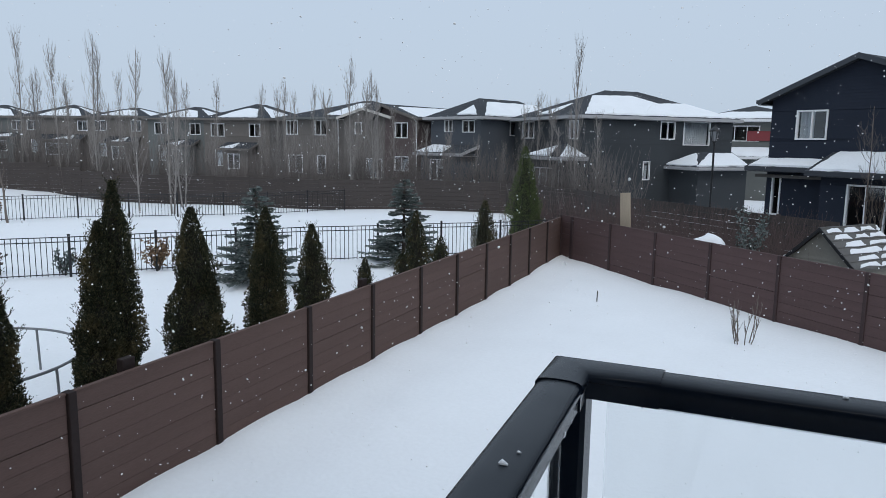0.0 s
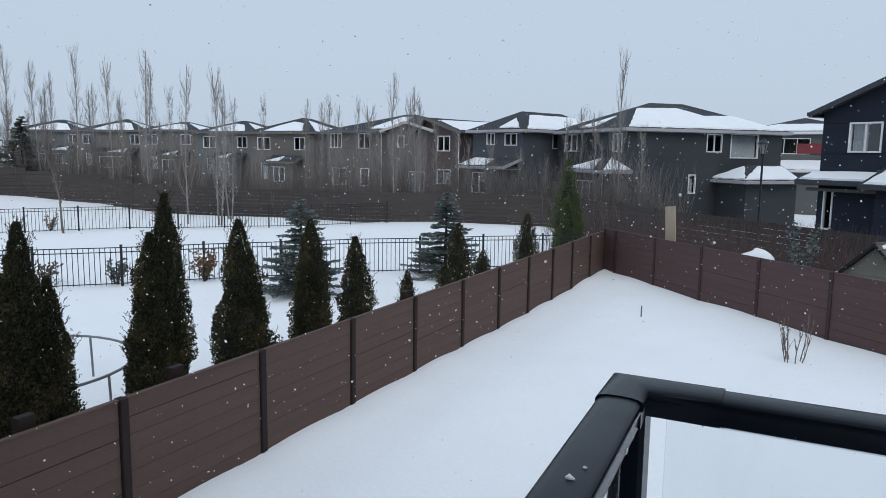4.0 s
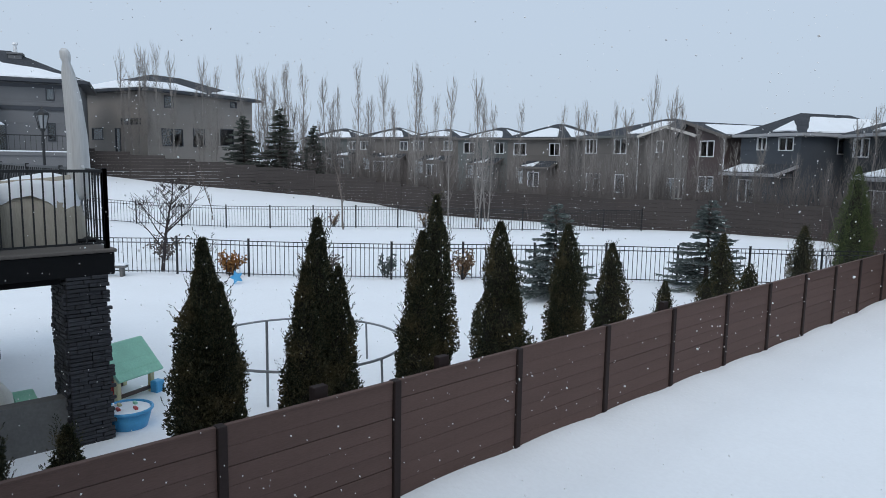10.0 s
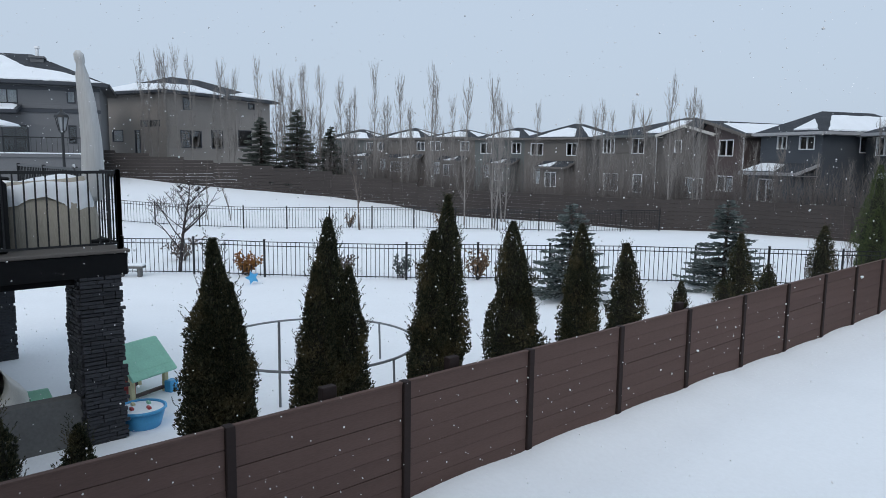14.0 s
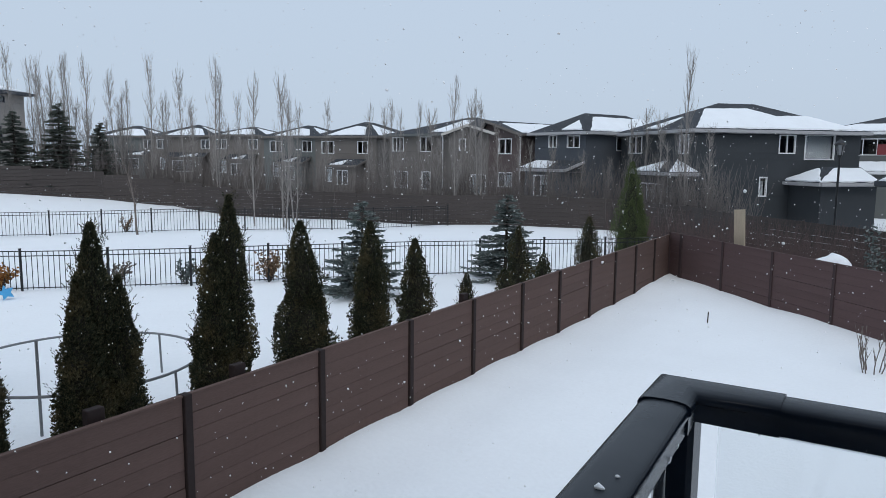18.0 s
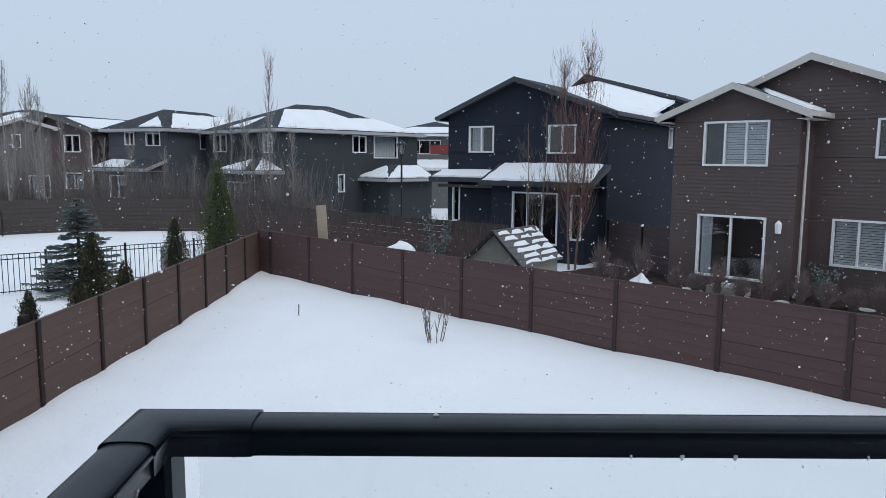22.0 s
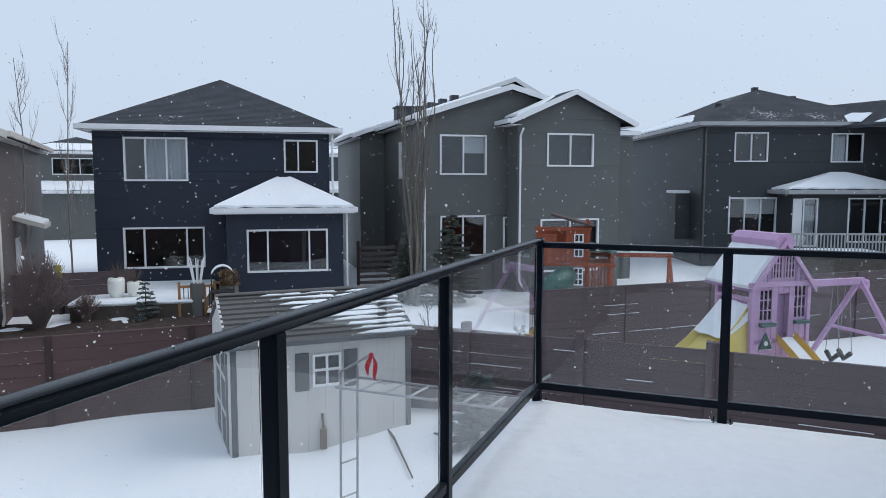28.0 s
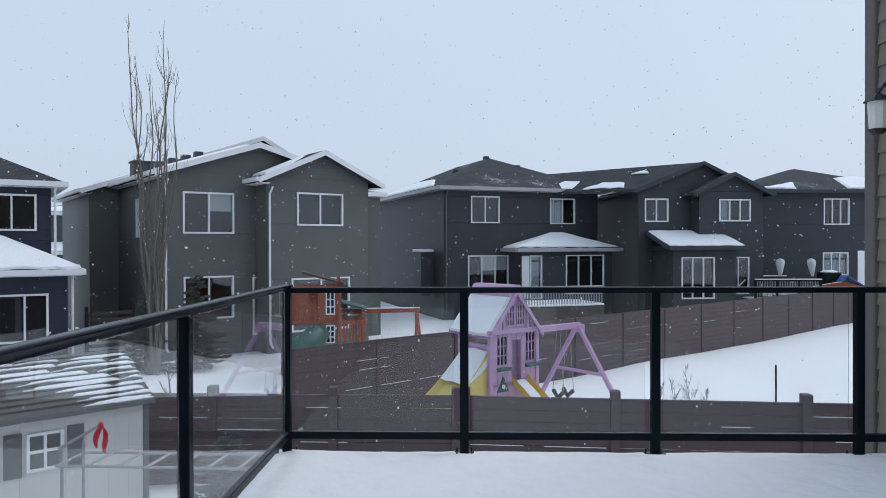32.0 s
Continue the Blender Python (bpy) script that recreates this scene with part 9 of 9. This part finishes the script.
pt = thing("patio_table", pose(38.2, -19.3, 1.2), "dark covered patio table under a cap of snow", "table")
part("cover", Geo().rbox((-0.45, -0.44, 0.0), (0.45, 0.44, 1.32), 0.05), BLACK_WOOD, pt)
part("snow_cap", Geo().tube([(0, 0, 1.31), (0, 0, 1.37), (0, 0, 1.43)], [0.42, 0.40, 0.22], 16), SNOW_ROOF, pt, smooth=True)
bt = thing("wooden_play_tower", pose(37.5, -19.0, 0.2, 0, 0, -90), "orange-brown wooden play tower with a blue tarpaulin roof", "play set")
for x_ in (0.55, 1.45):
    for y_ in (-0.25, 0.5):
        part("post", Geo().rbox((x_ - 0.05, y_ - 0.05, -0.3), (x_ + 0.05, y_ + 0.05, 1.66), 0.008), PLAY_RED, bt)
part("roof", roof_slab([(0.42, -0.4, 1.86), (0.68, -0.4, 2.2), (0.68, 0.65, 2.2), (0.42, 0.65, 1.86)], 0.03), TARP_BLUE, bt)
part("roof", roof_slab([(0.68, -0.4, 2.2), (1.6, -0.4, 1.64), (1.6, 0.65, 1.64), (0.68, 0.65, 2.2)], 0.03), TARP_BLUE, bt)
part("side_beam", Geo().prism([(-1.45, 1.52), (0.07, 1.80), (0.6, 1.86), (1.35, 1.66), (1.35, 1.36), (-1.45, 1.36)], -0.3, -0.2), PLAY_RED, bt, "broad orange-brown side boards")
part("beam_snow", Geo().tube([(-1.45, -0.25, 1.53), (0.07, -0.25, 1.81), (0.4, -0.25, 1.85)], 0.025, 6), SNOW_ROOF, bt)
for s_ in (-0.4, 0.4):
    part("leg", Geo().tube([(-1.35, -0.25, 1.5), (-1.45, -0.25 + s_, -0.3)], 0.05, 6), PLAY_RED, bt)
part("door", Geo().rbox((5.56, -0.05, 1.1), (6.45, 0.0, 3.38), 0.01), WHITE, he, "white back door")

# lantern on the own house wall
ol = thing("wall_lantern", pose(4.70, -2.8, 4.86), "black wall lantern with pale glass on the siding", "lamp")
part("back_plate", Geo().rbox((-0.05, 0.0, -0.12), (0.05, 0.03, 0.12), 0.006), IRON, ol)
part("arm", Geo().tube([(0, 0.02, 0.1), (0, 0.1, 0.16), (0, 0.14, 0.1)], 0.012, 6), IRON, ol)
part("glass", Geo().tube([(0, 0.14, -0.12), (0, 0.14, 0.05)], [0.05, 0.06], 8), PL_WHITE, ol)
part("cap", Geo().tube([(0, 0.14, 0.05), (0, 0.14, 0.1)], [0.085, 0.02], 8), IRON, ol)
part("base_ring", Geo().tube([(0, 0.14, -0.15), (0, 0.14, -0.12)], [0.03, 0.065], 8), IRON, ol)

# ---- falling snow ----
rf2 = random.Random(77)
fl = Geo()
ibm = bmesh.new()
bmesh.ops.create_icosphere(ibm, subdivisions=1, radius=1.0)
ibm.verts.index_update()
ICO_V, ICO_F = [v.co.copy() for v in ibm.verts], [tuple(v.index for v in f.verts) for f in ibm.faces]
ibm.free()
FLAKE = mat("snowflake", (0.95, 0.96, 0.97), 1.0, var=0.01, bump=0, spec=0.1)
for k in range(9500):
    a = radians(rf2.uniform(-125, 85))
    r = 2.2 + 13 * rf2.random() ** 0.62
    x, y = -math.sin(a) * r, math.cos(a) * r
    z = rf2.uniform(max(0.3, 4.1 - 0.55 * r), 4.1 + 0.32 * r)
    if -7 < x < -6 or (-0.4 < x < 4.7 and -2.9 < y < 1.1):
        continue
    s = rf2.choice((0.0035, 0.004, 0.005, 0.005, 0.006, 0.007, 0.009)) * (0.68 + 0.058 * r)
    c = Vector((x, y, z))
    i = len(fl.v)
    q = Matrix.Rotation(rf2.uniform(0, 6.28), 3, Vector((rf2.uniform(-1, 1), rf2.uniform(-1, 1), rf2.uniform(-1, 1)))) @ Matrix.Diagonal((s, s * rf2.uniform(0.5, 1), s * rf2.uniform(0.5, 1)))
    fl.v += [c + q @ v * rf2.uniform(0.75, 1.2) for v in ICO_V]
    fl.f += [tuple(i + n for n in f) for f in ICO_F]
flakes = new("snowflakes", mesh_from("snowflakes", fl.v, fl.f, FLAKE))
tagged(flakes, "white snowflakes falling through the air over the yard", "snow", kind="stuff")
